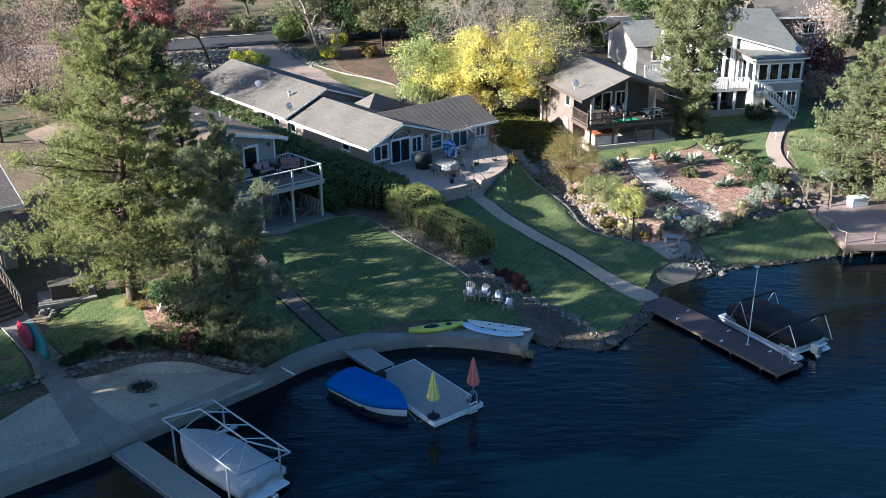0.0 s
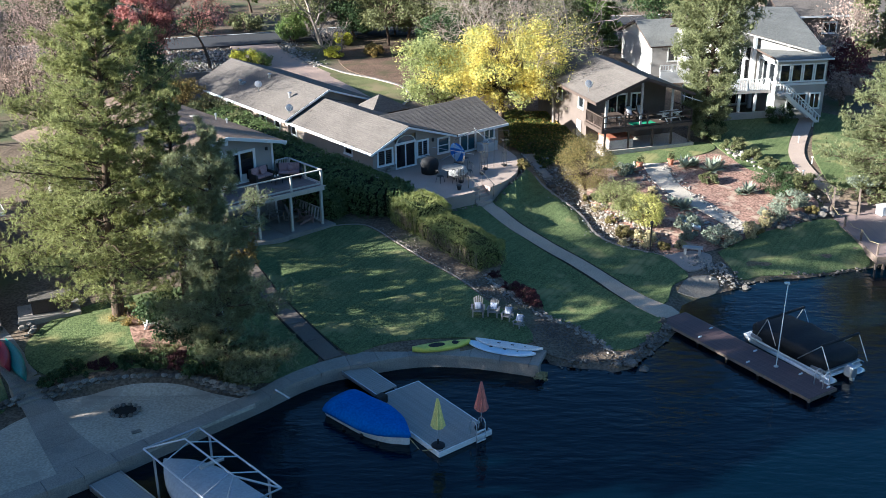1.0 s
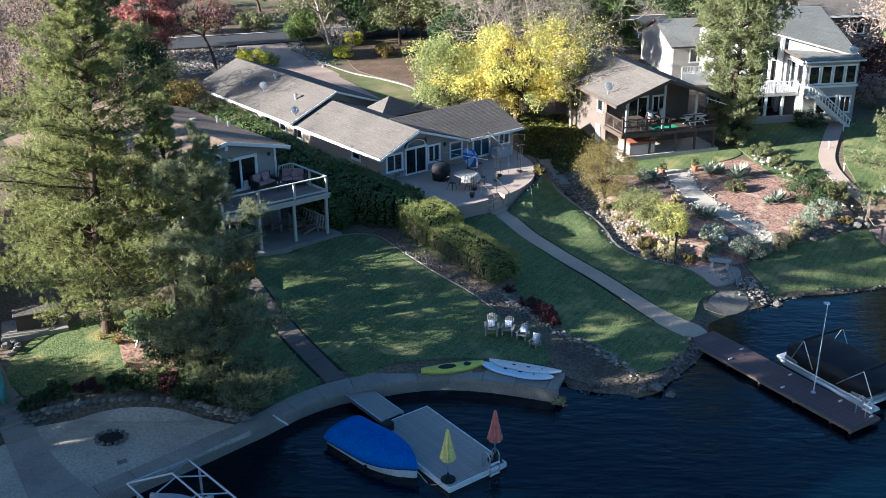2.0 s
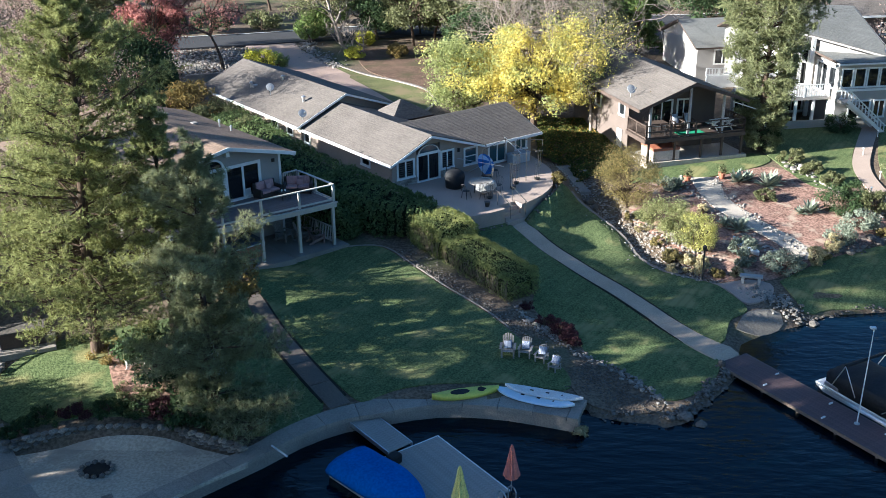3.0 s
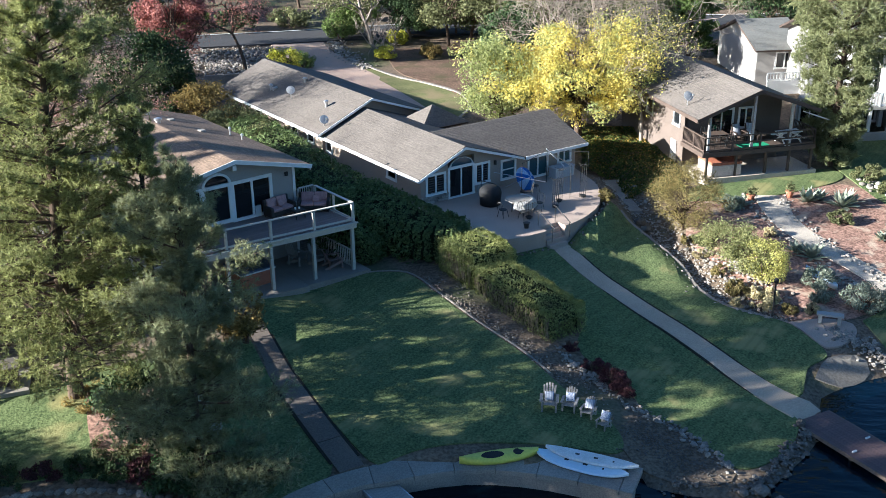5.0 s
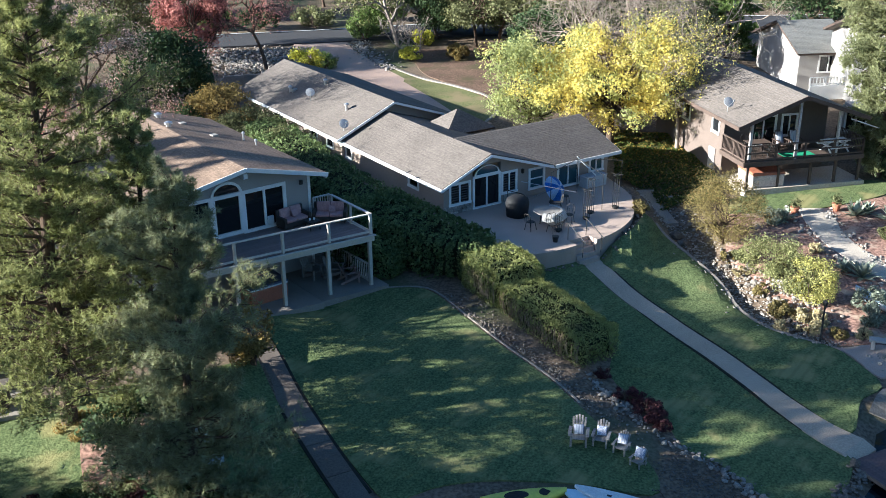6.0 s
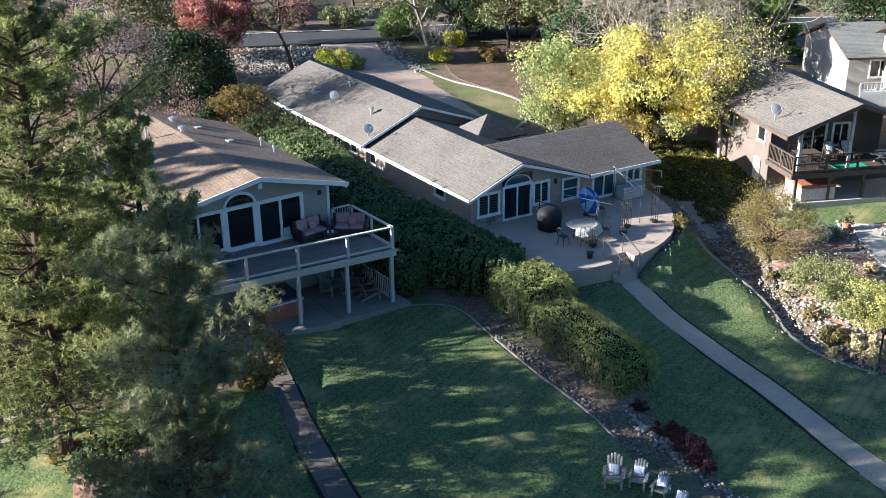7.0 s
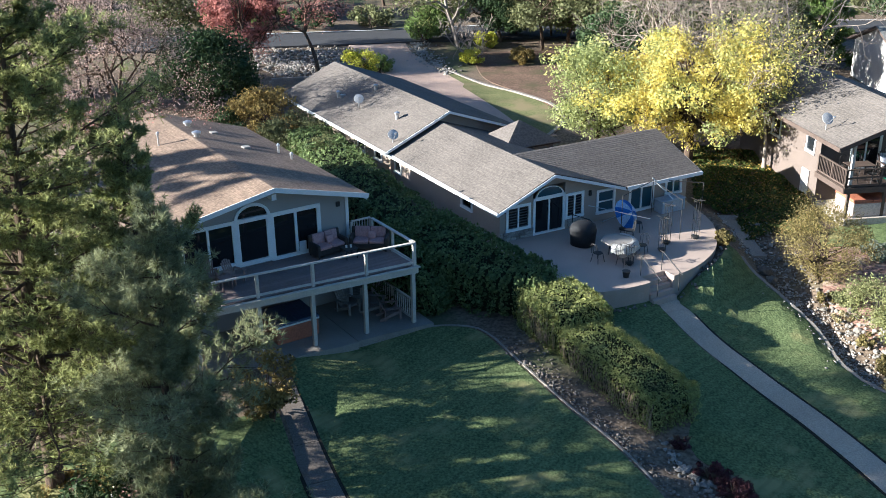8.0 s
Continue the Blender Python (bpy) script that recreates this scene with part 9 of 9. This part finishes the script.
spa(P3(2.5, 1.55, 2.8), 2.0, 1.9, mat("pale_spa_side", (0.6, 0.5, 0.44), rough=0.6, fine=14), SPATEAK, "hot tub with pale sides and brown cover", SPATEAK)
GREENMAT = mat("green_mat", (0.02, 0.32, 0.16), (0.015, 0.25, 0.12), rough=0.9, fine=20, bump=0.2)
gm = meshob("mat", box(B(), 3.55, 5.5, 0.62, 1.7, D3 + 0.002, D3 + 0.02), GREENMAT)
gm.matrix_basis = H3
tagged(gm, "bright green mat on the dark deck", "mat")
pk = thing("picnic_table", "white picnic table with benches on the deck", "picnic table", P3(6.9, 1.2, D3, 5))
part("tabletop", box(B(), -0.8, 0.8, -0.35, 0.35, 0.7, 0.75, 0.01), WHITE, pk)
for y in (-0.6, 0.6):
    part("bench_seat", box(B(), -0.8, 0.8, y - 0.13, y + 0.13, 0.42, 0.46, 0.01), WHITE, pk)
for x in (-0.6, 0.6):
    part("leg", beam(B(), (x, -0.6, 0), (x, 0.25, 0.7), 0.06, 0.08), WHITE, pk)
    part("leg", beam(B(), (x + 0.065, 0.6, 0), (x + 0.065, -0.25, 0.7), 0.06, 0.08), WHITE, pk)
    part("crossbar", beam(B(), (x + 0.13, -0.65, 0.4), (x + 0.13, 0.65, 0.4), 0.05, 0.07), WHITE, pk)
for u, r in ((4.2, 0), (5.1, -10)):
    c = adirondack(P3(u, 2.6, D3, r), DARKTRIM, "dark deck chair with striped cushion", "covered deck chairs")
    pillow("cushion", 0.45, 0.75, STRIPE, P3(u, 2.6, D3, r) @ pose(0, 0.22, 0.62, 66, 0, 0), "blue and white striped chair cushion")
dt = thing("dining_table", "dark table on the covered deck", "table", P3(2.3, 2.0, D3))
part("tabletop", box(B(), -0.7, 0.7, -0.45, 0.45, 0.7, 0.75, 0.01), DARKTRIM, dt)
for x in (-0.6, 0.6):
    for y in (-0.38, 0.38):
        part("leg", box(B(), x - 0.03, x + 0.03, y - 0.03, y + 0.03, 0, 0.7), DARKTRIM, dt)
for u, v, r in ((1.6, 1.3, 170), (2.6, 1.2, 190), (2.0, 2.8, 0), (2.9, 2.8, 10)):
    CH = copy_thing(CH, P3(u, v, D3, r))
    tagged(CH, "black metal chair at the deck table", group="covered deck dining chairs")

# ---- brown waterside deck ----
wd = thing("waterside_deck", "brown boarded deck at the water with rope rail", "deck", pose(26.0, 58.6, 0, 0, 0, 3))
k = 0
while k < 66:
    part("board", box(B(), -0.4 + k * 0.004, 7.6, k * 0.145, k * 0.145 + 0.137, 1.3, 1.35), PINKDECK, wd) if k == 0 else again(wd.children[0], wd, pose(0, k * 0.145, 0))
    k += 1
part("edge", box(B(), -0.45, -0.4, 0, 9.0, 0.9, 1.34), TIMBER, wd)
part("edge", box(B(), -0.45, 7.6, -0.06, -0.01, 0.9, 1.34), TIMBER, wd)
for y in (0.3, 2.6, 5.0, 7.2):
    part("post", box(B(), -0.36, -0.24, y - 0.045, y + 0.045, 0.2, 2.1, 0.01), TIMBER, wd)
for a, b in ((0.3, 2.6), (2.6, 5.0), (5.0, 7.2)):
    part("rope", bar(B(), (-0.3, a, 2.05), (-0.3, (a + b) / 2, 1.8), 0.015), STRAW, wd)
    part("rope", bar(B(), (-0.3, (a + b) / 2, 1.8), (-0.3, b, 2.05), 0.015), STRAW, wd)
for x in (1.5, 3.6):
    part("post", box(B(), x - 0.06, x + 0.06, 0.1, 0.2, 0.2, 2.1, 0.01), TIMBER, wd)
part("rope", bar(B(), (-0.3, 0.16, 2.05), (3.6, 0.16, 2.0), 0.015), STRAW, wd)
for x in (0.2, 3.5, 7.0):
    for y in (0.3, 4.5):
        part("pile", bar(B(), (x, y, -1.2), (x, y, 1.3), 0.1, n=8), TIMBER, wd)
bx = thing("cooler_box", "white storage box on the brown deck", "storage box", pose(29.1, 65.9, 1.35, 0, 0, 15))
part("body", box(B(), -0.65, 0.65, -0.35, 0.35, 0, 0.55, 0.04), PLASTIC_W, bx)
part("lid", box(B(), -0.68, 0.68, -0.38, 0.38, 0.55, 0.65, 0.03), PLASTIC_W, bx)
sr = thing("garden_stair", "timber garden steps down to the brown deck", "stair", pose(26.6, 66.6, 0, 0, 0, -20))
for i in range(4):
    part("step", box(B(), -0.7, 0.7, 0.3 * i - 0.6, 0.3 * i - 0.3, 1.0, 1.4 + 0.17 * i, 0.015), TIMBER, sr)
for s in (-0.8, 0.8):
    part("rail", beam(B(), (s, -0.7, 2.0), (s, 0.7, 2.7), 0.08, 0.12), TIMBER, sr)
    for y, z in ((-0.65, 2.0), (0.65, 2.65)):
        part("post", box(B(), s - 0.06, s + 0.06, y - 0.06, y + 0.06, 1.0, z), TIMBER, sr)
for i, (x, y) in enumerate(((29.6, 82.5), (27.2, 78.6), (26.8, 74.2), (25.3, 71.6))):
    l_ = thing("path_light", "small white path light beside the walk", "path light", pose(x, y, gz(x, y)), group="path lights")
    part("post", bar(B(), (0, 0, 0), (0, 0, 0.5), 0.035), PLASTIC_W, l_)
    part("cap", turned(B(), [(0.09, 0.48), (0.09, 0.52), (0.03, 0.56)], 10), PLASTIC_W, l_)

# ---- timber stair and pad at the shore house ----
ts = thing("timber_stair", "wide dark timber stair with a pale handrail", "stair", frame_of(-23.1, 47.3, 2.1, -0.72, 0.69))
for i in range(10):
    part("step", box(B(), -0.95, 0.95, 0.29 * i, 0.29 * i + 0.31, 0.12 + 0.18 * i, 0.18 + 0.18 * i, 0.012), TIMBER, ts)
    part("riser", box(B(), -0.93, 0.93, 0.29 * i + 0.04, 0.29 * i + 0.29, -0.3, 0.12 + 0.18 * i), DARKTRIM, ts)
for s in (-1.02, 1.02):
    part("handrail", beam(B(), (s, 0.0, 1.1), (s, 2.9, 2.9), 0.09, 0.07), GREYWOOD, ts)
    part("stringer", beam(B(), (s, 0.0, 0.12), (s, 2.9, 1.92), 0.05, 0.3), TIMBER, ts)
    for i in range(9):
        y = 0.06 + i * 0.34
        part("post", box(B(), s - 0.03, s + 0.03, y - 0.03, y + 0.03, y * 0.62, 1.1 + y * 0.62), TIMBER, ts)
ld = thing("landing_deck", "dark timber deck at the top of the stair", "deck", frame_of(-23.1, 47.3, 2.1, -0.72, 0.69))
for i in range(22):
    part("board", box(B(), -3.2, 1.6, 2.95 + i * 0.145, 3.087 + i * 0.145, 1.86, 1.92), TIMBER, ld)
part("skirt", box(B(), -3.2, 1.6, 2.96, 3.02, -0.4, 1.86), DARKTRIM, ld)
part("skirt", box(B(), 1.54, 1.6, 3.02, 6.1, -0.4, 1.86), DARKTRIM, ld)
railing(ld, (1.55, 3.0, 1.92), (1.55, 6.1, 1.92), TIMBER, 1.0, posts=1.5, bal=0.16, cap=0.1)
pad = thing("outdoor_counter", "dark brown outdoor counter on a concrete pad", "counter", pose(-20.7, 49.9, gz(-20.7, 49.9), 0, 0, 24))
part("pad", box(B(), -1.5, 1.5, -1.1, 0.9, -0.4, 0.16, 0.02), CONCRETE, pad)
part("body", box(B(), -0.8, 1.1, -0.55, 0.3, 0.16, 0.9, 0.02), DARKTRIM, pad)
part("worktop", box(B(), -0.9, 1.2, -0.63, 0.38, 0.9, 0.97, 0.02), ROCK, pad)
ws = thing("walk_steps", "short flight of grey steps down to the beach", "steps", frame_of(-19.05, 43.05, 0.98, -0.6, 0.8), kind="structure")
for i in range(4):
    part("step", box(B(), -0.72, 0.72, 0.34 * i, 0.34 * i + 0.36, -0.2, 0.16 + 0.14 * i, 0.012), CONCRETE, ws)
rocks("stair_rocks", "pale rocks beside the timber stair", along([(-21.9, 49.8), (-21.4, 48.7), (-21.0, 47.9)], 40, 0.2, 0.2, 0.5, 21), 21, PALESTONES)

# white fence behind the roof, low block wall by the rear drive
fn = thing("fence", "short white picket fence behind the house", "fence", pose(-0.9, 79.0, gz(-0.9, 79.0), 0, 0, -20))
for i in range(14):
    part("picket", box(B(), i * 0.13, i * 0.13 + 0.09, -0.012, 0.012, 0.0, 1.5), WHITE, fn)
for z in (0.4, 1.2):
    part("rail", box(B(), -0.02, 1.84, 0.012, 0.05, z, z + 0.08), WHITE, fn)
bw = thing("block_wall", "low grey block retaining wall behind the house", "retaining wall", pose(-26.4, 98.2, gz(-26.4, 98.2), 0, 0, 20), kind="structure")
for r in range(4):
    for i in range(11):
        part("block", box(B(), i * 0.42 + 0.2 * (r % 2), i * 0.42 + 0.2 * (r % 2) + 0.4, 0, 0.25, r * 0.2 - 0.1, r * 0.2 + 0.095, 0.01), CONCRETE, bw)
